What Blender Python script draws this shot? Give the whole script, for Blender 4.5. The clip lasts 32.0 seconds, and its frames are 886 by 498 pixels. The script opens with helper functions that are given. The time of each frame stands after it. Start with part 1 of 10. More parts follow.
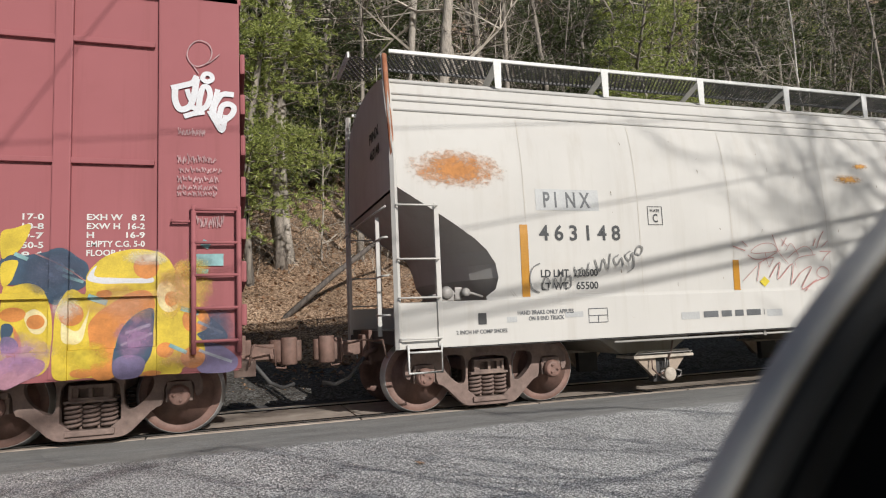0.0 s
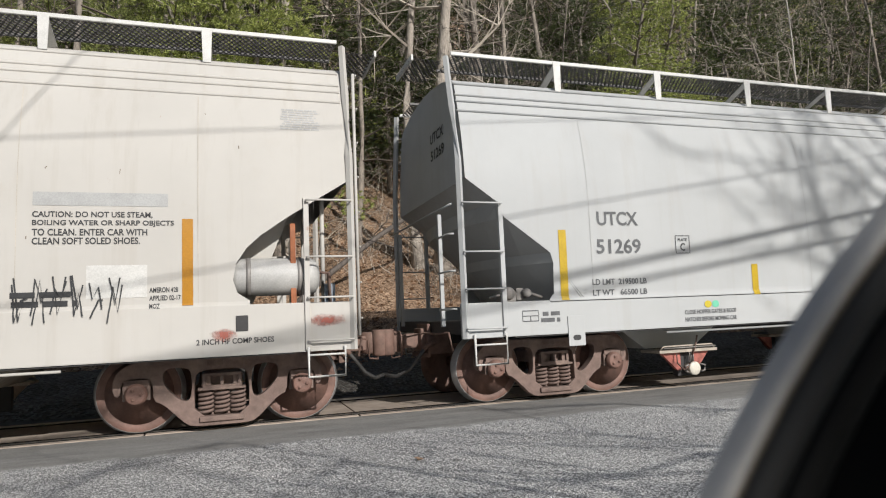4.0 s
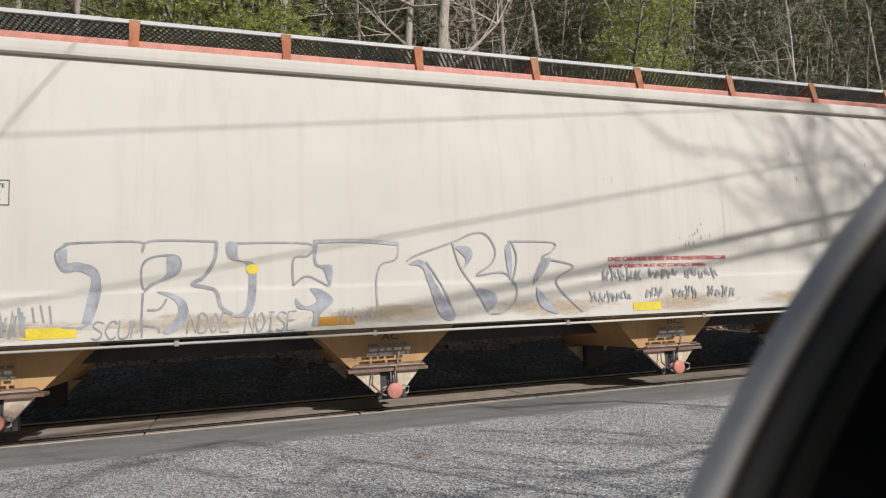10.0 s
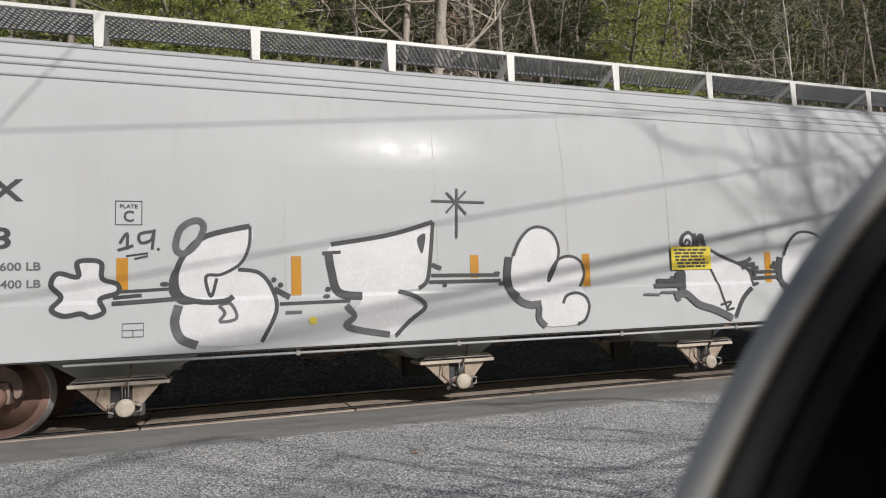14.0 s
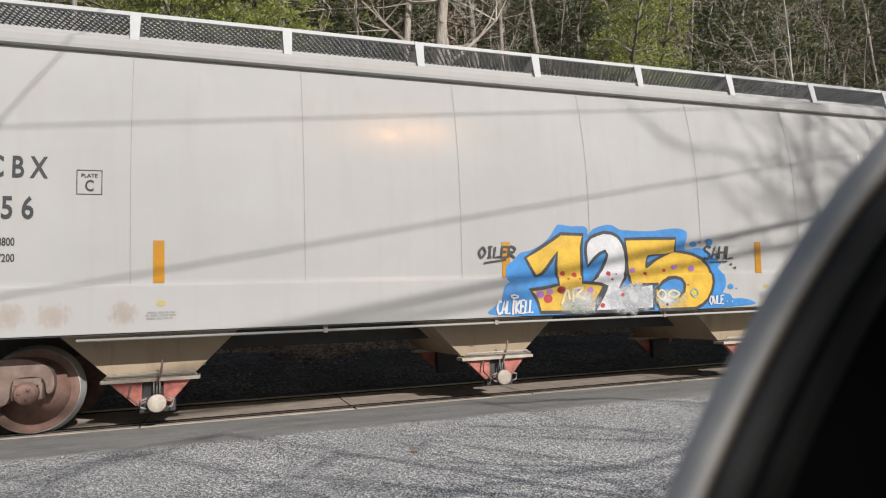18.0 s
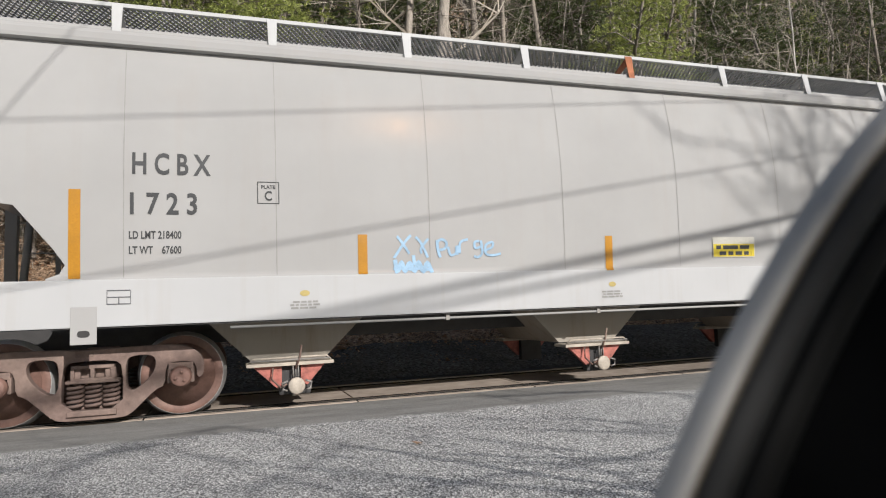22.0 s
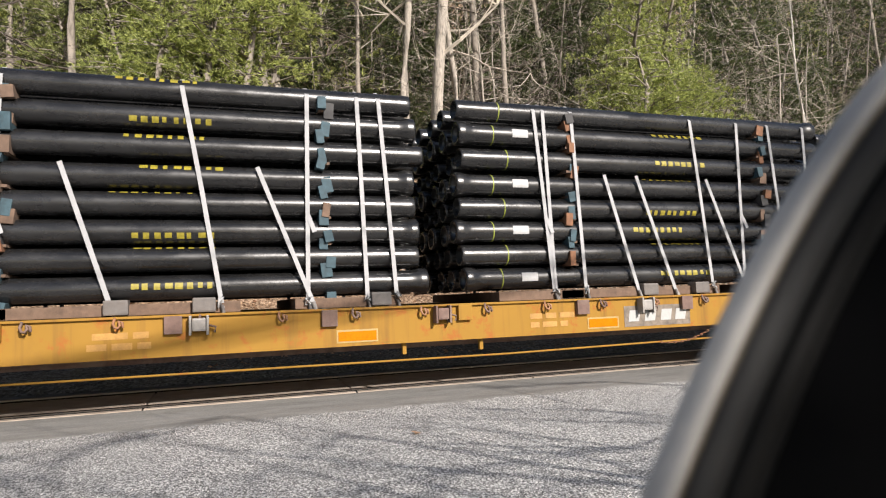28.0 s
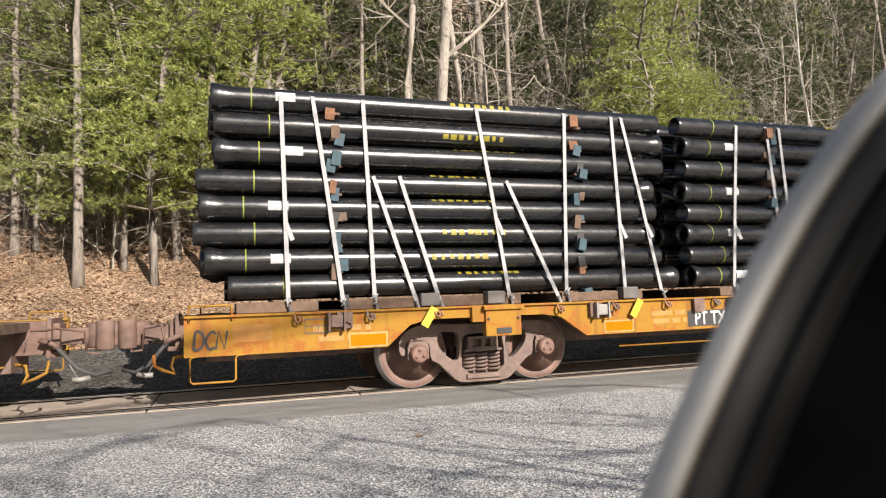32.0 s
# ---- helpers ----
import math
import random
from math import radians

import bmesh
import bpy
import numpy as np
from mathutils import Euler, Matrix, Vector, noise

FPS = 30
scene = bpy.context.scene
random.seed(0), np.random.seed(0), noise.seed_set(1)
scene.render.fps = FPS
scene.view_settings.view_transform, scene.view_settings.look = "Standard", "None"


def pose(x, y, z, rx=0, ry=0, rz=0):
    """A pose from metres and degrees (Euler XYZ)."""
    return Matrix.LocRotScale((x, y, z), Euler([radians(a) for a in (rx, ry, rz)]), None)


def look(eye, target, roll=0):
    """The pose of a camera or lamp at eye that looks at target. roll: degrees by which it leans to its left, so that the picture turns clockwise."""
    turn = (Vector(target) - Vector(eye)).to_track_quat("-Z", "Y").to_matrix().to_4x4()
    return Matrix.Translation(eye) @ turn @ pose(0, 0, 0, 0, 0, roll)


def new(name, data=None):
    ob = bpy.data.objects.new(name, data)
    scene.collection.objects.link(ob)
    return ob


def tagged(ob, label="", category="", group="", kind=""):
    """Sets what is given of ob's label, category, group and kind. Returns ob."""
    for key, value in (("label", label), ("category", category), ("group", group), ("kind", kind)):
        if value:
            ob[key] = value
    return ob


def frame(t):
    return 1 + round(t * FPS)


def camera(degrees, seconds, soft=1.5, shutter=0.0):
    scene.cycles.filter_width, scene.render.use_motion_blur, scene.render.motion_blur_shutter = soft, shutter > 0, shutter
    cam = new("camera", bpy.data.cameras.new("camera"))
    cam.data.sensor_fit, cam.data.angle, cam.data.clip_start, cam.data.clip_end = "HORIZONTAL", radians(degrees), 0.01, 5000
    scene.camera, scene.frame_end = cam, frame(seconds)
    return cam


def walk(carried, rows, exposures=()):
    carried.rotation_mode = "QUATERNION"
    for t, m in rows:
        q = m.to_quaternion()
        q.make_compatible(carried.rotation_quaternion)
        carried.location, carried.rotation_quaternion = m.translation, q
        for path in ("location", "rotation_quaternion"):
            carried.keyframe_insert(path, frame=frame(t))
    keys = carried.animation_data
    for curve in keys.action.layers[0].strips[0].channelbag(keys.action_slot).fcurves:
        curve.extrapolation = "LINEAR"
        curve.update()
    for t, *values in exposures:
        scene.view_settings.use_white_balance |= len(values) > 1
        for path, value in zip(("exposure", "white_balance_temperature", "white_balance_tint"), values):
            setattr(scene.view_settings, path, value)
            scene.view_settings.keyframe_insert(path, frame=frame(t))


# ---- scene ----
# ---------- camera ----------
EYE = Vector((0.0, -8.937, 1.115))
FOV = 69.5
# seconds, yaw, pitch, roll, small shift of the camera along x and z
PATH = [
    (0.0, -18.17, 6.17, 2.41, 0.0392, 0.0742), (1.0, -18.37, 6.10, 2.42, 0.0350, 0.0700), (2.0, -18.39, 6.02, 2.43, 0.0308, 0.0658),
    (3.0, -18.40, 5.99, 2.42, 0.0298, 0.0651), (4.0, -18.36, 5.93, 2.43, 0.0287, 0.0644), (5.0, -18.24, 5.92, 2.48, 0.0287, 0.0635),
    (6.0, -18.17, 5.91, 2.53, 0.0287, 0.0625), (7.0, -18.18, 5.84, 2.57, 0.0287, 0.0616), (8.0, -18.20, 5.79, 2.60, 0.0284, 0.0602),
    (9.0, -18.27, 5.87, 2.62, 0.0280, 0.0588), (10.0, -18.39, 5.81, 2.58, 0.0278, 0.0578), (11.0, -18.55, 5.74, 2.53, 0.0277, 0.0567),
    (12.0, -18.65, 5.61, 2.47, 0.0275, 0.0557), (13.0, -18.72, 5.54, 2.42, 0.0273, 0.0546), (14.0, -18.75, 5.54, 2.35, 0.0256, 0.0520),
    (15.0, -18.74, 5.56, 2.26, 0.0238, 0.0495), (16.0, -18.72, 5.56, 2.19, 0.0221, 0.0469), (17.0, -18.88, 5.56, 2.15, 0.0211, 0.0434),
    (18.0, -18.76, 5.54, 2.13, 0.0200, 0.0399), (19.0, -18.68, 5.48, 2.16, 0.0202, 0.0381), (20.0, -18.61, 5.34, 2.17, 0.0203, 0.0364),
    (21.0, -18.54, 5.18, 2.16, 0.0184, 0.0329), (22.0, -18.58, 5.00, 2.16, 0.0165, 0.0294), (23.0, -18.63, 4.73, 2.14, 0.0158, 0.0277),
    (24.0, -18.68, 4.53, 2.13, 0.0150, 0.0259), (25.0, -18.71, 4.35, 2.12, 0.0141, 0.0231), (26.0, -18.74, 4.30, 2.09, 0.0133, 0.0203),
    (27.0, -18.74, 4.35, 2.07, 0.0103, 0.0159), (28.0, -18.75, 4.34, 2.05, 0.0072, 0.0114), (29.0, -18.80, 4.42, 2.03, 0.0042, 0.0070),
    (30.0, -18.90, 4.45, 2.00, 0.0042, 0.0070), (31.0, -18.94, 4.54, 1.97, 0.0077, 0.0126), (31.5, -18.74, 4.55, 1.97, 0.0095, 0.0137),
    (32.0, -18.41, 4.54, 1.96, 0.0112, 0.0147)]
cam = camera(FOV, 32.0, soft=1.15)
# a phone's small aperture, focused on the train: the window frame at arm's length is soft
cam.data.dof.use_dof, cam.data.dof.focus_distance, cam.data.dof.aperture_fstop = True, 10.0, 8.5
walk(cam, [(t, pose(EYE.x + dx, EYE.y, EYE.z + dz, 90 + p, r, yw)) for t, yw, p, r, dx, dz in PATH],
     exposures=[(0, 0.20, 6450, 10), (9, 0.19, 6500, 10.5), (12, 0.20, 6500, 10.5), (14, 0.07, 6500, 10.5), (16, 0.14, 6500, 11), (17.5, 0.29, 6500, 11), (23.6, 0.36, 6500, 11),
                (25.2, 0.50, 6600, 12), (26.5, 0.83, 6650, 13), (30, 0.94, 7000, 13), (32, 1.02, 7000, 13)])

# how far the train has rolled, metres, second by second
RUN = [21.085, 26.180, 31.265, 36.317, 41.330, 46.281, 51.202, 56.103, 60.985, 65.886, 70.827, 75.769, 80.712, 85.644, 90.596, 95.569, 100.552,
       105.553, 110.485, 115.405, 120.316, 125.210, 130.064, 134.878, 139.661, 144.415, 149.157, 153.920, 158.693, 163.466, 168.236, 172.992, 177.729]


def rolled(t):
    """Metres rolled at t seconds (the camera's own small shift taken up)."""
    i = min(int(t), 31)
    u = t - i
    a, b = RUN[i], RUN[i + 1]
    m0 = (RUN[i + 1] - RUN[i - 1]) / 2 if i else b - a
    m1 = (RUN[i + 2] - a) / 2 if i < 31 else b - a
    return (2 * u**3 - 3 * u**2 + 1) * a + (u**3 - 2 * u**2 + u) * m0 + (3 * u**2 - 2 * u**3) * b + (u**3 - u**2) * m1


# ---------- light ----------
SUN_AZ, SUN_EL = radians(17), radians(28)
TO_SUN = Vector((math.sin(SUN_AZ) * math.cos(SUN_EL), -math.cos(SUN_AZ) * math.cos(SUN_EL), math.sin(SUN_EL)))
world = bpy.data.worlds.new("sky")
scene.world = world
world.use_nodes = True
wn = world.node_tree.nodes
wl = world.node_tree.links
sky = wn.new("ShaderNodeTexSky")
sky.sky_type = "NISHITA"
sky.sun_disc = False
sky.sun_elevation = SUN_EL
sky.sun_rotation = radians(180) - SUN_AZ
wl.new(sky.outputs[0], wn["Background"].inputs[0])
wn["Background"].inputs[1].default_value = 0.060
sun_data = bpy.data.lights.new("sun", "SUN")
sun_data.energy, sun_data.angle, sun_data.color = 4.15, radians(0.53), (1.0, 0.972, 0.93)
sun = new("sun", sun_data)
sun.matrix_world = look(TO_SUN * 80, (0, 0, 0))


# ---------- materials ----------
def node_mat(name):
    m = bpy.data.materials.new(name)
    m.use_nodes = True
    n = m.node_tree.nodes
    return m, n, m.node_tree.links, n["Principled BSDF"]


def ramp(n, l, src, stops):
    r = n.new("ShaderNodeValToRGB")
    while len(r.color_ramp.elements) < len(stops):
        r.color_ramp.elements.new(0.5)
    for e, (p, c) in zip(r.color_ramp.elements, stops):
        e.position = p
        e.color = (*c, 1) if len(c) == 3 else c
    l.new(src, r.inputs[0])
    return r.outputs[0]


def noise_node(n, l, scale, detail=4, rough=0.6, stretch=None, src="Object"):
    tc = n.new("ShaderNodeTexCoord")
    mp = n.new("ShaderNodeMapping")
    l.new(tc.outputs[src], mp.inputs[0])
    if stretch:
        mp.inputs[3].default_value = stretch
    t = n.new("ShaderNodeTexNoise")
    t.inputs["Scale"].default_value, t.inputs["Detail"].default_value, t.inputs["Roughness"].default_value = scale, detail, rough
    l.new(mp.outputs[0], t.inputs[0])
    return t.outputs[0]


def mix(n, l, fac, a, b, kind="MIX"):
    m = n.new("ShaderNodeMix")
    m.data_type, m.blend_type = "RGBA", kind
    for sock, v in ((m.inputs[0], fac), (m.inputs[6], a), (m.inputs[7], b)):
        if isinstance(v, (float, int)):
            sock.default_value = v
        elif isinstance(v, tuple):
            sock.default_value = (*v, 1)
        else:
            l.new(v, sock)
    return m.outputs[2]


def bumped(n, l, b, height, strength, dist=0.01):
    u = n.new("ShaderNodeBump")
    u.inputs["Strength"].default_value, u.inputs["Distance"].default_value = strength, dist
    l.new(height, u.inputs["Height"])
    l.new(u.outputs[0], b.inputs["Normal"])


def shade(c, k):
    return tuple(min(1, v * k) for v in c)


def plain(name, c, rough=0.6, metal=0.0, var=0.25, scale=6.0, bump=0.15, bscale=60.0):
    """One colour with two scales of variation and fine relief."""
    m, n, l, b = node_mat(name)
    big = ramp(n, l, noise_node(n, l, scale), [(0.3, shade(c, 1 - var)), (0.7, shade(c, 1 + var * 0.5))])
    fine = ramp(n, l, noise_node(n, l, bscale, 3), [(0.3, (0.82,) * 3), (0.7, (1.0,) * 3)])
    l.new(mix(n, l, 1.0, big, fine, "MULTIPLY"), b.inputs["Base Color"])
    b.inputs["Roughness"].default_value, b.inputs["Metallic"].default_value = rough, metal
    bumped(n, l, b, noise_node(n, l, bscale, 4), bump)
    return m


def paint(name, c, rough=0.38, grime=(0.30, 0.24, 0.18), rust=0.0, dirt=0.5, buckle=0.25, spec=0.05, tint=(1.0, 1.0, 1.0)):
    """Railcar paint: chalky patches, run-down streaks, specks of rust, shallow buckling of the sheets."""
    m, n, l, b = node_mat(name)
    base = ramp(n, l, noise_node(n, l, 0.7, 5), [(0.3, shade(c, 0.93)), (0.7, shade(c, 1.03))])
    runs = ramp(n, l, noise_node(n, l, 5, 5, 0.65, (1.0, 1.0, 0.05)), [(0.52, (0, 0, 0)), (0.78, (dirt * 0.5,) * 3)])
    col = mix(n, l, runs, base, grime)
    patch = ramp(n, l, noise_node(n, l, 1.6, 6, 0.7), [(0.58, (0, 0, 0)), (0.85, (dirt * 0.35,) * 3)])
    col = mix(n, l, patch, col, shade(grime, 1.25))
    if rust:
        spot = ramp(n, l, noise_node(n, l, 4.5, 8, 0.75), [(0.70 - rust * 0.13, (0, 0, 0)), (0.78 - rust * 0.13, (1, 1, 1))])
        col = mix(n, l, spot, col, (0.30, 0.11, 0.03))
    l.new(col, b.inputs["Base Color"])
    rr = ramp(n, l, noise_node(n, l, 3, 3), [(0.3, (rough * 0.8,) * 3), (0.7, (rough * 1.25,) * 3)])
    l.new(rr, b.inputs["Roughness"])
    b.inputs["Specular IOR Level"].default_value = spec
    b.inputs["Specular Tint"].default_value = (*tint, 1)
    bumped(n, l, b, noise_node(n, l, 0.9, 2, 0.5, (1.0, 1.0, 0.6)), buckle, 0.03)
    return m


def rusty(name, c, rough=0.8, dusty=0.55):
    m, n, l, b = node_mat(name)
    col = ramp(n, l, noise_node(n, l, 7, 8, 0.7), [(0.25, shade(c, 0.55)), (0.5, c), (0.75, shade(c, 1.5))])
    dust = ramp(n, l, noise_node(n, l, 2.2, 5), [(0.45, (0, 0, 0)), (0.75, (dusty,) * 3)])
    l.new(mix(n, l, dust, col, (0.30, 0.24, 0.19)), b.inputs["Base Color"])
    b.inputs["Roughness"].default_value = rough
    bumped(n, l, b, noise_node(n, l, 45, 6), 0.4, 0.006)
    return m


M = {}
M["pinx"] = paint("cream_white_paint", (0.49, 0.470, 0.436), 0.5, rust=0.15, dirt=0.5)
M["utcx"] = paint("pale_grey_paint", (0.435, 0.442, 0.438), 0.42, dirt=0.35)
M["cefx"] = paint("cream_paint", (0.48, 0.456, 0.415), 0.55, dirt=0.5)
M["pspx"] = paint("light_grey_paint", (0.392, 0.398, 0.402), 0.21, dirt=0.22, buckle=0.2, spec=0.04)
M["hcbx"] = paint("warm_grey_paint", (0.365, 0.357, 0.346), 0.20, dirt=0.35, buckle=0.2, spec=0.018, tint=(1.0, 0.42, 0.06))
M["hcby"] = paint("clean_grey_paint", (0.350, 0.344, 0.335), 0.20, dirt=0.22, buckle=0.2, spec=0.008, tint=(1.0, 0.42, 0.06))
M["maroon"] = paint("oxide_red_paint", (0.285, 0.103, 0.108), 0.45, grime=(0.14, 0.055, 0.05), dirt=0.7)
M["yellow"] = paint("faded_yellow_paint", (0.29, 0.158, 0.033), 0.55, grime=(0.13, 0.065, 0.03), rust=1.1, dirt=1.6, buckle=0.15)
M["orangeyellow"] = paint("rust_streaked_yellow_paint", (0.315, 0.165, 0.030), 0.55, grime=(0.16, 0.065, 0.03), rust=1.5, dirt=2.0, buckle=0.15)
M["cap2"] = paint("light_grey_edge_paint", (0.46, 0.46, 0.455), 0.5, dirt=0.5, buckle=0.1)
M["white"] = plain("white_paint", (0.60, 0.59, 0.56), 0.5, var=0.12, bump=0.05)
M["rust"] = rusty("rust_brown_steel", (0.135, 0.082, 0.066))
M["couplerrust"] = rusty("dark_brown_casting", (0.145, 0.085, 0.066), 0.75, 0.25)
M["red_rust"] = rusty("orange_rust", (0.30, 0.105, 0.045))
M["truck"] = rusty("dusty_brown_casting", (0.165, 0.113, 0.095), 0.8, 0.35)
M["wheel"] = rusty("brown_wheel_steel", (0.165, 0.092, 0.072), 0.65, 0.25)
M["tread"] = plain("polished_tread", (0.55, 0.54, 0.53), 0.38, 0.55, 0.1)
M["dark"] = plain("grimy_black_steel", (0.042, 0.040, 0.040), 0.7)
M["mesh_dark"] = plain("galvanised_grating", (0.50, 0.50, 0.51), 0.6, 0.2)
M["mesh_grimy"] = plain("grimy_grating", (0.15, 0.145, 0.14), 0.7, 0.2)
M["black"] = plain("black_lettering", (0.035, 0.036, 0.038), 0.6, var=0.3, bump=0.0)
M["faintlet"] = plain("worn_grey_lettering", (0.215, 0.208, 0.195), 0.7, var=0.4, scale=9.0, bump=0.0)
M["greylet"] = plain("grey_lettering", (0.105, 0.108, 0.112), 0.6, var=0.3, bump=0.0)
M["patch"] = plain("grey_patch_paint", (0.40, 0.40, 0.39), 0.5, var=0.1, bump=0.0)
M["amber"] = plain("amber_reflector", (0.43, 0.195, 0.012), 0.35, var=0.12, bump=0.02)
M["flatamber"] = plain("deep_amber_reflector", (0.45, 0.158, 0.0005), 0.5, var=0.10, bump=0.02)
M["flatamber"].node_tree.nodes["Principled BSDF"].inputs["Specular IOR Level"].default_value = 0.08
M["paleamber"] = plain("faded_yellow_mark", (0.46, 0.36, 0.12), 0.5, var=0.2, bump=0.0)
M["lemon"] = plain("yellow_marking", (0.60, 0.47, 0.03), 0.5, var=0.15, bump=0.02)
M["greenm"] = plain("green_dot", (0.16, 0.55, 0.36), 0.5, var=0.1, bump=0.0)
M["redm"] = plain("red_marking", (0.42, 0.03, 0.035), 0.5, var=0.3, bump=0.0)
M["bluem"] = plain("blue_spray", (0.03, 0.20, 0.49), 0.5, var=0.25, bump=0.0)
M["paleblue"] = plain("pale_blue_spray", (0.33, 0.50, 0.66), 0.5, var=0.2, bump=0.0)
M["purplem"] = plain("purple_spray", (0.33, 0.14, 0.40), 0.5, var=0.2, bump=0.0)
M["gold"] = plain("golden_spray", (0.60, 0.37, 0.03), 0.5, var=0.2, bump=0.0)
M["orange"] = plain("orange_spray", (0.55, 0.20, 0.04), 0.5, var=0.3, bump=0.0)
M["tan"] = paint("tan_hopper_paint", (0.43, 0.27, 0.135), 0.6, grime=(0.16, 0.085, 0.05), dirt=1.1, buckle=0.1)
M["sillgrey"] = paint("clean_sill_paint", (0.42, 0.42, 0.42), 0.4, dirt=0.4, buckle=0.1)
M["bayash"] = paint("ash_grey_bay_paint", (0.30, 0.272, 0.235), 0.6, grime=(0.17, 0.12, 0.08), dirt=1.0, buckle=0.1)
M["baygrey"] = paint("grimy_bay_paint", (0.34, 0.27, 0.195), 0.6, grime=(0.17, 0.11, 0.07), dirt=1.2, buckle=0.1)
M["cap"] = plain("pale_valve_cap", (0.70, 0.66, 0.56), 0.5)
M["pinkcap"] = plain("faded_red_cap", (0.50, 0.20, 0.15), 0.6)
M["strap"] = plain("white_webbing", (0.35, 0.35, 0.355), 0.7, var=0.12, bump=0.1)
M["wood"] = plain("weathered_timber", (0.15, 0.095, 0.065), 0.85, var=0.4, scale=9)
M["block"] = plain("orange_brown_block", (0.22, 0.10, 0.05), 0.8, var=0.4, scale=14)
M["teal"] = plain("teal_painted_block", (0.035, 0.075, 0.095), 0.7, var=0.4, scale=14)
M["galv"] = plain("grey_bracket", (0.30, 0.28, 0.26), 0.6, 0.3)
M["rail"] = plain("rail_steel", (0.42, 0.40, 0.38), 0.3, 0.9, 0.2)
M["railside"] = rusty("rusty_rail_web", (0.13, 0.085, 0.06))
M["cable"] = plain("black_cable", (0.02, 0.02, 0.02), 0.6)
M["label"] = plain("paper_label", (0.40, 0.40, 0.40), 0.6, var=0.05, bump=0.0)
M["trim"] = plain("silver_trim", (0.43, 0.41, 0.38), 0.5, 0.0, 0.06, bump=0.0)
M["seal"] = plain("weathered_seal_rubber", (0.0048, 0.0047, 0.0046), 0.7, var=0.3, bump=0.05)
M["hose"] = plain("dusty_hose_rubber", (0.075, 0.072, 0.07), 0.8, var=0.3, scale=9.0)
M["rubber"] = plain("black_rubber", (0.0024, 0.0024, 0.0026), 0.85, var=0.2, bump=0.05)
M["gloss_black"] = plain("black_trim", (0.009, 0.0088, 0.0085), 0.5, var=0.1, bump=0.0)
for k_ in ("rubber", "gloss_black"):
    M[k_].node_tree.nodes["Principled BSDF"].inputs["Specular IOR Level"].default_value = 0.05


def black_pipe():
    m, n, l, b = node_mat("black_bitumen_coating")
    col = ramp(n, l, noise_node(n, l, 3, 5), [(0.3, (0.006, 0.006, 0.0065)), (0.7, (0.015, 0.015, 0.0155))])
    # dust in long smears, and scuffs worn down to grey
    dust = ramp(n, l, noise_node(n, l, 2.4, 7, 0.7, (0.35, 1, 1)), [(0.52, (0, 0, 0)), (0.76, (0.30,) * 3)])
    col = mix(n, l, dust, col, (0.026, 0.024, 0.022))
    scuff = ramp(n, l, noise_node(n, l, 22, 6, 0.75, (0.3, 1, 1)), [(0.68, (0, 0, 0)), (0.76, (0.45,) * 3)])
    col = mix(n, l, scuff, col, (0.085, 0.075, 0.065))
    l.new(col, b.inputs["Base Color"])
    l.new(ramp(n, l, noise_node(n, l, 6, 7, 0.7, (0.4, 1, 1)), [(0.3, (0.17,) * 3), (0.75, (0.40,) * 3)]), b.inputs["Roughness"])
    b.inputs["Specular IOR Level"].default_value = 0.7
    bumped(n, l, b, noise_node(n, l, 9, 5, 0.6, (0.5, 1, 1)), 0.40, 0.006)
    return m


def asphalt():
    m, n, l, b = node_mat("worn_asphalt")
    agg = n.new("ShaderNodeTexVoronoi")
    tc = n.new("ShaderNodeTexCoord")
    l.new(tc.outputs["Object"], agg.inputs[0])
    agg.inputs["Scale"].default_value = 118
    stones = ramp(n, l, agg.outputs["Color"], [(0.16, (0.03, 0.03, 0.029)), (0.5, (0.25, 0.245, 0.235)), (0.84, (1.0, 0.985, 0.945))])
    worn = ramp(n, l, noise_node(n, l, 0.55, 6, 0.65), [(0.35, (0.78, 0.78, 0.79)), (0.65, (1.0, 1.0, 1.0))])
    col = mix(n, l, 1.0, stones, worn, "MULTIPLY")
    tc2 = n.new("ShaderNodeSeparateXYZ")
    l.new(tc.outputs["Object"], tc2.inputs[0])
    # a smoother, darker newer strip beside the track
    wob = n.new("ShaderNodeMath")
    wob.operation = "MULTIPLY_ADD"
    l.new(noise_node(n, l, 1.6, 5), wob.inputs[0])
    wob.inputs[1].default_value = 0.5
    l.new(tc2.outputs[1], wob.inputs[2])
    mr = n.new("ShaderNodeMapRange")
    mr.inputs[1].default_value, mr.inputs[2].default_value = -2.05, -1.90
    l.new(wob.outputs[0], mr.inputs[0])
    smooth = ramp(n, l, noise_node(n, l, 120, 2), [(0.3, (0.16, 0.156, 0.148)), (0.7, (0.30, 0.293, 0.278))])
    oil = ramp(n, l, noise_node(n, l, 2.3, 7, 0.72, (0.35, 1.6, 1)), [(0.34, (0.74, 0.73, 0.71)), (0.62, (1.08, 1.07, 1.05))])
    smooth = mix(n, l, 1.0, smooth, oil, "MULTIPLY")
    col = mix(n, l, mr.outputs[0], col, smooth)
    l.new(col, b.inputs["Base Color"])
    b.inputs["Roughness"].default_value = 0.9
    bumped(n, l, b, agg.outputs["Distance"], 0.7, 0.005)
    return m


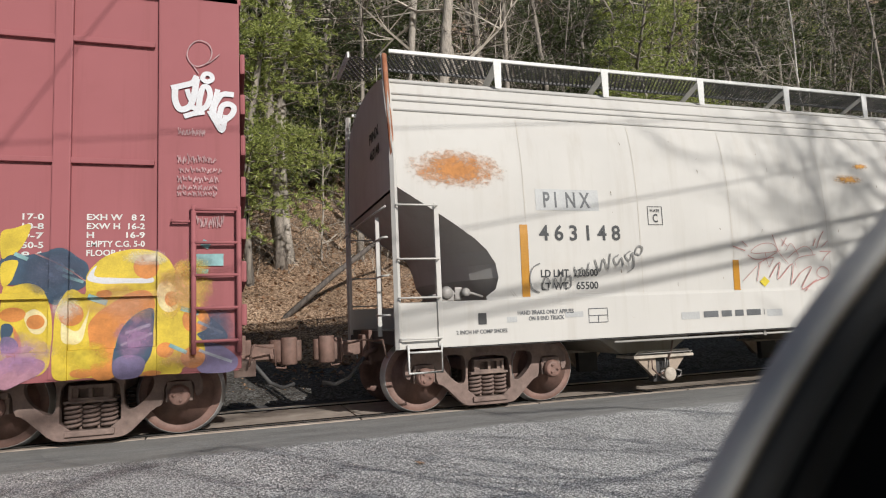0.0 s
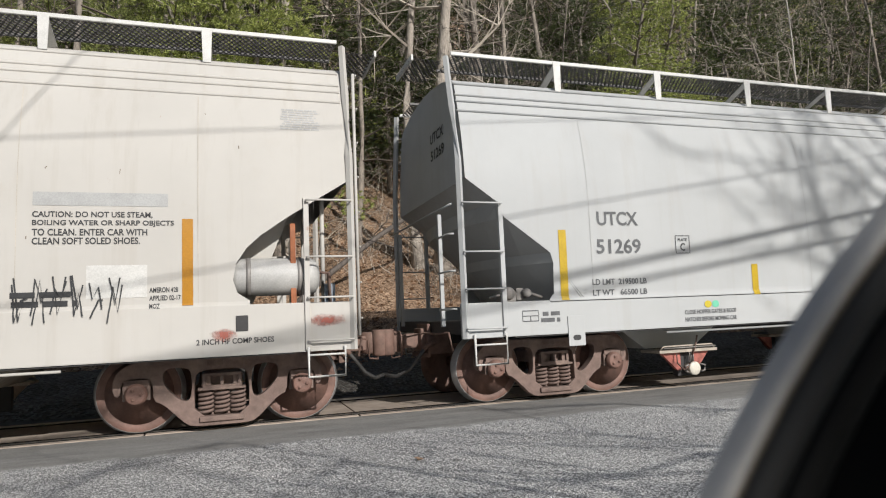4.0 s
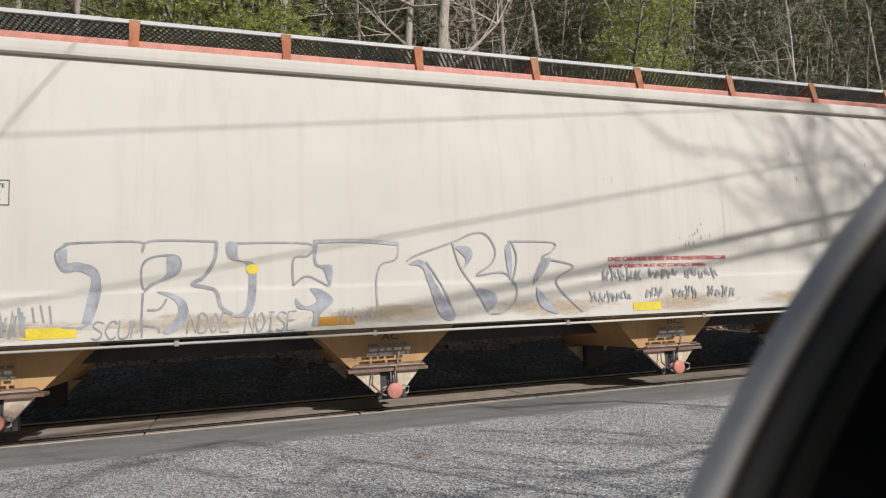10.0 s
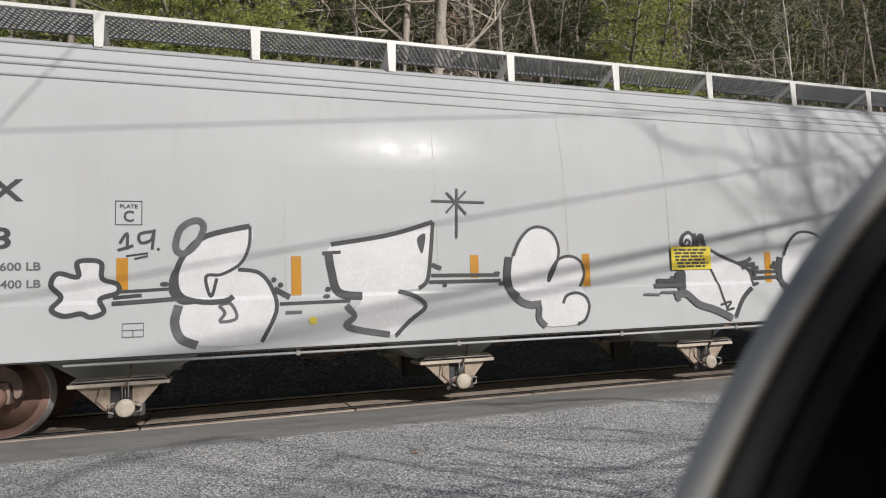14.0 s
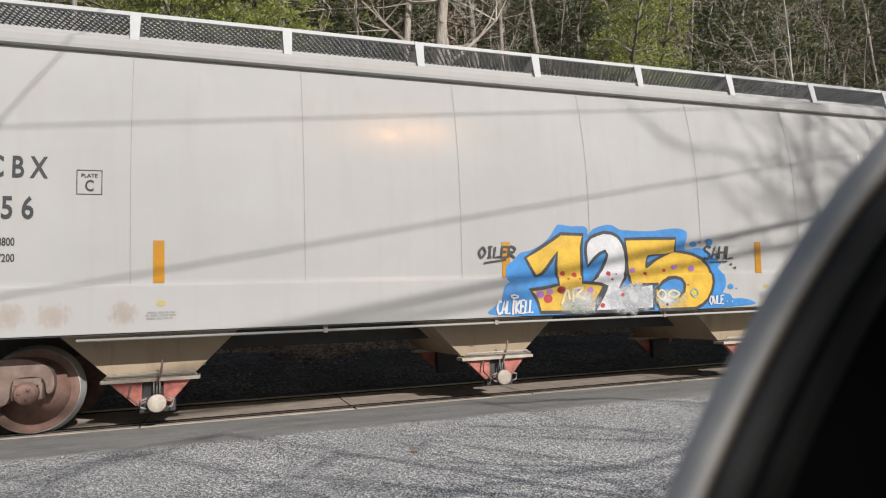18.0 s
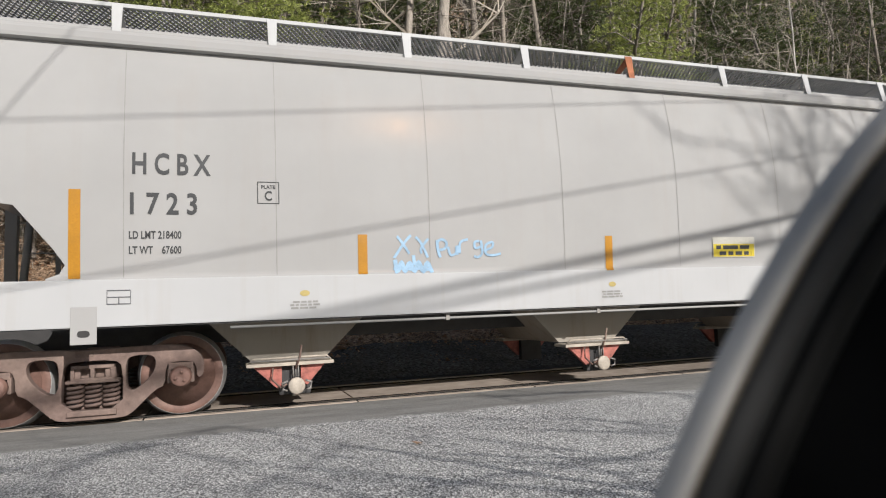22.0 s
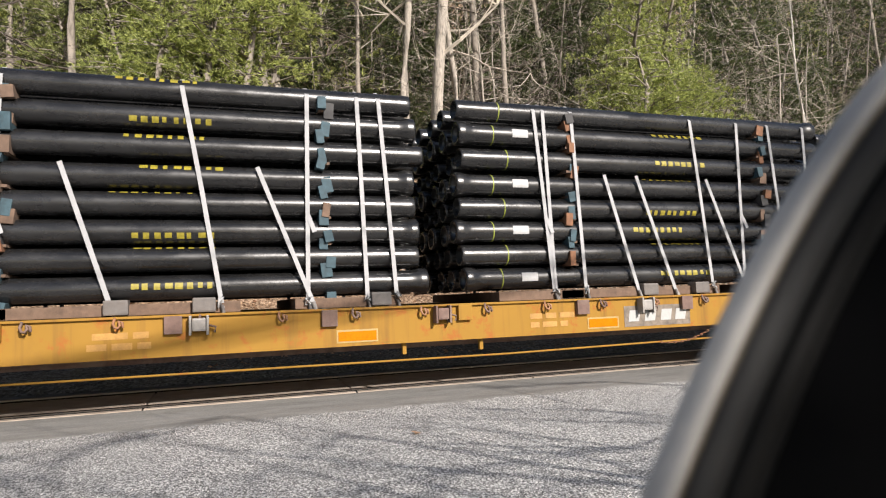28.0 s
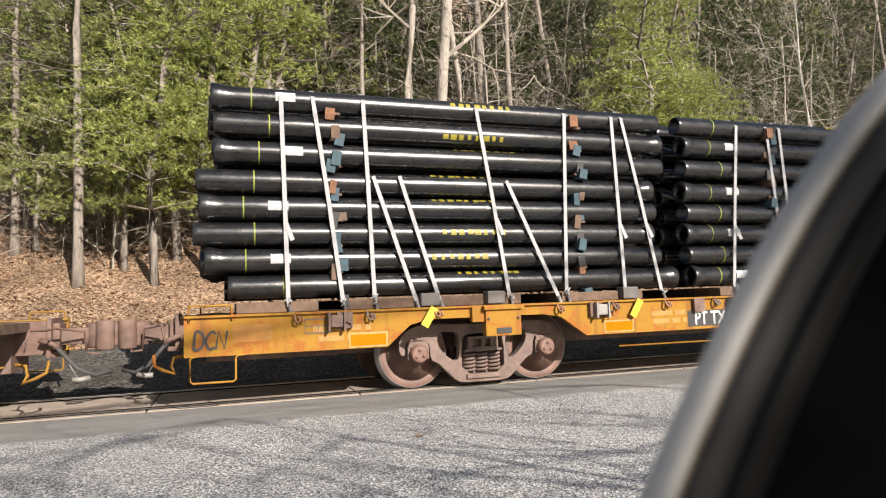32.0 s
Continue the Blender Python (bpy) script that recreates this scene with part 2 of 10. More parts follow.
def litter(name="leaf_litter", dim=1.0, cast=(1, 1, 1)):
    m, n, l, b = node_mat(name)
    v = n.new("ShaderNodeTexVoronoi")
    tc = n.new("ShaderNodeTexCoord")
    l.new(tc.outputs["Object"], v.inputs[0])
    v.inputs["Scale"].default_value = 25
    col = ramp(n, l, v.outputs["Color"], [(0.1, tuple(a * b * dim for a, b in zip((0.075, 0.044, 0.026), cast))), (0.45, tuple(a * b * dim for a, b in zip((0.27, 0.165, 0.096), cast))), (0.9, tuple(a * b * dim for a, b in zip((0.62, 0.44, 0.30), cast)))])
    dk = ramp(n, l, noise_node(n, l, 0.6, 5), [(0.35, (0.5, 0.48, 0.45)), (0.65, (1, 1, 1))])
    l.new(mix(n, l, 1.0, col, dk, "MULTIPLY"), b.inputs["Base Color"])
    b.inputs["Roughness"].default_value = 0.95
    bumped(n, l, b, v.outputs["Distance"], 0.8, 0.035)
    return m


def bark(name, c):
    m, n, l, b = node_mat(name)
    f = noise_node(n, l, 14, 7, 0.7, (1, 1, 0.22))
    l.new(ramp(n, l, f, [(0.3, shade(c, 0.45)), (0.5, c), (0.72, shade(c, 1.45))]), b.inputs["Base Color"])
    b.inputs["Roughness"].default_value = 0.9
    bumped(n, l, b, f, 0.8, 0.03)
    return m


def leafy(name, c1, c2, trans=0.3):
    m, n, l, b = node_mat(name)
    g = n.new("ShaderNodeNewGeometry")
    col = ramp(n, l, g.outputs["Random Per Island"], [(0.0, c1), (1.0, c2)])
    l.new(col, b.inputs["Base Color"])
    b.inputs["Roughness"].default_value = 0.55
    t = n.new("ShaderNodeBsdfTranslucent")
    l.new(col, t.inputs[0])
    x = n.new("ShaderNodeMixShader")
    x.inputs[0].default_value = trans
    l.new(b.outputs[0], x.inputs[1])
    l.new(t.outputs[0], x.inputs[2])
    l.new(x.outputs[0], n["Material Output"].inputs[0])
    return m


def concrete():
    m, n, l, b = node_mat("dusty_crossing_panel")
    o = n.new("ShaderNodeObjectInfo")
    c = ramp(n, l, noise_node(n, l, 3, 6, 0.65), [(0.3, (0.25, 0.20, 0.16)), (0.7, (0.42, 0.35, 0.29))])
    r = ramp(n, l, o.outputs["Random"], [(0, (0.85,) * 3), (1, (1.08,) * 3)])
    l.new(mix(n, l, 1.0, c, r, "MULTIPLY"), b.inputs["Base Color"])
    b.inputs["Roughness"].default_value = 0.9
    bumped(n, l, b, noise_node(n, l, 60, 5), 0.4, 0.005)
    return m


M["pipe"] = black_pipe()
M["asphalt"] = asphalt()
M["litter"] = litter()
# same litter, dimmed and blued: the train's shade put into the colour
M["shade_litter"] = litter("shaded_leaf_litter", 0.42, (0.72, 1.0, 1.40))
M["panel"] = concrete()
M["bark"] = bark("grey_brown_bark", (0.23, 0.198, 0.165))
M["palebark"] = bark("pale_bark", (0.33, 0.29, 0.245))
M["birch"] = bark("white_bark", (0.42, 0.395, 0.355))
M["darkbark"] = bark("dead_grey_bark", (0.12, 0.10, 0.085))
M["twig"] = plain("grey_twig", (0.52, 0.46, 0.38), 0.9, var=0.4, scale=1.5)
M["darktwig"] = plain("dark_twig", (0.125, 0.10, 0.08), 0.9, var=0.4, scale=1.5)
M["dullneedle"] = leafy("dull_pine_needles", (0.11, 0.14, 0.045), (0.47, 0.50, 0.19), 0.42)
M["needle"] = leafy("pine_needles", (0.10, 0.135, 0.035), (0.60, 0.64, 0.20), 0.38)
M["needle2"] = leafy("hemlock_needles", (0.03, 0.046, 0.018), (0.13, 0.155, 0.05), 0.30)
M["leaf"] = leafy("dry_oak_leaves", (0.20, 0.10, 0.05), (0.45, 0.30, 0.19), 0.2)


# ---------- mesh helpers ----------
def mesh_of(name, verts, faces, material, smooth=False):
    me = bpy.data.meshes.new(name)
    me.from_pydata([tuple(v) for v in verts], [], faces)
    me.materials.append(material)
    if smooth:
        me.polygons.foreach_set("use_smooth", [True] * len(me.polygons))
    me.update()
    return me


def put(name, me, parent=None, label="", at=None):
    ob = new(name, me)
    if parent is not None:
        ob.parent = parent
    if at is not None:
        ob.matrix_basis = at
    if label:
        tagged(ob, label)
    return ob


def part(name, bm, material, parent, label="", smooth=False):
    """One bmesh as one mesh object under a thing or part."""
    me = bpy.data.meshes.new(name)
    bm.to_mesh(me)
    bm.free()
    me.materials.append(material)
    if smooth:
        me.polygons.foreach_set("use_smooth", [True] * len(me.polygons))
    return put(name, me, parent, label)


def add_box(bm, x0, x1, y0, y1, z0, z1, bevel=0.0):
    g = bmesh.ops.create_cube(bm, size=1.0)
    bmesh.ops.scale(bm, vec=(x1 - x0, y1 - y0, z1 - z0), verts=g["verts"])
    bmesh.ops.translate(bm, vec=((x0 + x1) / 2, (y0 + y1) / 2, (z0 + z1) / 2), verts=g["verts"])
    if bevel:
        es = list({e for v in g["verts"] for e in v.link_edges})
        bmesh.ops.bevel(bm, geom=es, offset=bevel, segments=2, affect="EDGES", profile=0.7)


def box(name, x0, x1, y0, y1, z0, z1, material, parent, label="", bevel=0.008):
    bm = bmesh.new()
    add_box(bm, x0, x1, y0, y1, z0, z1, bevel)
    return part(name, bm, material, parent, label)


def tube(V, F, path, radii, sides=6, cap=True):
    """Append a tapered tube along a path to the lists V and F."""
    path = [Vector(p) for p in path]
    start = len(V)
    for i, p in enumerate(path):
        d = (path[min(i + 1, len(path) - 1)] - path[max(i - 1, 0)]).normalized()
        a = d.cross(Vector((0, 0, 1)))
        if a.length < 0.05:
            a = d.cross(Vector((1, 0, 0)))
        a.normalize()
        b = d.cross(a)
        r = radii[i] if isinstance(radii, (list, tuple)) else radii
        for k in range(sides):
            w = 2 * math.pi * k / sides
            V.append(p + a * (r * math.cos(w)) + b * (r * math.sin(w)))
        if i:
            o = start + (i - 1) * sides
            for k in range(sides):
                F.append((o + k, o + (k + 1) % sides, o + sides + (k + 1) % sides, o + sides + k))
    if cap:
        F.append(tuple(start + k for k in reversed(range(sides))))
        o = start + (len(path) - 1) * sides
        F.append(tuple(o + k for k in range(sides)))


def rod(name, path, r, material, parent, label="", sides=6):
    V, F = [], []
    tube(V, F, path, r, sides)
    return put(name, mesh_of(name, V, F, material, True), parent, label)


def lathe(V, F, profile, seg, axis="y", centre=(0, 0, 0)):
    """Revolve (along, radius) pairs about an axis; append to V and F."""
    start, cx = len(V), Vector(centre)
    for a, r in profile:
        for k in range(seg):
            w = 2 * math.pi * k / seg
            c, s = r * math.cos(w), r * math.sin(w)
            V.append(cx + (Vector((c, a, s)) if axis == "y" else Vector((a, c, s)) if axis == "x" else Vector((c, s, a))))
    for i in range(len(profile) - 1):
        o = start + i * seg
        for k in range(seg):
            F.append((o + k, o + seg + k, o + seg + (k + 1) % seg, o + (k + 1) % seg))
    F.append(tuple(start + k for k in range(seg)))
    o = start + (len(profile) - 1) * seg
    F.append(tuple(o + k for k in reversed(range(seg))))


def plate(name, loops, y0, y1, material, parent=None, label="", soft=0.0):
    """A flat cut plate in the x-z plane with holes, given thickness from y0 to y1."""
    bm = bmesh.new()
    rims = []
    for lp in loops:
        vs = [bm.verts.new((x, y0, z)) for x, z in lp]
        rims.append([bm.edges.new((vs[i], vs[(i + 1) % len(vs)])) for i in range(len(vs))])
    bmesh.ops.triangle_fill(bm, use_beauty=True, use_dissolve=False, edges=[e for r in rims for e in r])
    g = bmesh.ops.extrude_face_region(bm, geom=bm.faces[:])
    bmesh.ops.translate(bm, vec=(0, y1 - y0, 0), verts=[v for v in g["geom"] if isinstance(v, bmesh.types.BMVert)])
    bmesh.ops.recalc_face_normals(bm, faces=bm.faces[:])
    if soft:
        es = [e for e in bm.edges if len(e.link_faces) == 2 and e.calc_face_angle() > 0.6]
        bmesh.ops.bevel(bm, geom=es, offset=soft, segments=2, affect="EDGES", profile=0.6, clamp_overlap=True)
    if parent is None:
        me = bpy.data.meshes.new(name)
        bm.to_mesh(me)
        bm.free()
        me.materials.append(material)
        return me
    return part(name, bm, material, parent, label)


# ---------- ground, track and hillside ----------
def hill(x, y):
    """Height of the bank behind the track."""
    if y < 2.2:
        return -0.03
    t = y - 2.2
    z = -0.03 + 0.14 * min(t, 3.0) + 0.40 * max(0, min(t - 3.0, 8.9)) + 0.58 * max(0, min(t - 11.9, 18)) + 0.85 * max(0, t - 29.9)
    z += 0.14 * max(0, x - 22) * min(1, max(0, t - 8) / 30)
    return z + min(1, t / 3) * (0.35 * noise.noise((x * 0.13, y * 0.13, 0)) + 0.12 * noise.noise((x * 0.5, y * 0.5, 3)))


def build_ground():
    V, F = [], []
    xs = [-900, -200, -60, -25, -12, -6, 0, 6, 12, 25, 60, 200, 900]
    ys = [-900, -200, -60, -20, -8, -5, -3, -1.9, -0.96]
    for y in ys:
        for x in xs:
            V.append((x, y, -0.015))
    for j in range(len(ys) - 1):
        for i in range(len(xs) - 1):
            o = j * len(xs) + i
            F.append((o, o + 1, o + 1 + len(xs), o + len(xs)))
    tagged(put("ground", mesh_of("ground", V, F, M["asphalt"])), "grey worn asphalt with pale exposed aggregate beside the track", "ground", kind="structure")
    # road bed between and behind the rails
    V, F = [], []
    for y in (-0.97, -0.5, 0.5, 0.97, 2.0, 3.2):
        for x in (-900, -12, 12, 900):
            V.append((x, y, -0.15 if abs(y) < 1 else -0.04))
    for j in range(5):
        for i in range(3):
            o = j * 4 + i
            F.append((o, o + 1, o + 5, o + 4))
    tagged(put("track_bed", mesh_of("track_bed", V, F, M["dark_bed"])), "dark packed dirt and ballast under the rails", "track bed", kind="structure")


def build_hill():
    nx, ny = 150, 90
    V, F = [], []
    for j in range(ny + 1):
        y = 2.1 + 105 * (j / ny) ** 1.7
        for i in range(nx + 1):
            u = i / nx * 2 - 1
            x = 15 + 20 * u + 110 * u ** 3
            V.append((x, y, hill(x, y)))
    for j in range(ny):
        for i in range(nx):
            o = j * (nx + 1) + i
            F.append((o, o + 1, o + nx + 2, o + nx + 1))
    tagged(put("hillside", mesh_of("hillside", V, F, M["litter"], True)), "wooded bank covered in brown fallen leaves", "hillside", kind="structure")
    rnd = random.Random(5)
    V, F = [], []
    for _ in range(26000):
        y = 2.5 + 22 * rnd.random() ** 1.5
        x = -9 + rnd.random() * (28 + y)
        s = rnd.uniform(0.03, 0.075)
        z = hill(x, y) + 0.015
        a, tl = rnd.uniform(0, 6.28), rnd.uniform(-0.7, 0.7)
        c, sn = math.cos(a), math.sin(a)
        o = len(V)
        V += [(x - c * s, y - sn * s, z), (x - sn * s * 0.6, y + c * s * 0.6, z + s * (0.4 + tl)), (x + c * s, y + sn * s, z + s * 0.3), (x + sn * s * 0.6, y - c * s * 0.6, z + s * (0.4 - tl))]
        F.append((o, o + 1, o + 2, o + 3))
    tagged(put("fallen_leaves", mesh_of("fallen_leaves", V, F, M["leaf"])), "dry curled brown leaves scattered over the bank", "leaves", kind="stuff")


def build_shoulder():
    """A low shoulder between the track and the leafy bank, coloured for the train's shade."""
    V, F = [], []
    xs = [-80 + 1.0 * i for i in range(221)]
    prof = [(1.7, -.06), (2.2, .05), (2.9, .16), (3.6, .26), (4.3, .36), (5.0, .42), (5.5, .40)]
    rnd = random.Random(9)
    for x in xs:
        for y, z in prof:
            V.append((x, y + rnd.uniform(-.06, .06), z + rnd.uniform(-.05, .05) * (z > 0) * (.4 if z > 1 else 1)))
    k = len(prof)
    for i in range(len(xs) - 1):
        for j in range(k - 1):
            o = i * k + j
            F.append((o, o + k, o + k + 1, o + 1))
    tagged(put("ballast_shoulder", mesh_of("ballast_shoulder", V, F, M["shade_litter"], True)), "leaf-strewn shoulder at the foot of the bank, coloured as in the train's shade", "track bed", kind="structure")


def build_track():
    prof = [(-.07, -.15), (-.07, -.135), (-.012, -.11), (-.012, -.045), (-.036, -.03), (-.036, -.004), (-.028, 0), (.028, 0), (.036, -.004), (.036, -.03),
            (.012, -.045), (.012, -.11), (.07, -.135), (.07, -.15)]
    for yc in (-0.7525, 0.7525):
        V = [(x, yc + a, z) for x in (-150, 250) for a, z in prof]
        n = len(prof)
        me = mesh_of("rail", V, [(i, (i + 1) % n, n + (i + 1) % n, n + i) for i in range(n)], M["railside"])
        me.materials.append(M["rail"])
        for k in range(4, 9):
            me.polygons[k].material_index = 1
        tagged(put("rail", me), "steel rail with a worn shiny head set flush in a crossing", "rail", group="rails of the track", kind="structure")
    # crossing panels between and beside the rails, joints left open
    crossing = new("crossing_panels")
    tagged(crossing, "dusty tan crossing panels laid between the rails", "crossing", kind="structure")
    bm = bmesh.new()
    add_box(bm, -1.21, 1.21, -0.62, 0.62, -0.15, -0.012, 0.012)
    mid = bpy.data.meshes.new("panel")
    bm.to_mesh(mid)
    bm = bmesh.new()
    add_box(bm, -1.21, 1.21, -0.055, 0.055, -0.15, -0.008, 0.01)
    side = bpy.data.meshes.new("edge_panel")
    bm.to_mesh(side)
    for me in (mid, side):
        me.materials.append(M["panel"])
    for i in range(-5, 12):
        x = 1.55 + 1.22 + i * 2.44
        put("panel", mid, crossing, at=pose(x, 0, 0))
        put("edge_panel", side, crossing, at=pose(x, -0.875, 0))
        put("edge_panel", side, crossing, at=pose(x, 0.875, 0))
    bm = bmesh.new()
    add_box(bm, -30, 32, -0.825, -0.785, -0.10, -0.005)
    add_box(bm, -30, 32, -0.705, -0.600, -0.10, -0.007)
    add_box(bm, -30, 32, 0.600, 0.705, -0.10, -0.007)
    part("flangeway_rubber", bm, M["rubber"], crossing, "black rubber seal along the rail")
    rnd = random.Random(3)
    V, F = [], []
    for k in range(5):
        w = 6.28 * k / 5
        for q_, r in ((w, .055), (w + .6, .024)):
            V.append((r * math.cos(q_), r * math.sin(q_), 0.012 + 0.01 * rnd.random()))
    F.append(tuple(range(10)))
    leaf = put("fallen_leaf", mesh_of("fallen_leaf", V, F, M["leaf"]))
    leaf.matrix_basis = pose(1.52, -3.65, -0.015, 10, 8, 30)
    tagged(leaf, "single dry brown leaf lying on the asphalt", "leaf")


# ---------- trees ----------
def bare_tree(seed, height, r, limbs, lean=0.0, first=0.35, material="bark", spread=1.0, lite=False):
    """Trunk mesh and limb mesh of a leafless tree."""
    rnd = random.Random(seed)
    V, F = [], []
    pts, rad = [], []
    px = py = 0.0
    sx, sy = rnd.gauss(0, .04), rnd.gauss(0, .04)
    n = 12
    for i in range(n + 1):
        t = i / n
        sx += rnd.gauss(0, .035)
        sy += rnd.gauss(0, .035)
        px += (sx + lean) * height / n
        py += sy * height / n
        pts.append(Vector((px, py, t * height - 0.3)))
        rad.append(r * (1 - 0.75 * t) * (1.45 if i == 0 else 1) * rnd.uniform(.93, 1.08))
    tube(V, F, pts, rad, 6 if lite else 9)
    trunk = mesh_of("trunk", V, F, M[material], True)
    V, F = [], []

    def grow(p, d, ln, rr, depth):
        path, q_ = [p], p
        m = (4, 3, 2)[depth]
        for _ in range(m):
            d = (d + Vector((rnd.gauss(0, .24), rnd.gauss(0, .24), rnd.gauss(0.0, .2)))).normalized()
            q_ = q_ + d * ln / m
            path.append(q_)
        tube(V, F, path, [rr * (1 - .85 * i / m) for i in range(m + 1)], 4 if depth == 0 else 3, False)
        if depth < (1 if lite else 2):
            for _ in range((6, 5)[depth]):
                k = rnd.randint(1, m)
                dd = (d + Vector((rnd.gauss(0, .75), rnd.gauss(0, .75), rnd.gauss(.15, .6)))).normalized()
                grow(path[k], dd, ln * rnd.uniform(.35, .65), max(rr * .45, .0035), depth + 1)

    for _ in range(limbs):
        t = first + (0.97 - first) * rnd.random()
        k = min(int(t * n), n - 1)
        p = pts[k].lerp(pts[k + 1], t * n - k)
        a = rnd.uniform(0, 6.283)
        d = Vector((math.cos(a), math.sin(a), rnd.uniform(-.25, .8))).normalized()
        grow(p, d, height * rnd.uniform(.10, .26) * spread, r * (1 - .75 * t) * .42, 0)
    return trunk, mesh_of("branches", V, F, M["darktwig" if material == "bark" and not lite else "twig"], False)


def pine(seed, height, r, low, reach, droop, mat_key, tufts, needles, size, wide_):
    """Trunk and needle crown; uneven boughs in whorls carrying sprays of needles."""
    rnd = random.Random(seed)
    V, F, N_, G = [], [], [], []
    pts = [Vector((rnd.gauss(0, .05) * i, rnd.gauss(0, .05) * i, height * i / 8 - .3)) for i in range(9)]
    tube(V, F, pts, [r * (1 - .85 * i / 8) for i in range(9)], 7)
    up = Vector((0, 0, 1))
    z = low
    while z < height * .98:
        k = z / height
        for _ in range(rnd.randint(2, 5)):
            a = rnd.uniform(0, 6.283)
            ln = reach * (1 - k * .8) * rnd.uniform(.35, 1.2)
            u = Vector((math.cos(a), math.sin(a), 0))
            s = u.cross(up)
            j = min(int(k * 8), 7)
            p0 = pts[j].lerp(pts[j + 1], k * 8 - j)
            tip = p0 + u * ln + up * (ln * rnd.uniform(.1, .45) - droop * ln)
            md = p0.lerp(tip, .5) + up * ln * .12
            tube(V, F, [p0, md, tip], [.03, .018, .006], 3, False)
            for _t in range(max(2, int(ln * tufts))):
                f_ = rnd.uniform(.2, 1.03)
                c = (p0.lerp(md, f_ * 2) if f_ < .5 else md.lerp(tip, f_ * 2 - 1))
                side = rnd.gauss(0, .26) * ln * (1.15 - f_ * .7)
                c = c + s * side + up * rnd.gauss(.02, .07)
                axis = (u * .7 + s * side * 1.2 + up * rnd.gauss(.1, .3)).normalized()
                for _n in range(needles):
                    d = (axis + Vector((rnd.gauss(0, .6), rnd.gauss(0, .6), rnd.gauss(.1, .5)))).normalized()
                    w = d.cross(Vector((rnd.gauss(0, 1), rnd.gauss(0, 1), rnd.gauss(0, 1)))).normalized() * wide_ * rnd.uniform(.6, 1.4)
                    e = c + d * size * rnd.uniform(.6, 1.3)
                    o = len(N_)
                    N_.extend((c - w, c + w, e))
                    G.append((o, o + 1, o + 2))
        z += rnd.uniform(.22, .48)
    return mesh_of("trunk", V, F, M["bark"], True), mesh_of("crown", N_, G, M[mat_key])


def plant(name, meshes, x, y, rz=0, scale=1.0, label="", category="tree", group=""):
    root = new(name)
    root.matrix_basis = pose(x, y, hill(x, y), 0, 0, rz) @ Matrix.Scale(scale, 4)
    for pn, me in zip(("trunk", "branch_crown" if "branches" in meshes[1].name else "crown"), meshes):
        put(pn, me, root)
    return tagged(root, label, category, group)


def along(u, depth):
    """Ground position seen from the eye in the direction u (sideways per metre ahead) at that distance ahead."""
    return EYE.x + u * depth, EYE.y + depth


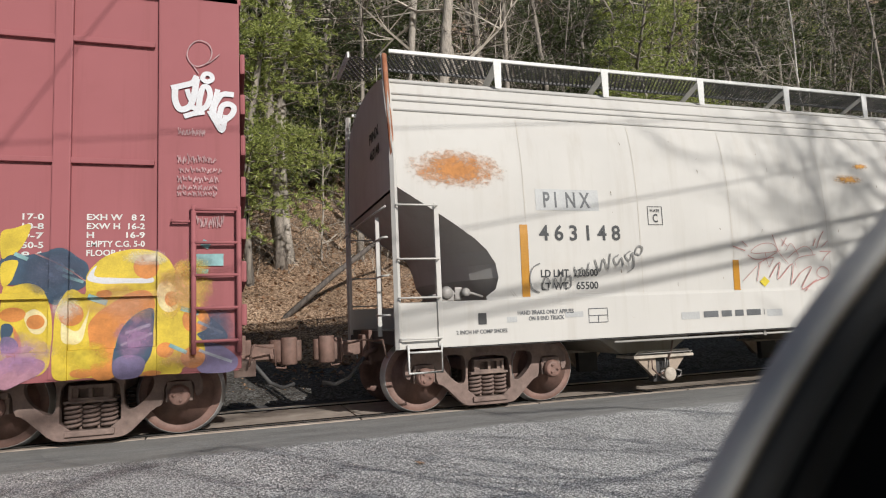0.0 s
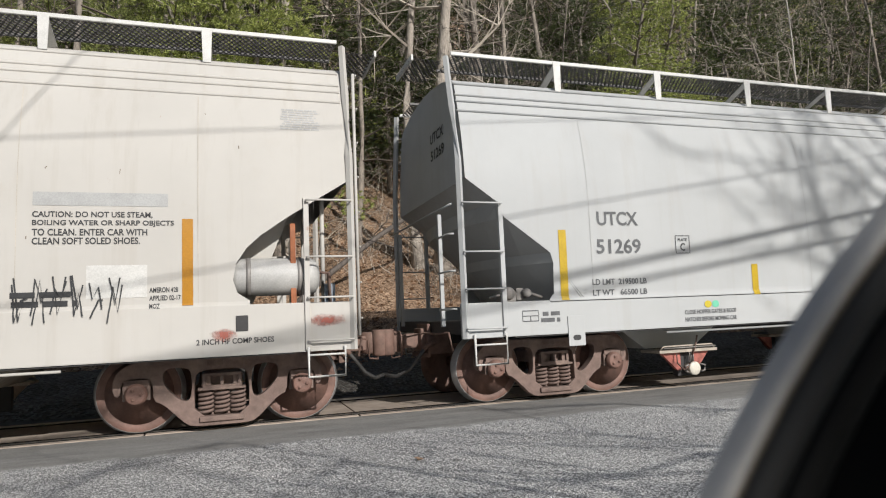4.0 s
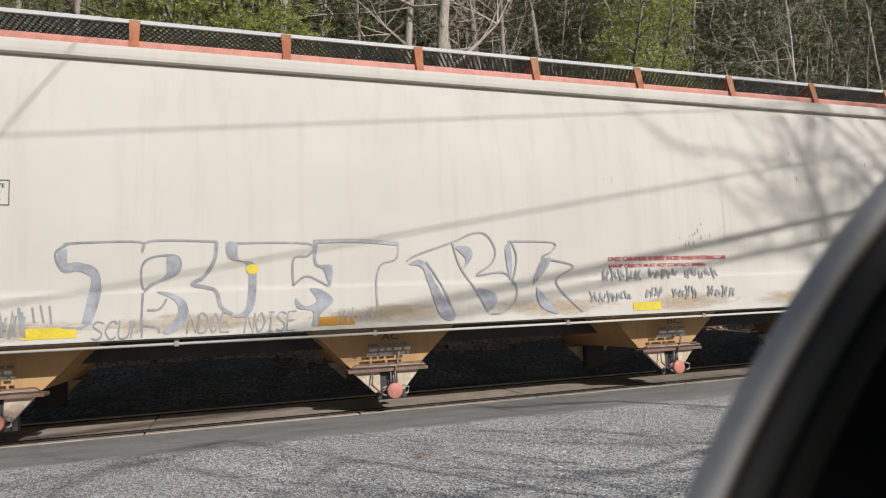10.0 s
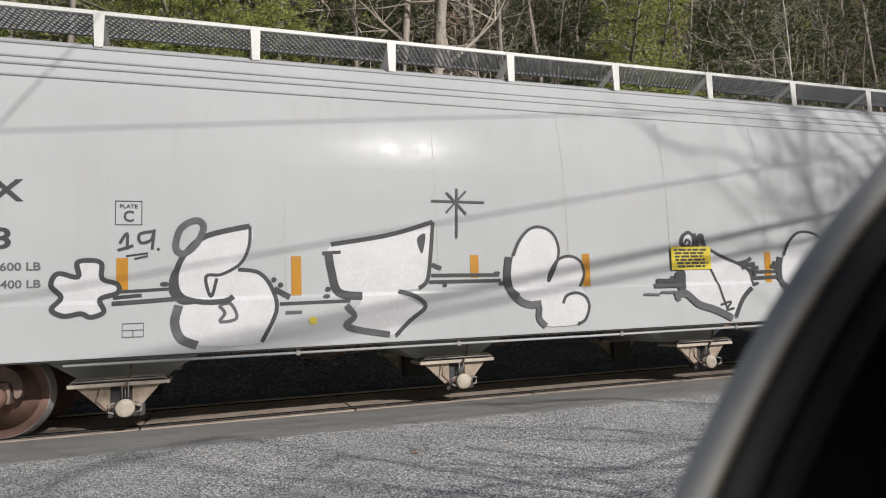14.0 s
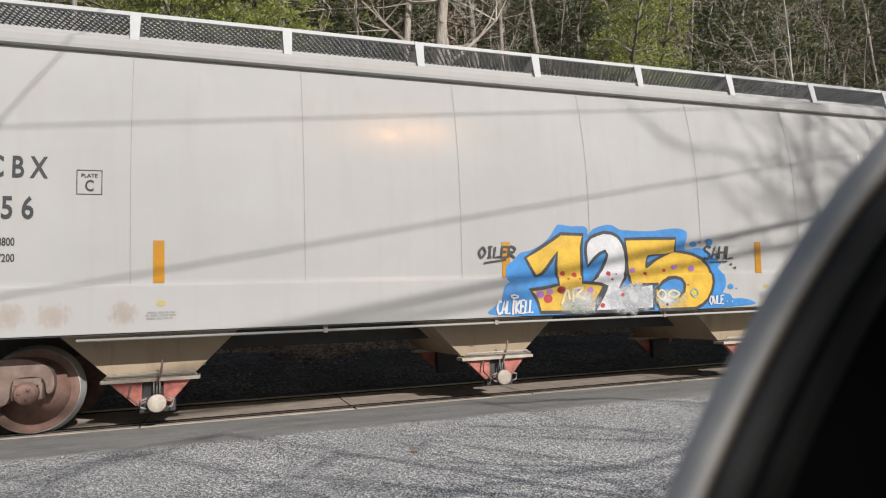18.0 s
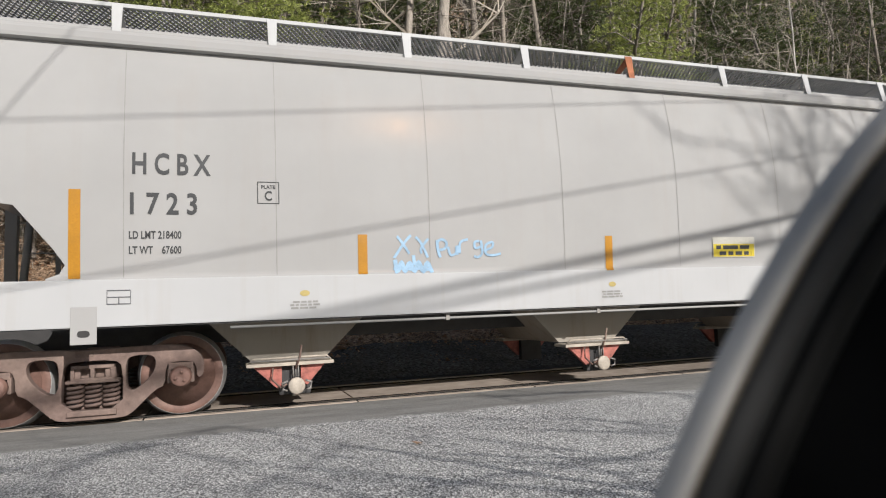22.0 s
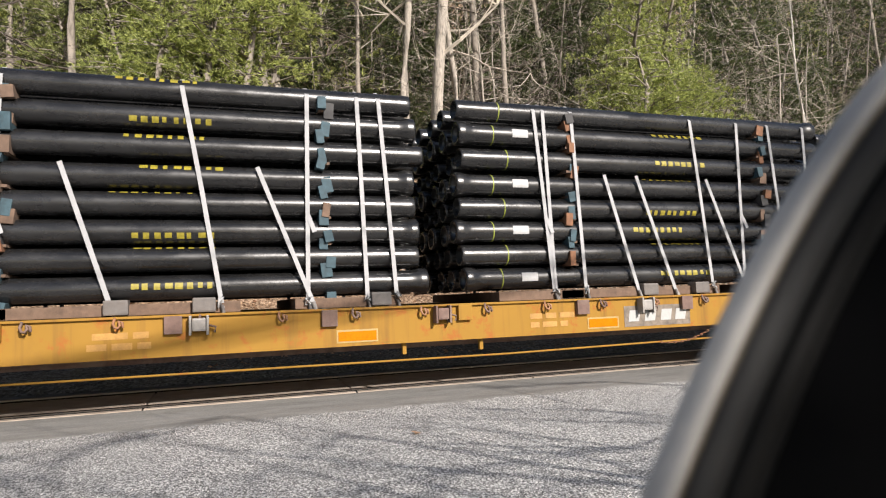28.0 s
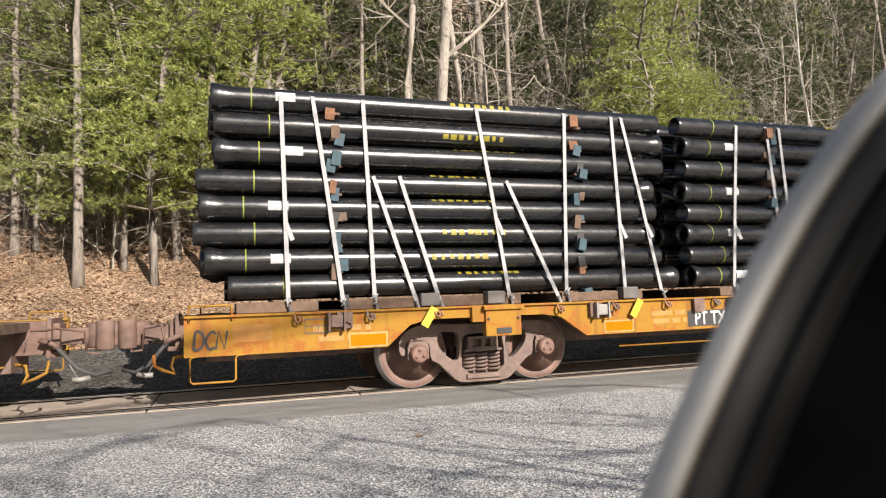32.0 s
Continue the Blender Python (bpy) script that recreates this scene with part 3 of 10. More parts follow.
def build_forest():
    bare = [bare_tree(11, 17, .17, 15, .01), bare_tree(12, 19, .21, 15, -.01), bare_tree(13, 14, .11, 15, .03), bare_tree(14, 16, .14, 15, -.02, .25),
            bare_tree(15, 9, .06, 15, .04, .15, "palebark"), bare_tree(16, 18, .19, 14, .0, .4, "palebark")]
    plainer = [bare_tree(41, 16, .13, 22, .02, .2, "bark", 1.2, True), bare_tree(42, 18, .17, 22, -.02, .25, "palebark", 1.2, True), bare_tree(43, 14, .10, 22, .03, .15, "bark", 1.3, True)]
    big = bare_tree(17, 21, .27, 14, .012, .3, "palebark")
    birch = bare_tree(18, 14, .075, 18, .05, .25, "birch", 1.3)
    near = [pine(31, 9, .10, 1.8, 2.5, .22, "dullneedle", 22, 20, .14, .0105), pine(32, 12, .13, 2.2, 2.9, .28, "needle", 19, 20, .14, .0105), pine(25, 5, .05, .4, 1.7, .2, "needle", 20, 18, .13, .0095)]
    hemlock = [pine(23, 12, .12, 1.6, 3.0, .45, "needle2", 11, 13, .17, .016), pine(24, 15, .16, 2.4, 3.4, .38, "needle2", 10, 13, .18, .017)]
    far = [pine(51, 13, .13, 1.2, 3.3, .3, "needle2", 4.0, 7, .34, .028), pine(52, 15, .14, 1.0, 3.6, .4, "needle2", 3.6, 7, .36, .03), pine(53, 11, .11, 1.0, 3.0, .3, "needle", 4.0, 7, .32, .026)]
    thin = [bare_tree(61, 8, .045, 11, .05, .10, "palebark", 1.7), bare_tree(62, 7, .04, 11, -.06, .08, "palebark", 1.9), bare_tree(63, 9.5, .055, 11, .02, .12, "bark", 1.6)]
    L1 = "leafless hardwood with grey-brown bark on the leafy bank"
    L2 = "leafless tree with pale grey bark standing on the bank"
    LP, LH = "young white pine with feathery yellow-green boughs", "dark green hemlock with drooping boughs"
    EV = "evergreens on the bank"
    # trunks that stand out, by direction and distance
    for u, d, k, sc in ((.074, 20, 0, 1), (.090, 20.5, 5, .9), (.196, 21, 3, .85), (.302, 20, 5, 1.0), (.41, 22, 1, .9), (.453, 20, 3, 1.0),
                        (-.150, 19.5, 2, 1.0), (-.198, 17.5, 2, 1.15), (-.315, 18, 2, .95), (-.274, 20, 2, 1.1), (-.10, 20, 3, .9), (.02, 24, 0, 1.0)):
        plant("bare_tree", bare[k], *along(u, d), rz=k * 70, scale=sc, label=L2 if k == 5 else L1, group="trees on the bank")
    plant("bare_tree", big, *along(.338, 19.5), rz=20, scale=.9, label="thick pale-barked leafless tree at the foot of the bank", group="trees on the bank")
    plant("bare_tree", bare[5], *along(.362, 19.6), rz=200, scale=.8, label=L2, group="trees on the bank")
    plant("birch_tree", birch, *along(1.19, 18.0), rz=0, scale=.95, label="slender leaning birch with white bark", category="tree")
    # a dead trunk leaning across the bank
    root = new("fallen_tree")
    V, F = [], []
    tube(V, F, [(1.2, 7.6, hill(1.2, 7.6) - .1), (2.6, 7.8, 2.45), (3.9, 8.0, 3.40), (5.6, 8.2, 4.50), (7.0, 8.4, 5.60), (8.2, 8.5, 6.35), (9.2, 8.6, 7.2)], [.085, .075, .068, .06, .05, .035, .015], 7)
    put("trunk", mesh_of("trunk", V, F, M["darkbark"], True), root)
    rb = random.Random(8)
    for k in range(9):
        u_ = rb.uniform(.25, .95)
        p = Vector((1.2 + 8 * u_, 7.6 + u_, 1.7 + 5.4 * u_))
        d = Vector((rb.uniform(-.3, .9), rb.gauss(0, .4), rb.uniform(-.7, .8))).normalized()
        rod("branch", [p, p + d * .5, p + d * 1.0 + Vector((rb.gauss(0, .12), 0, rb.gauss(0, .12)))], .014, M["darkbark"], root)
    tagged(root, "dead grey trunk leaning across the leafy bank", "fallen tree")
    # pines that stand out
    for u, d, k, sc in ((.77, 17.6, 1, 1.1), (.84, 18.6, 1, 1.1), (.69, 18.6, 1, .95), (.80, 20.5, 1, 1.2), (.74, 19.4, 1, 1.0), (-.03, 18.0, 1, 1.1), (.03, 18.6, 1, 1.15), (.07, 20.5, 1, 1.1), (-.10, 17.4, 1, 1.0), (-.07, 19.0, 1, 1.2), (-.14, 18.4, 0, 1.1), (-.20, 18.6, 0, 1.0), (-.25, 20.2, 0, 1.1), (-.17, 20.5, 1, 1.1),
                        (1.42, 21, 0, 1.1), (-.33, 21, 1, 1.0)):
        plant("pine_tree", near[k], *along(u, d), rz=k * 40 + 100 * u, scale=sc, label=LP, group=EV)
    rnd = random.Random(77)
    for u, d, k, sc in ((-.17, 21.5, 0, .9), (-.22, 24, 1, 1.0), (.05, 26, 1, 1.0), (1.05, 23, 1, 1), (1.30, 23, 0, 1), (.63, 25, 1, 1.0), (.54, 27, 1, 1.1), (.95, 24, 0, 1.0), (.25, 28, 0, 1.1),
                        (.36, 29, 1, 1.0), (1.15, 27, 0, 1.2), (.14, 29, 1, 1.1), (.90, 21.5, 0, .8), (1.00, 20, 0, .7), (1.12, 21, 0, .9), (.58, 22.5, 0, .7), (.48, 25, 0, .9), (1.22, 20, 0, .7), (1.5, 23, 1, 1)):
        plant("hemlock_tree", hemlock[k], *along(u, d), rz=rnd.uniform(0, 360), scale=sc, label=LH, group=EV)
    for i in range(74):
        u = rnd.uniform(-.5, 1.6) if i % 3 else rnd.uniform(.4, 1.5)
        plant("sapling", thin[i % 3], *along(u, rnd.uniform(18.2, 29)), rz=rnd.uniform(0, 360), scale=rnd.uniform(.7, 1.3), label="thin leafless sapling with tangled twigs", group="saplings on the bank")
    for i in range(125):
        u, d = rnd.uniform(-.75, 1.9), rnd.uniform(22, 50)
        if d < 27 and rnd.random() < .5:
            d += 9
        k = rnd.choice((0, 1, 2))
        plant("bare_tree", plainer[k] if d > 25 else bare[k + 1], *along(u, d), rz=rnd.uniform(0, 360), scale=rnd.uniform(.8, 1.15), label=L2 if d > 25 and k == 1 else L1, group="trees on the bank")
    for i in range(190):
        u, d = rnd.uniform(-.8, 1.7), 27 + 36 * rnd.random() ** 1.5
        plant("pine_tree", far[rnd.choice((0, 1, 1, 2))], *along(u, d), rz=rnd.uniform(0, 360), scale=rnd.uniform(.9, 1.3), label="dark evergreen standing among bare trunks", group=EV)
    # brush: saplings and tangled, arching twigs
    brush = (([], []), ([], []))
    for i in range(7200):
        V, F = brush[i % 2]
        u = rnd.uniform(-.6, 1.6)
        d = rnd.uniform(19, 33) if i % 3 or u < .3 else rnd.uniform(15.5, 21)
        x, y = along(u, d)
        if u < .45 and rnd.random() < .62:
            continue
        h = rnd.uniform(.8, 3.2) * (1.9 if u > .45 else 1)
        p = Vector((x, y, hill(x, y) - .05))
        dr = Vector((rnd.gauss(0, .5), rnd.gauss(0, .35), 1)).normalized()
        path = [p]
        for _ in range(4):
            dr = (dr + Vector((rnd.gauss(0, .32), rnd.gauss(0, .3), rnd.gauss(-.1, .22)))).normalized()
            path.append(path[-1] + dr * h / 4)
        r0 = rnd.uniform(.004, .013)
        tube(V, F, path, [r0, r0 * .8, r0 * .65, r0 * .5, r0 * .3], 3, False)
        for _ in range(3):
            k = rnd.randint(1, 4)
            d2 = (dr + Vector((rnd.gauss(0, .8), rnd.gauss(0, .8), rnd.gauss(0, .6)))).normalized()
            m_ = path[k] + d2 * h * .2
            tube(V, F, [path[k], m_, m_ + (d2 + Vector((rnd.gauss(0, .3), 0, -.2))) * h * .2], [r0 * .6, r0 * .45, r0 * .25], 3, False)
    for (V, F), mk, lab in zip(brush, ("twig", "darktwig"), ("tangle of bare pale saplings and brush under the trees", "tangle of dark bare brush under the trees")):
        tagged(put("undergrowth", mesh_of("undergrowth", V, F, M[mk])), lab, "undergrowth", kind="stuff")


def leaning_tree(seed, height, r, limbs, z0, z1, e0, e1, l0, l1, twigs, cap=99):
    """A bare tree whose limbs all reach and climb to one side, over the street."""
    rnd = random.Random(seed)
    V, F = [], []
    tube(V, F, [(.1 * math.sin(i), .08 * math.cos(2 * i), height * i / 8 - .1) for i in range(9)], [r * (1 - .08 * i) for i in range(9)], 8)
    trunk = mesh_of("trunk", V, F, M["bark"], True)
    V, F = [], []

    def grow(p, d, ln, rr, depth):
        path, q_ = [p], p
        m = (7, 4, 2)[depth]
        for _ in range(m):
            d = (d + Vector((rnd.gauss(0, .14), rnd.gauss(0, .14), rnd.gauss(0, .13)))).normalized()
            if q_.z > cap:
                d = Vector((d.x, d.y, -.18)).normalized()
            q_ = q_ + d * ln / m
            path.append(q_)
        tube(V, F, path, [max(rr * (1 - .8 * i / m), .004) for i in range(m + 1)], 5 if depth == 0 else 3, False)
        if depth < 2:
            for _ in range((twigs, 4)[depth]):
                k = rnd.randint(1, m)
                dd = (d * 1.1 + Vector((rnd.gauss(0, .55), rnd.gauss(0, .55), rnd.gauss(.05, .5)))).normalized()
                grow(path[k], dd, ln * rnd.uniform(.22, .5), max(rr * .42, .007), depth + 1)

    for i in range(limbs):
        el = radians(rnd.uniform(e0, e1))
        az = radians(180 + rnd.gauss(0, 22))
        d = Vector((math.cos(az) * math.cos(el), math.sin(az) * math.cos(el), math.sin(el)))
        grow(Vector((0, 0, z0 + (z1 - z0) * (i + rnd.random()) / limbs)), d, rnd.uniform(l0, l1), r * rnd.uniform(.25, .48), 0)
    return trunk, mesh_of("branches", V, F, M["darktwig"], False)


def build_shade():
    """What stands behind the viewer and throws its shadow on the train: bare tree crowns and overhead lines."""
    for seed, x, y, h, r, n, z0, z1, e0, e1, l0, l1, twigs, cap in (
            (71, 16.4, -19.0, 15, .125, 11, 8.6, 12.6, 25, 58, 3.5, 6.0, 8, 99), (72, 18.4, -20.5, 16, .13, 7, 9.2, 13.8, 20, 55, 4.0, 6.5, 7, 99),
            (73, 9.8, -13.4, 5.0, .10, 9, 2.2, 4.6, 6, 24, 5.0, 8.0, 8, 5.5), (74, 6.4, -13.6, 4.0, .09, 9, 1.8, 3.9, 10, 30, 5.0, 7.5, 8, 5.6), (75, 3.0, -13.0, 3.8, .09, 8, 1.8, 3.6, 10, 30, 4.5, 7.0, 8, 5.3),
            (77, 4.8, -15.4, 5.2, .09, 8, 2.6, 5.0, 8, 26, 5.0, 8.0, 8, 6.5)):
        tr, br = leaning_tree(seed, h, r, n, z0, z1, e0, e1, l0, l1, twigs, cap)
        root = new("roadside_tree")
        root.matrix_basis = pose(x, y, 0)
        put("trunk", tr, root)
        put("branch_crown", br, root)
        tagged(root, "leafless roadside tree reaching over the street", "tree", "roadside trees")
    for a, b, ka, kb, r in (((1.14, 1.11), (9.56, 2.51), 19.0, 8.0, .040), ((.51, .87), (9.5, 2.15), 20.0, 8.5, .031), ((-.08, 1.79), (9.21, 3.36), 10, 10.4, .011),
                            ((-.38, 3.34), (4.76, 3.86), 9, 8.6, .008), ((-2.25, 3.0), (-1.51, 4.21), 9, 8.0, .009)):
        p = Vector((a[0], -1.6, a[1])) + TO_SUN * ka
        q_ = Vector((b[0], -1.6, b[1])) + TO_SUN * kb
        d = (q_ - p)
        ends = (1.2, 1.3) if d.length > 4 else (2.5, 2.0)
        tagged(rod("overhead_line", [p - d * ends[0], p, q_, q_ + d * ends[1]], r, M["cable"], None), "black overhead utility line above the street", "cable", "overhead lines")


M["dark_bed"] = plain("dark_ballast_dirt", (0.085, 0.080, 0.080), 0.95, var=0.5, scale=3, bump=0.6, bscale=25)
build_ground()
build_track()
build_shoulder()
build_hill()
build_forest()
build_shade()


# ---------- rail vehicles: shared pieces ----------
CARS = []      # (thing, place along the train)
WHEELS = []    # wheelsets, each with its phase
TEXTS = []     # lettering waiting to be cut
NEAR = -1


def make_wheelset():
    V, F = [], []
    seg = 36
    for s in (-1, 1):
        prof = [(s * .815, .36), (s * .825, .385), (s * .825, .445), (s * .815, .457), (s * .72, .462), (s * .705, .490), (s * .685, .480), (s * .685, .38),
                (s * .70, .34), (s * .735, .20), (s * .70, .14), (s * .68, .10)]
        lathe(V, F, prof, seg)
        lathe(V, F, [(s * .825, .36), (s * .79, .33), (s * .755, .22), (s * .80, .135), (s * .845, .125), (s * .85, .08)], seg)
        lathe(V, F, [(s * .84, .085), (s * 1.14, .082)], 14)
        lathe(V, F, [(s * 1.08, .118), (s * 1.145, .118), (s * 1.15, .108), (s * 1.17, .105), (s * 1.178, .09), (s * 1.178, .03), (s * 1.172, .001)], 20)
        for k in range(3):
            w = 2.094 * k
            lathe(V, F, [(s * 1.17, .020), (s * 1.195, .018)], 6, centre=(.055 * math.cos(w), 0, .055 * math.sin(w)))
    lathe(V, F, [(-.7, .085), (.7, .085)], 12)
    me = mesh_of("wheelset", V, F, M["wheel"], True)
    me.materials.append(M["tread"])
    for p in me.polygons:
        c = p.center
        r = math.hypot(c.x, c.z)
        if .435 < r < .48 and abs(c.y) > .7:
            p.material_index = 1
    return me


def make_sideframe():
    right = [(0, .80), (.50, .815), (.84, .825), (1.03, .76), (1.13, .65), (1.135, .46), (1.06, .42), (1.045, .58), (.98, .62), (.80, .62), (.735, .58), (.72, .36), (.63, .33),
             (.50, .20), (.37, .075), (.27, .05), (0, .05)]
    def rounded(pts, n=2):
        for _ in range(n):
            pts = [q for i, a in enumerate(pts) for b in (pts[(i + 1) % len(pts)],) for q in ((a[0] * .75 + b[0] * .25, a[1] * .75 + b[1] * .25), (a[0] * .25 + b[0] * .75, a[1] * .25 + b[1] * .75))]
        return pts

    outline = rounded(right + [(-x, z) for x, z in reversed(right[1:-1])], 1)
    win = rounded([(.325, .36), (.325, .67), (.40, .715), (.585, .715), (.635, .64), (.60, .50), (.42, .33)])
    mid = rounded([(-.295, .13), (-.295, .60), (-.22, .68), (.22, .68), (.295, .60), (.295, .13)], 1)
    return plate("sideframe", [outline, win, [(-x, z) for x, z in win], mid], -.065, .065, M["truck"], soft=.010)


def make_spring():
    V, F = [], []
    n = 70
    tube(V, F, [(.074 * math.cos(i * .50), .074 * math.sin(i * .50), .17 + .27 * i / n) for i in range(n + 1)], .019, 5)
    return mesh_of("spring", V, F, M["truck"], True)


def make_bolster():
    bm = bmesh.new()
    add_box(bm, -.21, .21, -.97, .97, .47, .63, .02)
    add_box(bm, -.24, .24, -1.10, -.86, .10, .16, .01)
    add_box(bm, -.24, .24, .86, 1.10, .10, .16, .01)
    add_box(bm, -.16, .16, -.5, .5, .60, .80, .02)
    for s in (-1, 1):
        for x in (-.17, .17):
            add_box(bm, x - .05, x + .05, s * 1.02 - .03, s * 1.02 + .03, .45, .60, .008)
        # open end of the bolster: ribs round two pockets
        for x0, x1, z0, z1 in ((-.21, .21, .60, .635), (-.21, .21, .47, .50), (-.21, -.175, .50, .60), (.175, .21, .50, .60), (-.02, .02, .50, .60)):
            add_box(bm, x0, x1, s * 1.03 - .05, s * 1.03 + .05, z0, z1, .006)
        add_box(bm, -.17, .01, s * 1.00 - .07, s * 1.00 + .07, .72, .80, .015)
        add_box(bm, -.26, .26, s * 1.0 - .09, s * 1.0 + .09, .445, .475, .01)
    me = bpy.data.meshes.new("bolster")
    bm.to_mesh(me)
    me.materials.append(M["truck"])
    return me


def make_adapter():
    bm = bmesh.new()
    add_box(bm, -.13, .13, -.10, .10, .08, .155, .015)
    add_box(bm, -.14, -.10, -.09, .09, -.07, .10, .01)
    add_box(bm, .10, .14, -.09, .09, -.07, .10, .01)
    me = bpy.data.meshes.new("bearing_adapter")
    bm.to_mesh(me)
    me.materials.append(M["truck"])
    return me


WHEELSET, SIDEFRAME, SPRING, BOLSTER, ADAPTER = make_wheelset(), make_sideframe(), make_spring(), make_bolster(), make_adapter()


def truck(car, x, half=.89):
    """A two-axle truck under a car: bolster, side frames, springs and rolling wheelsets."""
    bog = put("truck", BOLSTER, car, "dusty brown cast-steel truck", pose(x, 0, 0))
    for y in (-1.0, 1.0):
        put("sideframe", SIDEFRAME, bog, at=pose(0, y, 0))
        for sx in (-.175, 0, .175):
            put("spring", SPRING, bog, at=pose(sx, y * .99, 0))
        for sx in (-half, half):
            put("bearing_adapter", ADAPTER, bog, at=pose(sx, y, .457))
    for sx in (-half, half):
        w = put("wheelset", WHEELSET, bog, "rust-brown wheels with shiny worn treads", pose(sx, 0, .457))
        WHEELS.append((w, sx, 7 * len(WHEELS)))


def coupler(car, x, s, z=.84):
    """Striker, shank and knuckle at one end; s is the way that it points."""
    bm = bmesh.new()
    for a, b, hy, z0, z1, bv in ((-.35, .02, .22, z - .20, z + .20, .02), (.0, .05, .27, z - .24, z + .23, .015), (.04, .12, .18, z - .17, z + .17, .03), (.02, .14, .24, z - .235, z - .175, .015), (.10, .50, .095, z - .10, z + .10, .025)):
        add_box(bm, x + min(s * a, s * b), x + max(s * a, s * b), -hy, hy, z0, z1, bv)
    d = part("coupler", bm, M["couplerrust"], car, "rusty knuckle coupler")
    V, F = [], []
    for r0, z0, z1, cx, cy in ((.165, -.15, .15, .52, .02), (.11, -.18, .18, .60, -.12), (.075, -.14, .14, .70, -.05), (.06, -.12, .12, .66, .12)):
        lathe(V, F, [(z0, .01), (z0, r0 * .9), (z0 + .02, r0), (z1 - .02, r0), (z1, r0 * .9), (z1, .01)], 12, "z", (x + s * cx, cy, z))
    put("knuckle", mesh_of("knuckle", V, F, M["couplerrust"], True), d)
    rod("lock_lift", [(x + s * .55, -.12, z - .12), (x + s * .55, -.20, z - .22), (x + s * .42, -.24, z - .20)], .014, M["couplerrust"], d)
    rod("air_hose", [(x + s * .10, -.35, z - .08), (x + s * .20, -.36, z - .20), (x + s * .34, -.33, z - .38), (x + s * .50, -.22, z - .47), (x + s * .66, -.10, z - .44)], .026, M["hose"], d, "dusty grey-black rubber brake hose")
    rod("angle_cock", [(x - s * .05, -.35, z - .02), (x + s * .10, -.35, z - .08), (x + s * .14, -.35, z - .12)], .035, M["couplerrust"], d)
    rod("uncoupling_lever", [(x + s * .06, -1.38, z - .10), (x + s * .10, -1.36, z + .12), (x + s * .12, -.9, z + .10), (x + s * .14, -.45, z + .11), (x + s * .40, -.26, z + .05), (x + s * .42, -.24, z - .18)], .014, M["couplerrust"], d)


def wide(st, z):
    """Half-width of a car's side at the height z."""
    p = st["profile"]
    if z <= p[0][0]:
        return p[0][1]
    for (z0, w0), (z1, w1) in zip(p, p[1:]):
        if z <= z1:
            return w0 + (w1 - w0) * (z - z0) / (z1 - z0)
    return p[-1][1]


def decal(name, verts, faces, material, car, st, lift=.005, label=""):
    """Flat paint laid on the curved side of a car: (x, z) outlines cut at the bends and pressed onto the sheet."""
    bm = bmesh.new()
    vs = [bm.verts.new((v[0], -v[2] if len(v) > 2 else 0, v[1])) for v in verts]
    for f in faces:
        try:
            bm.faces.new([vs[i] for i in f])
        except ValueError:
            pass
    for z, _ in st["profile"]:
        bmesh.ops.bisect_plane(bm, geom=bm.verts[:] + bm.edges[:] + bm.faces[:], plane_co=(0, 0, z), plane_no=(0, 0, 1))
    for x in st.get("xs", ()):
        bmesh.ops.bisect_plane(bm, geom=bm.verts[:] + bm.edges[:] + bm.faces[:], plane_co=(x, 0, 0), plane_no=(1, 0, 0))
    for v in bm.verts:
        v.co.y -= (st["relief"](v.co.x, v.co.z) if "relief" in st else wide(st, v.co.z)) + lift
    bmesh.ops.recalc_face_normals(bm, faces=bm.faces[:])
    return part(name, bm, material, car, label)


def rect(name, car, st, x0, z1, x1, z0, material, lift=.005, label="", lean=0.0):
    return decal(name, [(x0, z0), (x1, z0), (x1 + lean, z1), (x0 + lean, z1)], [(0, 1, 2, 3)], material, car, st, lift, label)


def ribbon(pts, w, closed=False):
    """Outline of a painted stroke along (x, z) points."""
    P = [Vector((x, z)) for x, z in pts]
    V, F, n = [], [], len(pts)
    for i in range(n):
        a = P[i - 1] if i or closed else P[i]
        b = P[(i + 1) % n] if i < n - 1 or closed else P[i]
        d = (b - a)
        d = d.normalized() if d.length else Vector((1, 0))
        o = Vector((-d.y, d.x)) * w / 2
        k = .0012 * i / n
        V += [(P[i].x + o.x, P[i].y + o.y, k), (P[i].x - o.x, P[i].y - o.y, k)]
    for i in range(n if closed else n - 1):
        j = (i + 1) % n
        F.append((2 * i, 2 * i + 1, 2 * j + 1, 2 * j))
    return V, F


def smooth_curve(pts, closed=False, k=5):
    n, out = len(pts), []
    for i in range(n if closed else n - 1):
        p0, p1, p2, p3 = (Vector(pts[(i + a) % n] if closed else pts[max(0, min(n - 1, i + a))]) for a in (-1, 0, 1, 2))
        for s in range(k):
            t = s / k
            out.append(tuple(.5 * (2 * p1 + (p2 - p0) * t + (2 * p0 - 5 * p1 + 4 * p2 - p3) * t * t + (3 * p1 - p0 - 3 * p2 + p3) * t ** 3)))
    if not closed:
        out.append(tuple(pts[-1]))
    return out


def stroke(car, st, pts, w, material, lift=.008, closed=False, curved=True, name="spray_line"):
    p = smooth_curve(pts, closed) if curved else pts
    V, F = ribbon(p, w, closed)
    return decal(name, V, F, material, car, st, lift)


def blob(car, st, pts, material, lift=.006, curved=True, name="spray_fill"):
    p = smooth_curve(pts, True, 4) if curved else pts
    return decal(name, p, [tuple(range(len(p)))], material, car, st, lift)


def lettering(car, st, body, x0, z1, x1, z0, material, lift=.006):
    TEXTS.append((car, st, body, x0, z1, x1, z0, material, lift))


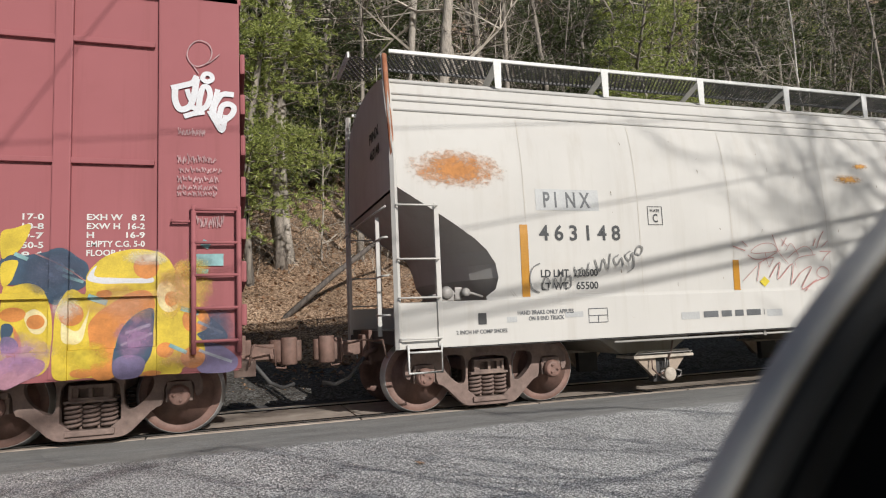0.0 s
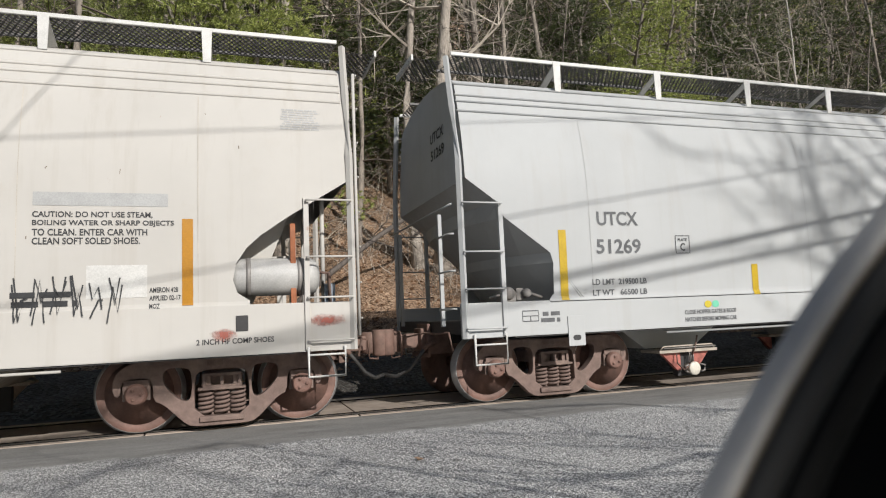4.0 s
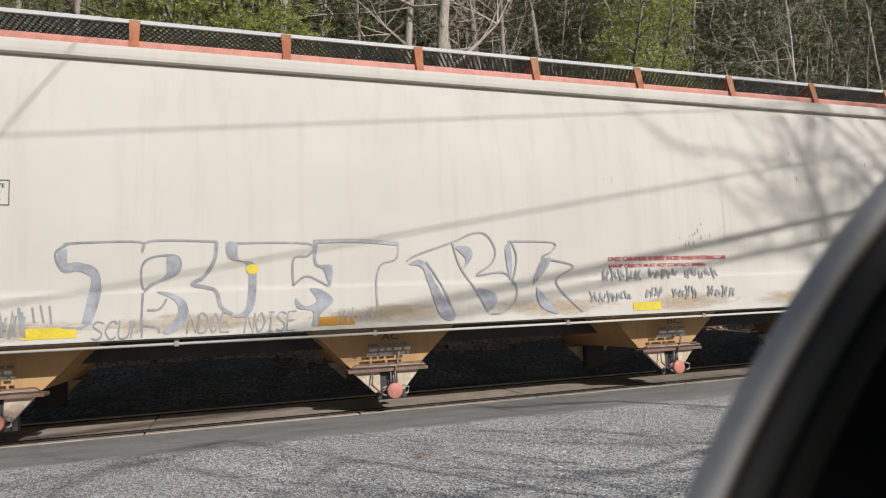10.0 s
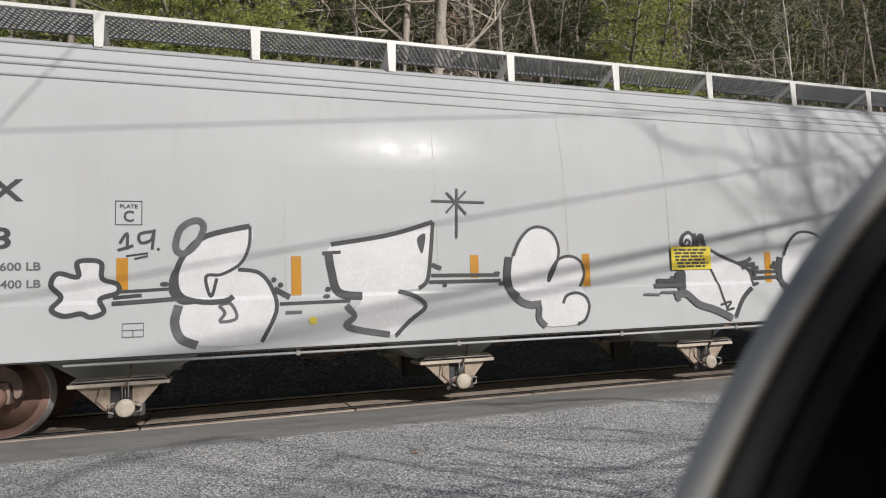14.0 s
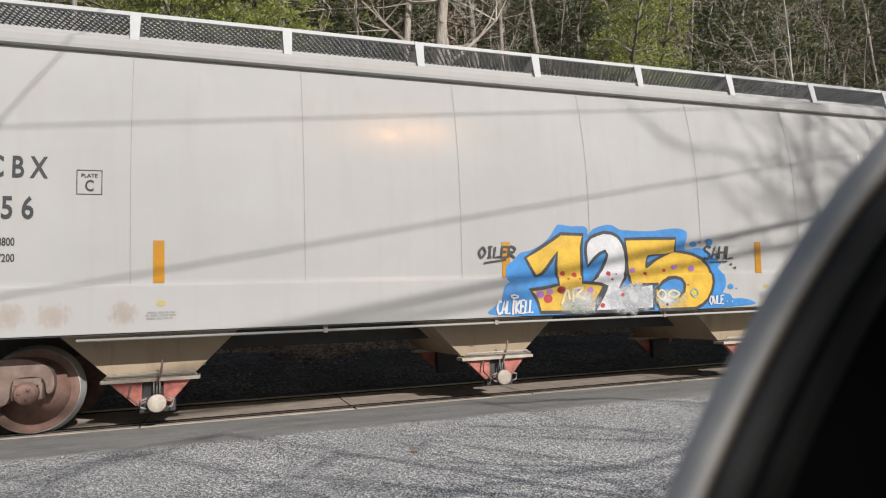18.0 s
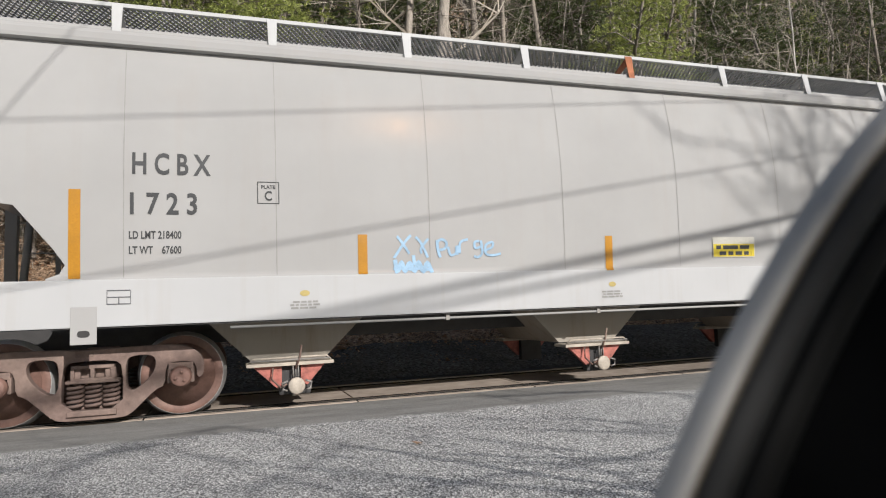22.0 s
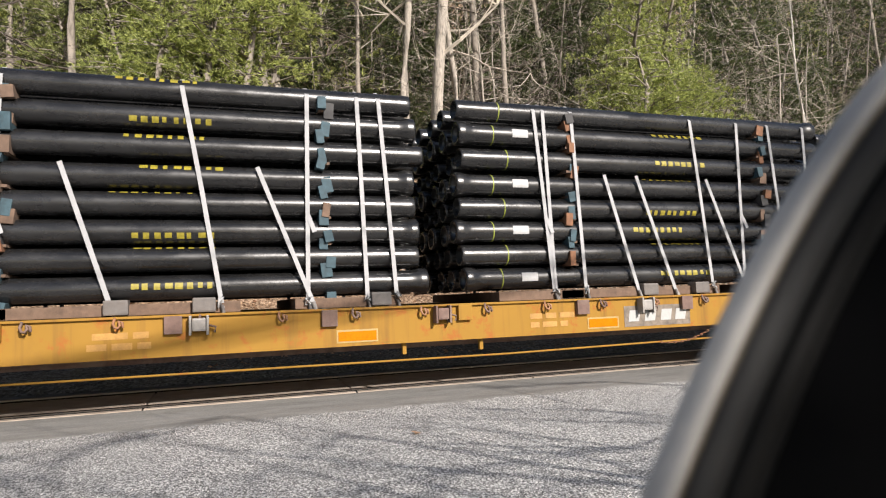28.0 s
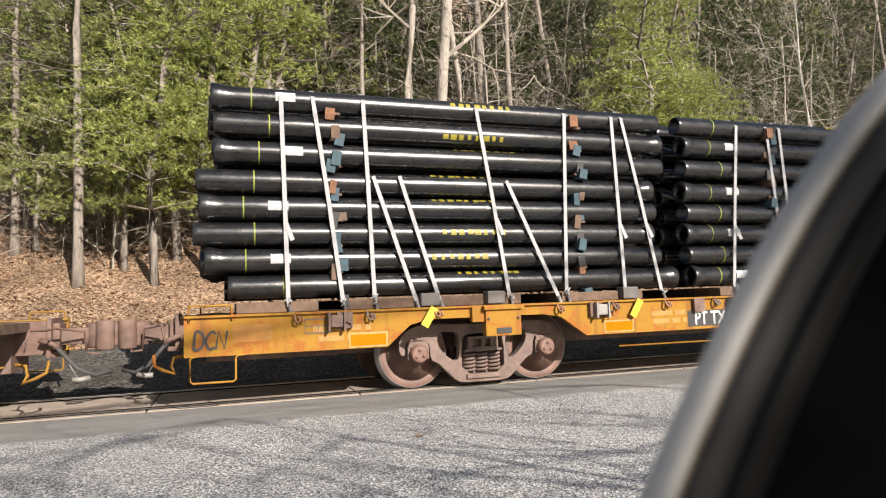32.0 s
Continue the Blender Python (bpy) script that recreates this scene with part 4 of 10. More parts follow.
def bars(car, st, x0, z1, x1, z0, rows, material, seed=1, lift=.006, name="small_print"):
    """Writing too small to read, as plain bars of its size."""
    rnd = random.Random(seed)
    V, F = [], []
    h = (z1 - z0) / (rows * 1.6 - .6)
    for r in range(rows):
        zt = z1 - r * h * 1.6
        x = x0 + rnd.uniform(0, .12) * (x1 - x0)
        e = x1 - rnd.uniform(0, .15) * (x1 - x0)
        while x < e:
            ln = min(rnd.uniform(1.5, 5) * h, e - x)
            o = len(V)
            V += [(x, zt - h), (x + ln, zt - h), (x + ln, zt), (x, zt)]
            F.append((o, o + 1, o + 2, o + 3))
            x += ln + h * .7
    return decal(name, V, F, material, car, st, lift)


END_TEXTS = []


def cut_lettering():
    """All lettering at once, from the built-in font, fitted to its box."""
    made = {}
    for t in sorted({x[2] for x in TEXTS} | {x[1] for x in END_TEXTS}):
        cu = bpy.data.curves.new("lettering", "FONT")
        cu.body = t
        cu.resolution_u = 3
        cu.offset = .022
        made[t] = new("lettering", cu)
    deps = bpy.context.evaluated_depsgraph_get()
    cut = {}
    for t, ob in made.items():
        me = bpy.data.meshes.new_from_object(ob.evaluated_get(deps))
        cut[t] = ([(v.co.x, v.co.y) for v in me.vertices], [tuple(p.vertices) for p in me.polygons])
        bpy.data.meshes.remove(me)
    for ob in made.values():
        cu = ob.data
        bpy.data.objects.remove(ob)
        bpy.data.curves.remove(cu)
    for car, t, x, y0, z1, y1, z0 in END_TEXTS:
        vs, fs = cut[t]
        ax, bx = min(v[0] for v in vs), max(v[0] for v in vs)
        az, bz = min(v[1] for v in vs), max(v[1] for v in vs)
        put("lettering", mesh_of("lettering", [(x, y0 + (a - ax) / (bx - ax) * (y1 - y0), z0 + (b - az) / (bz - az) * (z1 - z0)) for a, b in vs], fs, M["black"]), car)
    for car, st, t, x0, z1, x1, z0, material, lift in TEXTS:
        vs, fs = cut[t]
        ax, bx = min(v[0] for v in vs), max(v[0] for v in vs)
        az, bz = min(v[1] for v in vs), max(v[1] for v in vs)
        V = [(x0 + (x - ax) / (bx - ax) * (x1 - x0), z0 + (z - az) / (bz - az) * (z1 - z0)) for x, z in vs]
        if z1 - z0 < .15:
            decal("lettering", V, fs, material, car, st, lift)
            continue
        root = list(range(len(V)))

        def top(i):
            while root[i] != i:
                i = root[i]
            return i

        for f in fs:
            for i in f[1:]:
                root[top(i)] = top(f[0])
        letters = {}
        for f in fs:
            letters.setdefault(top(f[0]), []).append(f)
        for group in letters.values():
            ids = sorted({i for f in group for i in f})
            at = {i: k for k, i in enumerate(ids)}
            decal("letter", [V[i] for i in ids], [tuple(at[i] for i in f) for f in group], material, car, st, lift)


def grating(name, x0, x1, y0, y1, z, material, parent, pitch=.066):
    """Expanded-metal walkway: two crossing families of thin strips."""
    V, F = [], []
    for s in (-1, 1):
        x = x0 - (y1 - y0) * .55
        while x < x1 + (y1 - y0) * .55:
            a, b = (x, y0), (x + (y1 - y0) * .55, y1)
            if s < 0:
                a, b = (x, y1), (x + (y1 - y0) * .55, y0)
            t0, t1 = max(0, (x0 - a[0]) / (b[0] - a[0])), min(1, (x1 - a[0]) / (b[0] - a[0]))
            if t1 > t0:
                p = (a[0] + (b[0] - a[0]) * t0, a[1] + (b[1] - a[1]) * t0)
                q_ = (a[0] + (b[0] - a[0]) * t1, a[1] + (b[1] - a[1]) * t1)
                o = len(V)
                h = .0125
                V += [(p[0] - h, p[1], z), (p[0] + h, p[1], z), (q_[0] + h, q_[1], z), (q_[0] - h, q_[1], z), (p[0] + h, p[1], z + .010), (q_[0] + h, q_[1], z + .010)]
                F += [(o, o + 1, o + 2, o + 3), (o + 1, o + 4, o + 5, o + 2)]
            x += pitch
    return tagged(put(name, mesh_of(name, V, F, material), parent, "expanded-metal running board grating"), kind="stuff")


# ---------- covered hopper ----------
def hopper(label, X0, L, st):
    car = new("covered_hopper")
    car.location = (X0 - RUN[0], 0, 0)
    tagged(car, label, "hopper car", "covered hopper cars")
    CARS.append((car, X0))
    pm = M[st["paint"]]
    st["long"] = L
    mesh = M[st.get("mesh", "mesh_dark")]
    post = st["post"]
    zs0, zs1 = st["sill"]
    out = st["outline"]            # (z, x) of the sheet's end, top to bottom

    def xe(z):
        if z >= out[0][0]:
            return out[0][1]
        for (za, xa), (zb, xb) in zip(out, out[1:]):
            if z >= zb:
                return xa + (xb - xa) * (za - z) / (za - zb)
        return out[-1][1]

    sheet = [p for p in st["profile"] if p[0] >= zs1]
    roof = st["roof"]
    zz = sorted({round(z, 3) for z, _ in sheet} | {round(z, 3) for z, _ in out if z > zs1})
    zz = [round(zs1 - .02, 3)] + [z for z in zz if z > zs1 - .01]
    levels = [(z, wide(st, z)) for z in zz] + roof
    n = 24
    for s, nm in ((-1, "side_sheet"), (1, "side_sheet")):
        V, F = [], []
        for z, w in levels:
            a = xe(z)
            for i in range(n + 1):
                V.append((a + (L - 2 * a) * i / n, s * w, z))
        for j in range(len(levels) - 1):
            for i in range(n):
                o = j * (n + 1) + i
                q_ = (o, o + 1, o + n + 2, o + n + 1)
                F.append(q_ if s < 0 else q_[::-1])
        put(nm, mesh_of(nm, V, F, pm, True), car)
    # upright end walls and the slope sheets below them
    top_x, zc = out[0][1], out[0][0]
    for e in (0, 1):
        V, F = [], []
        rows = [(z, w, top_x) for z, w in levels if z >= zc] or [(4.0, 1.4, top_x)]
        rows = [(zc, wide(st, zc), top_x)] + rows
        for z, w, x in rows:
            x = x + .004
            V += [(L - x if e else x, -w * .998, z), (L - x if e else x, w * .998, z)]
        for j in range(len(rows) - 1):
            F.append((2 * j, 2 * j + 1, 2 * j + 3, 2 * j + 2))
        put("end_wall", mesh_of("end_wall", V, F, pm), car)
        # the slope follows the cut of the sides, then runs on inwards
        far = max(range(len(out)), key=lambda k: out[k][1])
        run_ = [(z, x + .012) for z, x in out[:far + 1]]
        run_.append((zs1 - .30, run_[-1][1] + (run_[-1][0] - zs1 + .30) * .8))
        V, F, ny = [], [], 9
        belly = .55 if st["kind"] == "curve" else 0.0
        for z, x in run_:
            for dx, dz in ((0, 0), (.02, .02)):
                for k in range(ny):
                    y = -1 + 2 * k / (ny - 1)
                    xx = max(x + (.35 if e and belly else -belly * (1 - y * y) * min(1, max(0, (out[0][0] - z) / .9))), .10)
                    V.append((L - xx - dx if e else xx + dx, y * wide(st, max(z, zs1)) * .996, z + dz))
        for r in range(len(run_) - 1):
            for k in range(ny - 1):
                a, b = 2 * ny * r + k, 2 * ny * (r + 1) + k
                F += [(a, a + 1, b + 1, b), (a + ny, b + ny, b + ny + 1, a + ny + 1)]
        put("slope_sheet", mesh_of("slope_sheet", V, F, pm), car, "underside of the sloping hopper end")
        for y in (.75,) if st["kind"] == "chord" else ():
            x = .42
            rod("end_brace", [(L - x if e else x, y, zs1 - .1), (L - x - .1 if e else x + .1, y, zc - .35)], .05, pm, car)
        bm = bmesh.new()
        xa, xb = (L - .42, L - .02) if e else (.02, .42)
        add_box(bm, xa, xb, -1.5, 1.5, zs0 + .05, zs0 + .22, .01)
        part("end_platform", bm, M[st.get("under", "dark")], car)
        coupler(car, L if e else 0, 1 if e else -1)
        # end ladder
        xx = L + .06 if e else -.06
        for y in (-1.48, -1.08) if e else ():
            rod("end_stile", [(xx, y, zs0 + .15), (xx, y, 4.15)], .02, pm, car)
        for k in range(8 if e else 0):
            rod("end_rung", [(xx + (.03 if e else -.03), -1.50, zs0 + .35 + .42 * k), (xx + (.03 if e else -.03), -1.06, zs0 + .35 + .42 * k)], .013, pm, car)
        xa, xb = (L + .0, L + .42) if e else (-.42, 0)
        grating("crosswalk", xa, xb, -1.25, -.45, 4.52, mesh, car)
        box("crosswalk_edge", xb - .03 if e else xa, xb if e else xa + .03, -1.25, -.45, 4.50, 4.58, M[st["board"]], car)
    # side sills with a turned bottom flange
    for s in (-1, 1):
        w = wide(st, zs0 + .05)
        y0, y1 = sorted((s * w, s * (w - .08)))
        box("side_sill", 0, L, y0, y1, zs0, zs1 + .004, M[st.get("sillmat", st["paint"])], car, bevel=.012)
        y0, y1 = sorted((s * (w - .02), s * (w - .22)))
        box("sill_flange", .7, L - .7, y0, y1, zs0 - .015, zs0, M["dark"], car, bevel=0)
    # corner posts
    for e in (0, 1):
        for s in (-1, 1):
            xa, xb = (L - post, L) if e else (0, post)
            w = wide(st, 2.5)
            if st["kind"] == "chord":
                bm = bmesh.new()
                y0, y1 = sorted((s * (w + .012), s * (w - .10)))
                add_box(bm, xa, xb, y0, y1, zs0 - .02, 4.27, .012)
                part("corner_post", bm, M[st.get("postpaint", st["paint"])], car)
            else:
                V, F = [], []
                xm = L - .035 if e else .035
                tube(V, F, [(xm, s * (w - .0), zs0), (xm, s * (w - .0), 3.1), (xm, s * (wide(st, 3.8) + .02), 3.82), (xm, s * 1.36, 4.28), (xm, s * 1.31, 4.56)], .042, 4)
                put("corner_post", mesh_of("corner_post", V, F, M[st.get("postpaint", st["paint"])]), car)
            # side ladder and the step hung below the sill
            xs = L - st["stile"] if e else st["stile"]
            yo = s * (w + .03)
            bm = bmesh.new()
            y0, y1 = sorted((yo, s * (w - .03)))
            add_box(bm, xs - .03, xs + .03, y0, y1, zs0 + .02, 2.58, .006)
            lad = part("ladder", bm, pm, car)
            xp = L - .04 if e else .04
            for z in (zs0 + .12, zs0 + .60, zs0 + 1.06, 2.55):
                rod("rung", [(xp, yo, z), (xp, yo + s * .05, z), (xs, yo + s * .05, z), (xs, yo, z)], .012, pm, lad)
            rod("step", [(xp + (-.1 if e else .1), yo, zs0 + .05), (xp + (-.1 if e else .1), yo, .56), (xs, yo, .56), (xs, yo, zs0 + .05)], .016, M["white"], lad)
            rod("rung", [(xp + (-.1 if e else .1), yo, .80), (xs, yo, .80)], .013, M["white"], lad)
    # roof edge, ribs, walkways
    eave = st["eave"]
    if st["kind"] == "chord":
        for s in (-1, 1):
            bm = bmesh.new()
            y0, y1 = sorted((s * 1.37, s * 1.52))
            add_box(bm, post, L - post, y0, y1, 4.085, 4.24, .045)
            part("top_chord", bm, pm, car)
    else:
        for z in (3.79, 3.93, 4.02, 4.19):
            y = wide(st, z)
            for s in (-1, 1):
                V, F = [], []
                tube(V, F, [(.1, s * y, z), (L - .1, s * y, z)], .016, 6)
                put("roof_rib", mesh_of("roof_rib", V, F, pm, True), car)
    for s in (-1, 1):
        y0, y1 = sorted((s * 1.33, s * .72))
        grating("running_board", .12, L - .12, y0, y1, 4.585, mesh, car)
        y0, y1 = sorted((s * 1.345, s * 1.315))
        box("board_edge", .1, L - .1, y0, y1, 4.580, 4.626, M[st["edge"]], car, bevel=.006)
        y0, y1 = sorted((s * .73, s * .70))
        box("board_edge", .1, L - .1, y0, y1, 4.585, 4.62, M["mesh_grimy"], car, bevel=.006)
        if st["kind"] == "chord":
            red = st["board"] == "red_rust"
            y0, y1 = sorted((s * 1.37, s * 1.24))
            box("roof_edge", .2, L - .2, y0, y1, eave - .04, eave + (.135 if red else .10), M["pinkcap"] if red else pm, car, "roof edge stained red" if red else "", bevel=.04)
        k = 0
        x = st["first_bracket"]
        while x < L - .05:
            # one bent strap: a leg down to the eave and an arm in under the grating to the roof
            yb = 1.425 if st["kind"] == "chord" else 1.352
            V, F = [], []
            for (ya, za), (yc, zc_), w0, w1, th in (((1.352, 4.615), (yb, eave - .01), .058, .044, (.012, 0)), ((1.34, 4.572), (.82, 4.37), .05, .05, (0, .012))):
                o = len(V)
                for yy, zz, w in ((ya, za, w0), (yc, zc_, w1)):
                    V += [(x - w, s * yy, zz), (x + w, s * yy, zz), (x + w, s * (yy - th[0]), zz - th[1]), (x - w, s * (yy - th[0]), zz - th[1])]
                F += [(o + i, o + (i + 1) % 4, o + 4 + (i + 1) % 4, o + 4 + i) for i in range(4)] + [(o + 3, o + 2, o + 1, o), (o + 4, o + 5, o + 6, o + 7)]
            put("bracket", mesh_of("bracket", V, F, M["red_rust" if k in st.get("rusted", ()) else st["board"]]), car)
            x += 1.66
            k += 1
    for i in range(int(L / 1.66) - 1):
        box("hatch", 1.6 + i * 1.66, 2.9 + i * 1.66, -.32, .32, roof[-1][0] - .02, roof[-1][0] + .10, pm, car, bevel=.03)
    # weld seams
    for x in st["seams"]:
        V, F = ribbon([(x, zs1 + .02), (x, st["profile"][-1][0] - (.05 if st["kind"] == "chord" else .45))], .008)
        decal("weld_seam", V, F, M[st["seam"]], car, st, .004)
    # discharge bays
    inset = st.get("inset", .50 if st["kind"] == "curve" else .20)
    gates = st["gate"] if isinstance(st["gate"], tuple) else (st["gate"],) * len(st["bays"])
    for c, gate in zip(st["bays"], gates):
        zt, zb = zs0 + .10, .56
        V = []
        for z, hx, hy in ((zt, 1.03, 1.30 - inset), (zb, .44, 1.16 - inset * .75)):
            V += [(c - hx, -hy, z), (c + hx, -hy, z), (c + hx, hy, z), (c - hx, hy, z)]
        bay = put("discharge_bay", mesh_of("discharge_bay", V, [(4, 5, 1, 0), (5, 6, 2, 1), (6, 7, 3, 2), (7, 4, 0, 3)], M[st.get("bay", "baygrey")]), car)
        for s in (-1, 1):
            y0, y1 = sorted((s * 1.2, s * (1.13 - inset * .75)))
            fl = M[st.get("flange", "capdust")]
            box("gate_flange", c - .50, c + .50, y0, y1, .505, .545, fl, bay, bevel=.006)
            rod("gate_rail", [(c - .47, s * 1.17, .55), (c - .42, s * 1.19, .60), (c + .42, s * 1.19, .60), (c + .47, s * 1.17, .55)], .012, fl, bay)
            rod("gate_rail", [(c - .45, s * 1.23, .575), (c + .45, s * 1.23, .575)], .009, M["galv"], bay)
            plate("gate_body", [[(c - .42, .50), (c - .10, .50), (c - .10, .25), (c - .16, .25)]], s * 1.13, s * 1.07, M[gate], bay)
            plate("gate_body", [[(c + .12, .50), (c + .40, .50), (c + .20, .27), (c + .12, .27)]], s * 1.13, s * 1.07, M[gate], bay)
            box("gate_housing", c - .13, c + .24, min(s * 0.97, s * 1.09), max(s * 0.97, s * 1.09), .16, .50, M["dark"], bay, bevel=.02)
            V, F = [], []
            lathe(V, F, [(s * 1.03, .080), (s * 1.19, .082), (s * 1.2, .097), (s * 1.23, .097), (s * 1.24, .085), (s * 1.25, .03), (s * 1.25, .001)], 20, centre=(c + .06, 0, .27))
            if c not in st.get("uncapped", ()):
                put("valve_cap", mesh_of("valve_cap", V, F, M[st["capmat"]], True), bay)
            for k in (-.035, -.005, .025):
                rod("lift_rod", [(c + .06 + k, s * 1.18, .37), (c + .06 + k, s * 1.18, .51)], .008, M["galv"], bay)
            rod("gate_lever", [(c + .05, s * 1.21, .47), (c + .10, s * 1.23, .60), (c + .12, s * 1.25, .74)], .013, M["rust"], bay)
            for k in (-1, 1):
                rod("cap_lug", [(c + .06 + k * .10, s * 1.22, .33), (c + .06 + k * .17, s * 1.24, .31), (c + .06 + k * .16, s * 1.24, .24), (c + .06 + k * .11, s * 1.22, .22)], .013, M["galv"], bay)
            rod("gate_chain", [(c - .20, s * 1.18, .49), (c - .22, s * 1.21, .36), (c - .12, s * 1.22, .26), (c - .05, s * 1.22, .30)], .012, M["rust"], bay)
    box("centre_sill", .3, L - .3, -.32, .32, .78, 1.06, M["dark"], car, bevel=.01)
    rod("brake_pipe", [(3, -1.52, zs0 - .062), (L * .5, -1.52, zs0 - .070), (L - 3, -1.52, zs0 - .062)], .017, pm, car)
    for k in range(1, 6):
        xx = 3 + (L - 6) * k / 6 + .2 * (k % 2)
        box("pipe_clamp", xx - .025, xx + .025, -1.545, -1.48, zs0 - .092, zs0 - .01, M["galv"], car, bevel=.008)
    # added black sheet in place of the bottom slopes, for the dark under the car
    box("under_sheet", 2.2, L - 2.2, -1.1, 1.1, zs0 + .02, zs0 + .06, M["dark"], car, bevel=0)
    for x in st["trucks"]:
        truck(car, x)
    return car


CHORD = [(.98, 1.60), (1.525, 1.60), (1.56, 1.575), (1.9, 1.595), (2.3, 1.607), (2.7, 1.613), (3.0, 1.603), (3.25, 1.582), (3.5, 1.553), (3.75, 1.515), (3.95, 1.475), (4.10, 1.43)]
CROOF = [(4.22, 1.40), (4.30, 1.25), (4.40, .85), (4.46, .4), (4.48, 0)]
CURVE = [(.80, 1.61), (1.375, 1.61), (1.42, 1.59), (1.8, 1.603), (2.2, 1.61), (2.6, 1.608), (2.9, 1.595), (3.15, 1.572), (3.4, 1.538), (3.62, 1.495), (3.80, 1.45), (4.0, 1.395), (4.20, 1.33)]
VROOF = [(4.28, 1.22), (4.38, .85), (4.44, .4), (4.46, 0)]
COUT = [(2.93, .15), (2.59, .65), (2.33, .72), (2.30, .95), (1.86, 1.30), (1.69, 1.41), (1.60, 1.36), (1.555, 1.24)]


def lowered(profile, dz):
    return [(z + dz if z < 1.6 else z, w) for z, w in profile]


STY = {
    "pinx": dict(bay="bayash", mesh="mesh_grimy", kind="curve", paint="pinx", profile=CURVE, roof=VROOF, sill=(.84, 1.385), outline=[(2.80, .05), (2.53, .48), (2.36, .75), (2.15, 1.05), (2.01, 1.20), (1.84, 1.31), (1.66, 1.345), (1.52, 1.30), (1.43, 1.17)],
                 post=.07, stile=.55, edge="white", board="white", eave=4.22, first_bracket=1.59, rusted=(5,), seams=(1.75, 3.45, 5.0, 6.8, 8.51, 9.63, 11.25, 12.93, 14.6, 16.4, 18.1), seam="rustyseam",
                 bays=(4.0, 7.98, 11.56, 15.45), gate="gatetan", capmat="capdust", trucks=(1.37, 18.33), postpaint="pinx"),
    "utcx": dict(uncapped=(11.7, 15.85), mesh="mesh_grimy", kind="curve", paint="utcx", profile=lowered(CURVE, -.06), roof=VROOF, sill=(.88, 1.31), outline=[(2.88, .12), (2.58, .53), (2.38, .62), (1.93, 1.24), (1.80, 1.28), (1.40, 1.27), (1.33, 1.2)],
                 post=.07, stile=.56, edge="white", board="white", eave=4.20, first_bracket=1.65, seams=(1.85, 5.6, 9.2, 12.35, 15.6, 17.3), seam="patch", bays=(3.6, 7.55, 11.7, 15.85), gate=("dullred", "dullred", "gatewhite", "gatewhite"), bay="utcx", capmat="cap",
                 trucks=(1.50, 18.03)),
    "cefx": dict(mesh="mesh_grimy", kind="chord", paint="cefx", profile=CHORD, roof=CROOF, sill=(1.05, 1.53), outline=COUT, post=.155, stile=.69, edge="utcx", board="red_rust", eave=4.24, first_bracket=.13,
                 seams=(), seam="cefx", bays=(3.75, 7.93, 12.10, 16.3), bay="tan", gate="gatecream", capmat="pinkcap", trucks=(1.58, 18.44), flange="couplerrust"),
    "pspx": dict(kind="curve", paint="pspx", profile=CURVE, roof=VROOF, sill=(.83, 1.385), outline=[(3.22, .06), (2.89, .52), (2.73, .69), (2.48, .98), (2.31, 1.16), (2.15, 1.29), (2.0, 1.36), (1.60, 1.37), (1.50, 1.33), (1.43, 1.2)],
                 post=.07, stile=.56, edge="white", board="white", eave=4.22, first_bracket=1.60, seams=(1.75, 3.4, 5.2, 7.0, 8.8, 10.4, 12.1, 13.7, 15.2, 17.0), seam="patch", bays=(3.47, 7.35, 11.22, 15.08),
                 gate="gatetan", capmat="capdust", bay="pspx", trucks=(1.40, 17.33), slope=.9),
    "hcbx": dict(kind="chord", paint="hcbx", profile=CHORD, roof=CROOF, sill=(1.05, 1.53), outline=COUT, post=.15, stile=.65, edge="cap2", board="cap2", eave=4.24, first_bracket=.18,
                 seams=(1.95, 3.5, 5.3, 7.2, 9.02, 10.82, 12.62, 14.44, 16.2, 18.0), seam="seam", bays=(3.67, 7.80, 11.95, 16.03), gate="dullred", capmat="capdust", trucks=(1.58, 18.30)),
    "hcby": dict(inset=.34, sillmat="sillgrey", bay="bayash", kind="chord", paint="hcby", profile=CHORD, roof=CROOF, sill=(1.05, 1.53), outline=COUT, post=.15, stile=.65, edge="cap2", board="cap2", eave=4.24, first_bracket=.18, rusted=(5,),
                 seams=(1.95, 3.5, 5.3, 7.14, 8.95, 10.75, 12.59, 14.4, 16.2, 17.9), seam="seam", bays=(3.67, 7.80, 11.90, 16.0), gate="dullred", capmat="capdust", trucks=(1.58, 18.25)),
}
M["bluedark"] = plain("dark_blue_spray", (0.03, 0.06, 0.10), 0.5, var=0.2, bump=0.0)
M["pinkline"] = plain("faded_red_spray", (0.45, 0.20, 0.18), 0.6, var=0.3, bump=0.0)
M["faintrust"] = plain("faint_rust_stain", (0.56, 0.42, 0.26), 0.7, var=0.2, scale=9, bump=0.0)
M["silverline"] = plain("silver_grey_spray", (0.30, 0.30, 0.31), 0.4, 0.2, var=0.3, bump=0.0)
M["whitebuff"] = plain("dull_white_spray", (0.55, 0.55, 0.56), 0.45, var=0.15, bump=0.0)
M["whitespray"] = plain("white_spray", (0.55, 0.545, 0.555), 0.45, var=0.08, bump=0.0)
M["notice"] = plain("faded_notice", (0.52, 0.50, 0.44), 0.5, var=0.1, bump=0.0)
M["tagblue"] = plain("soft_blue_spray", (0.30, 0.46, 0.62), 0.5, var=0.25, bump=0.0)
M["ghostblue"] = plain("washed_blue_spray", (0.36, 0.42, 0.46), 0.5, var=0.3, bump=0.0)
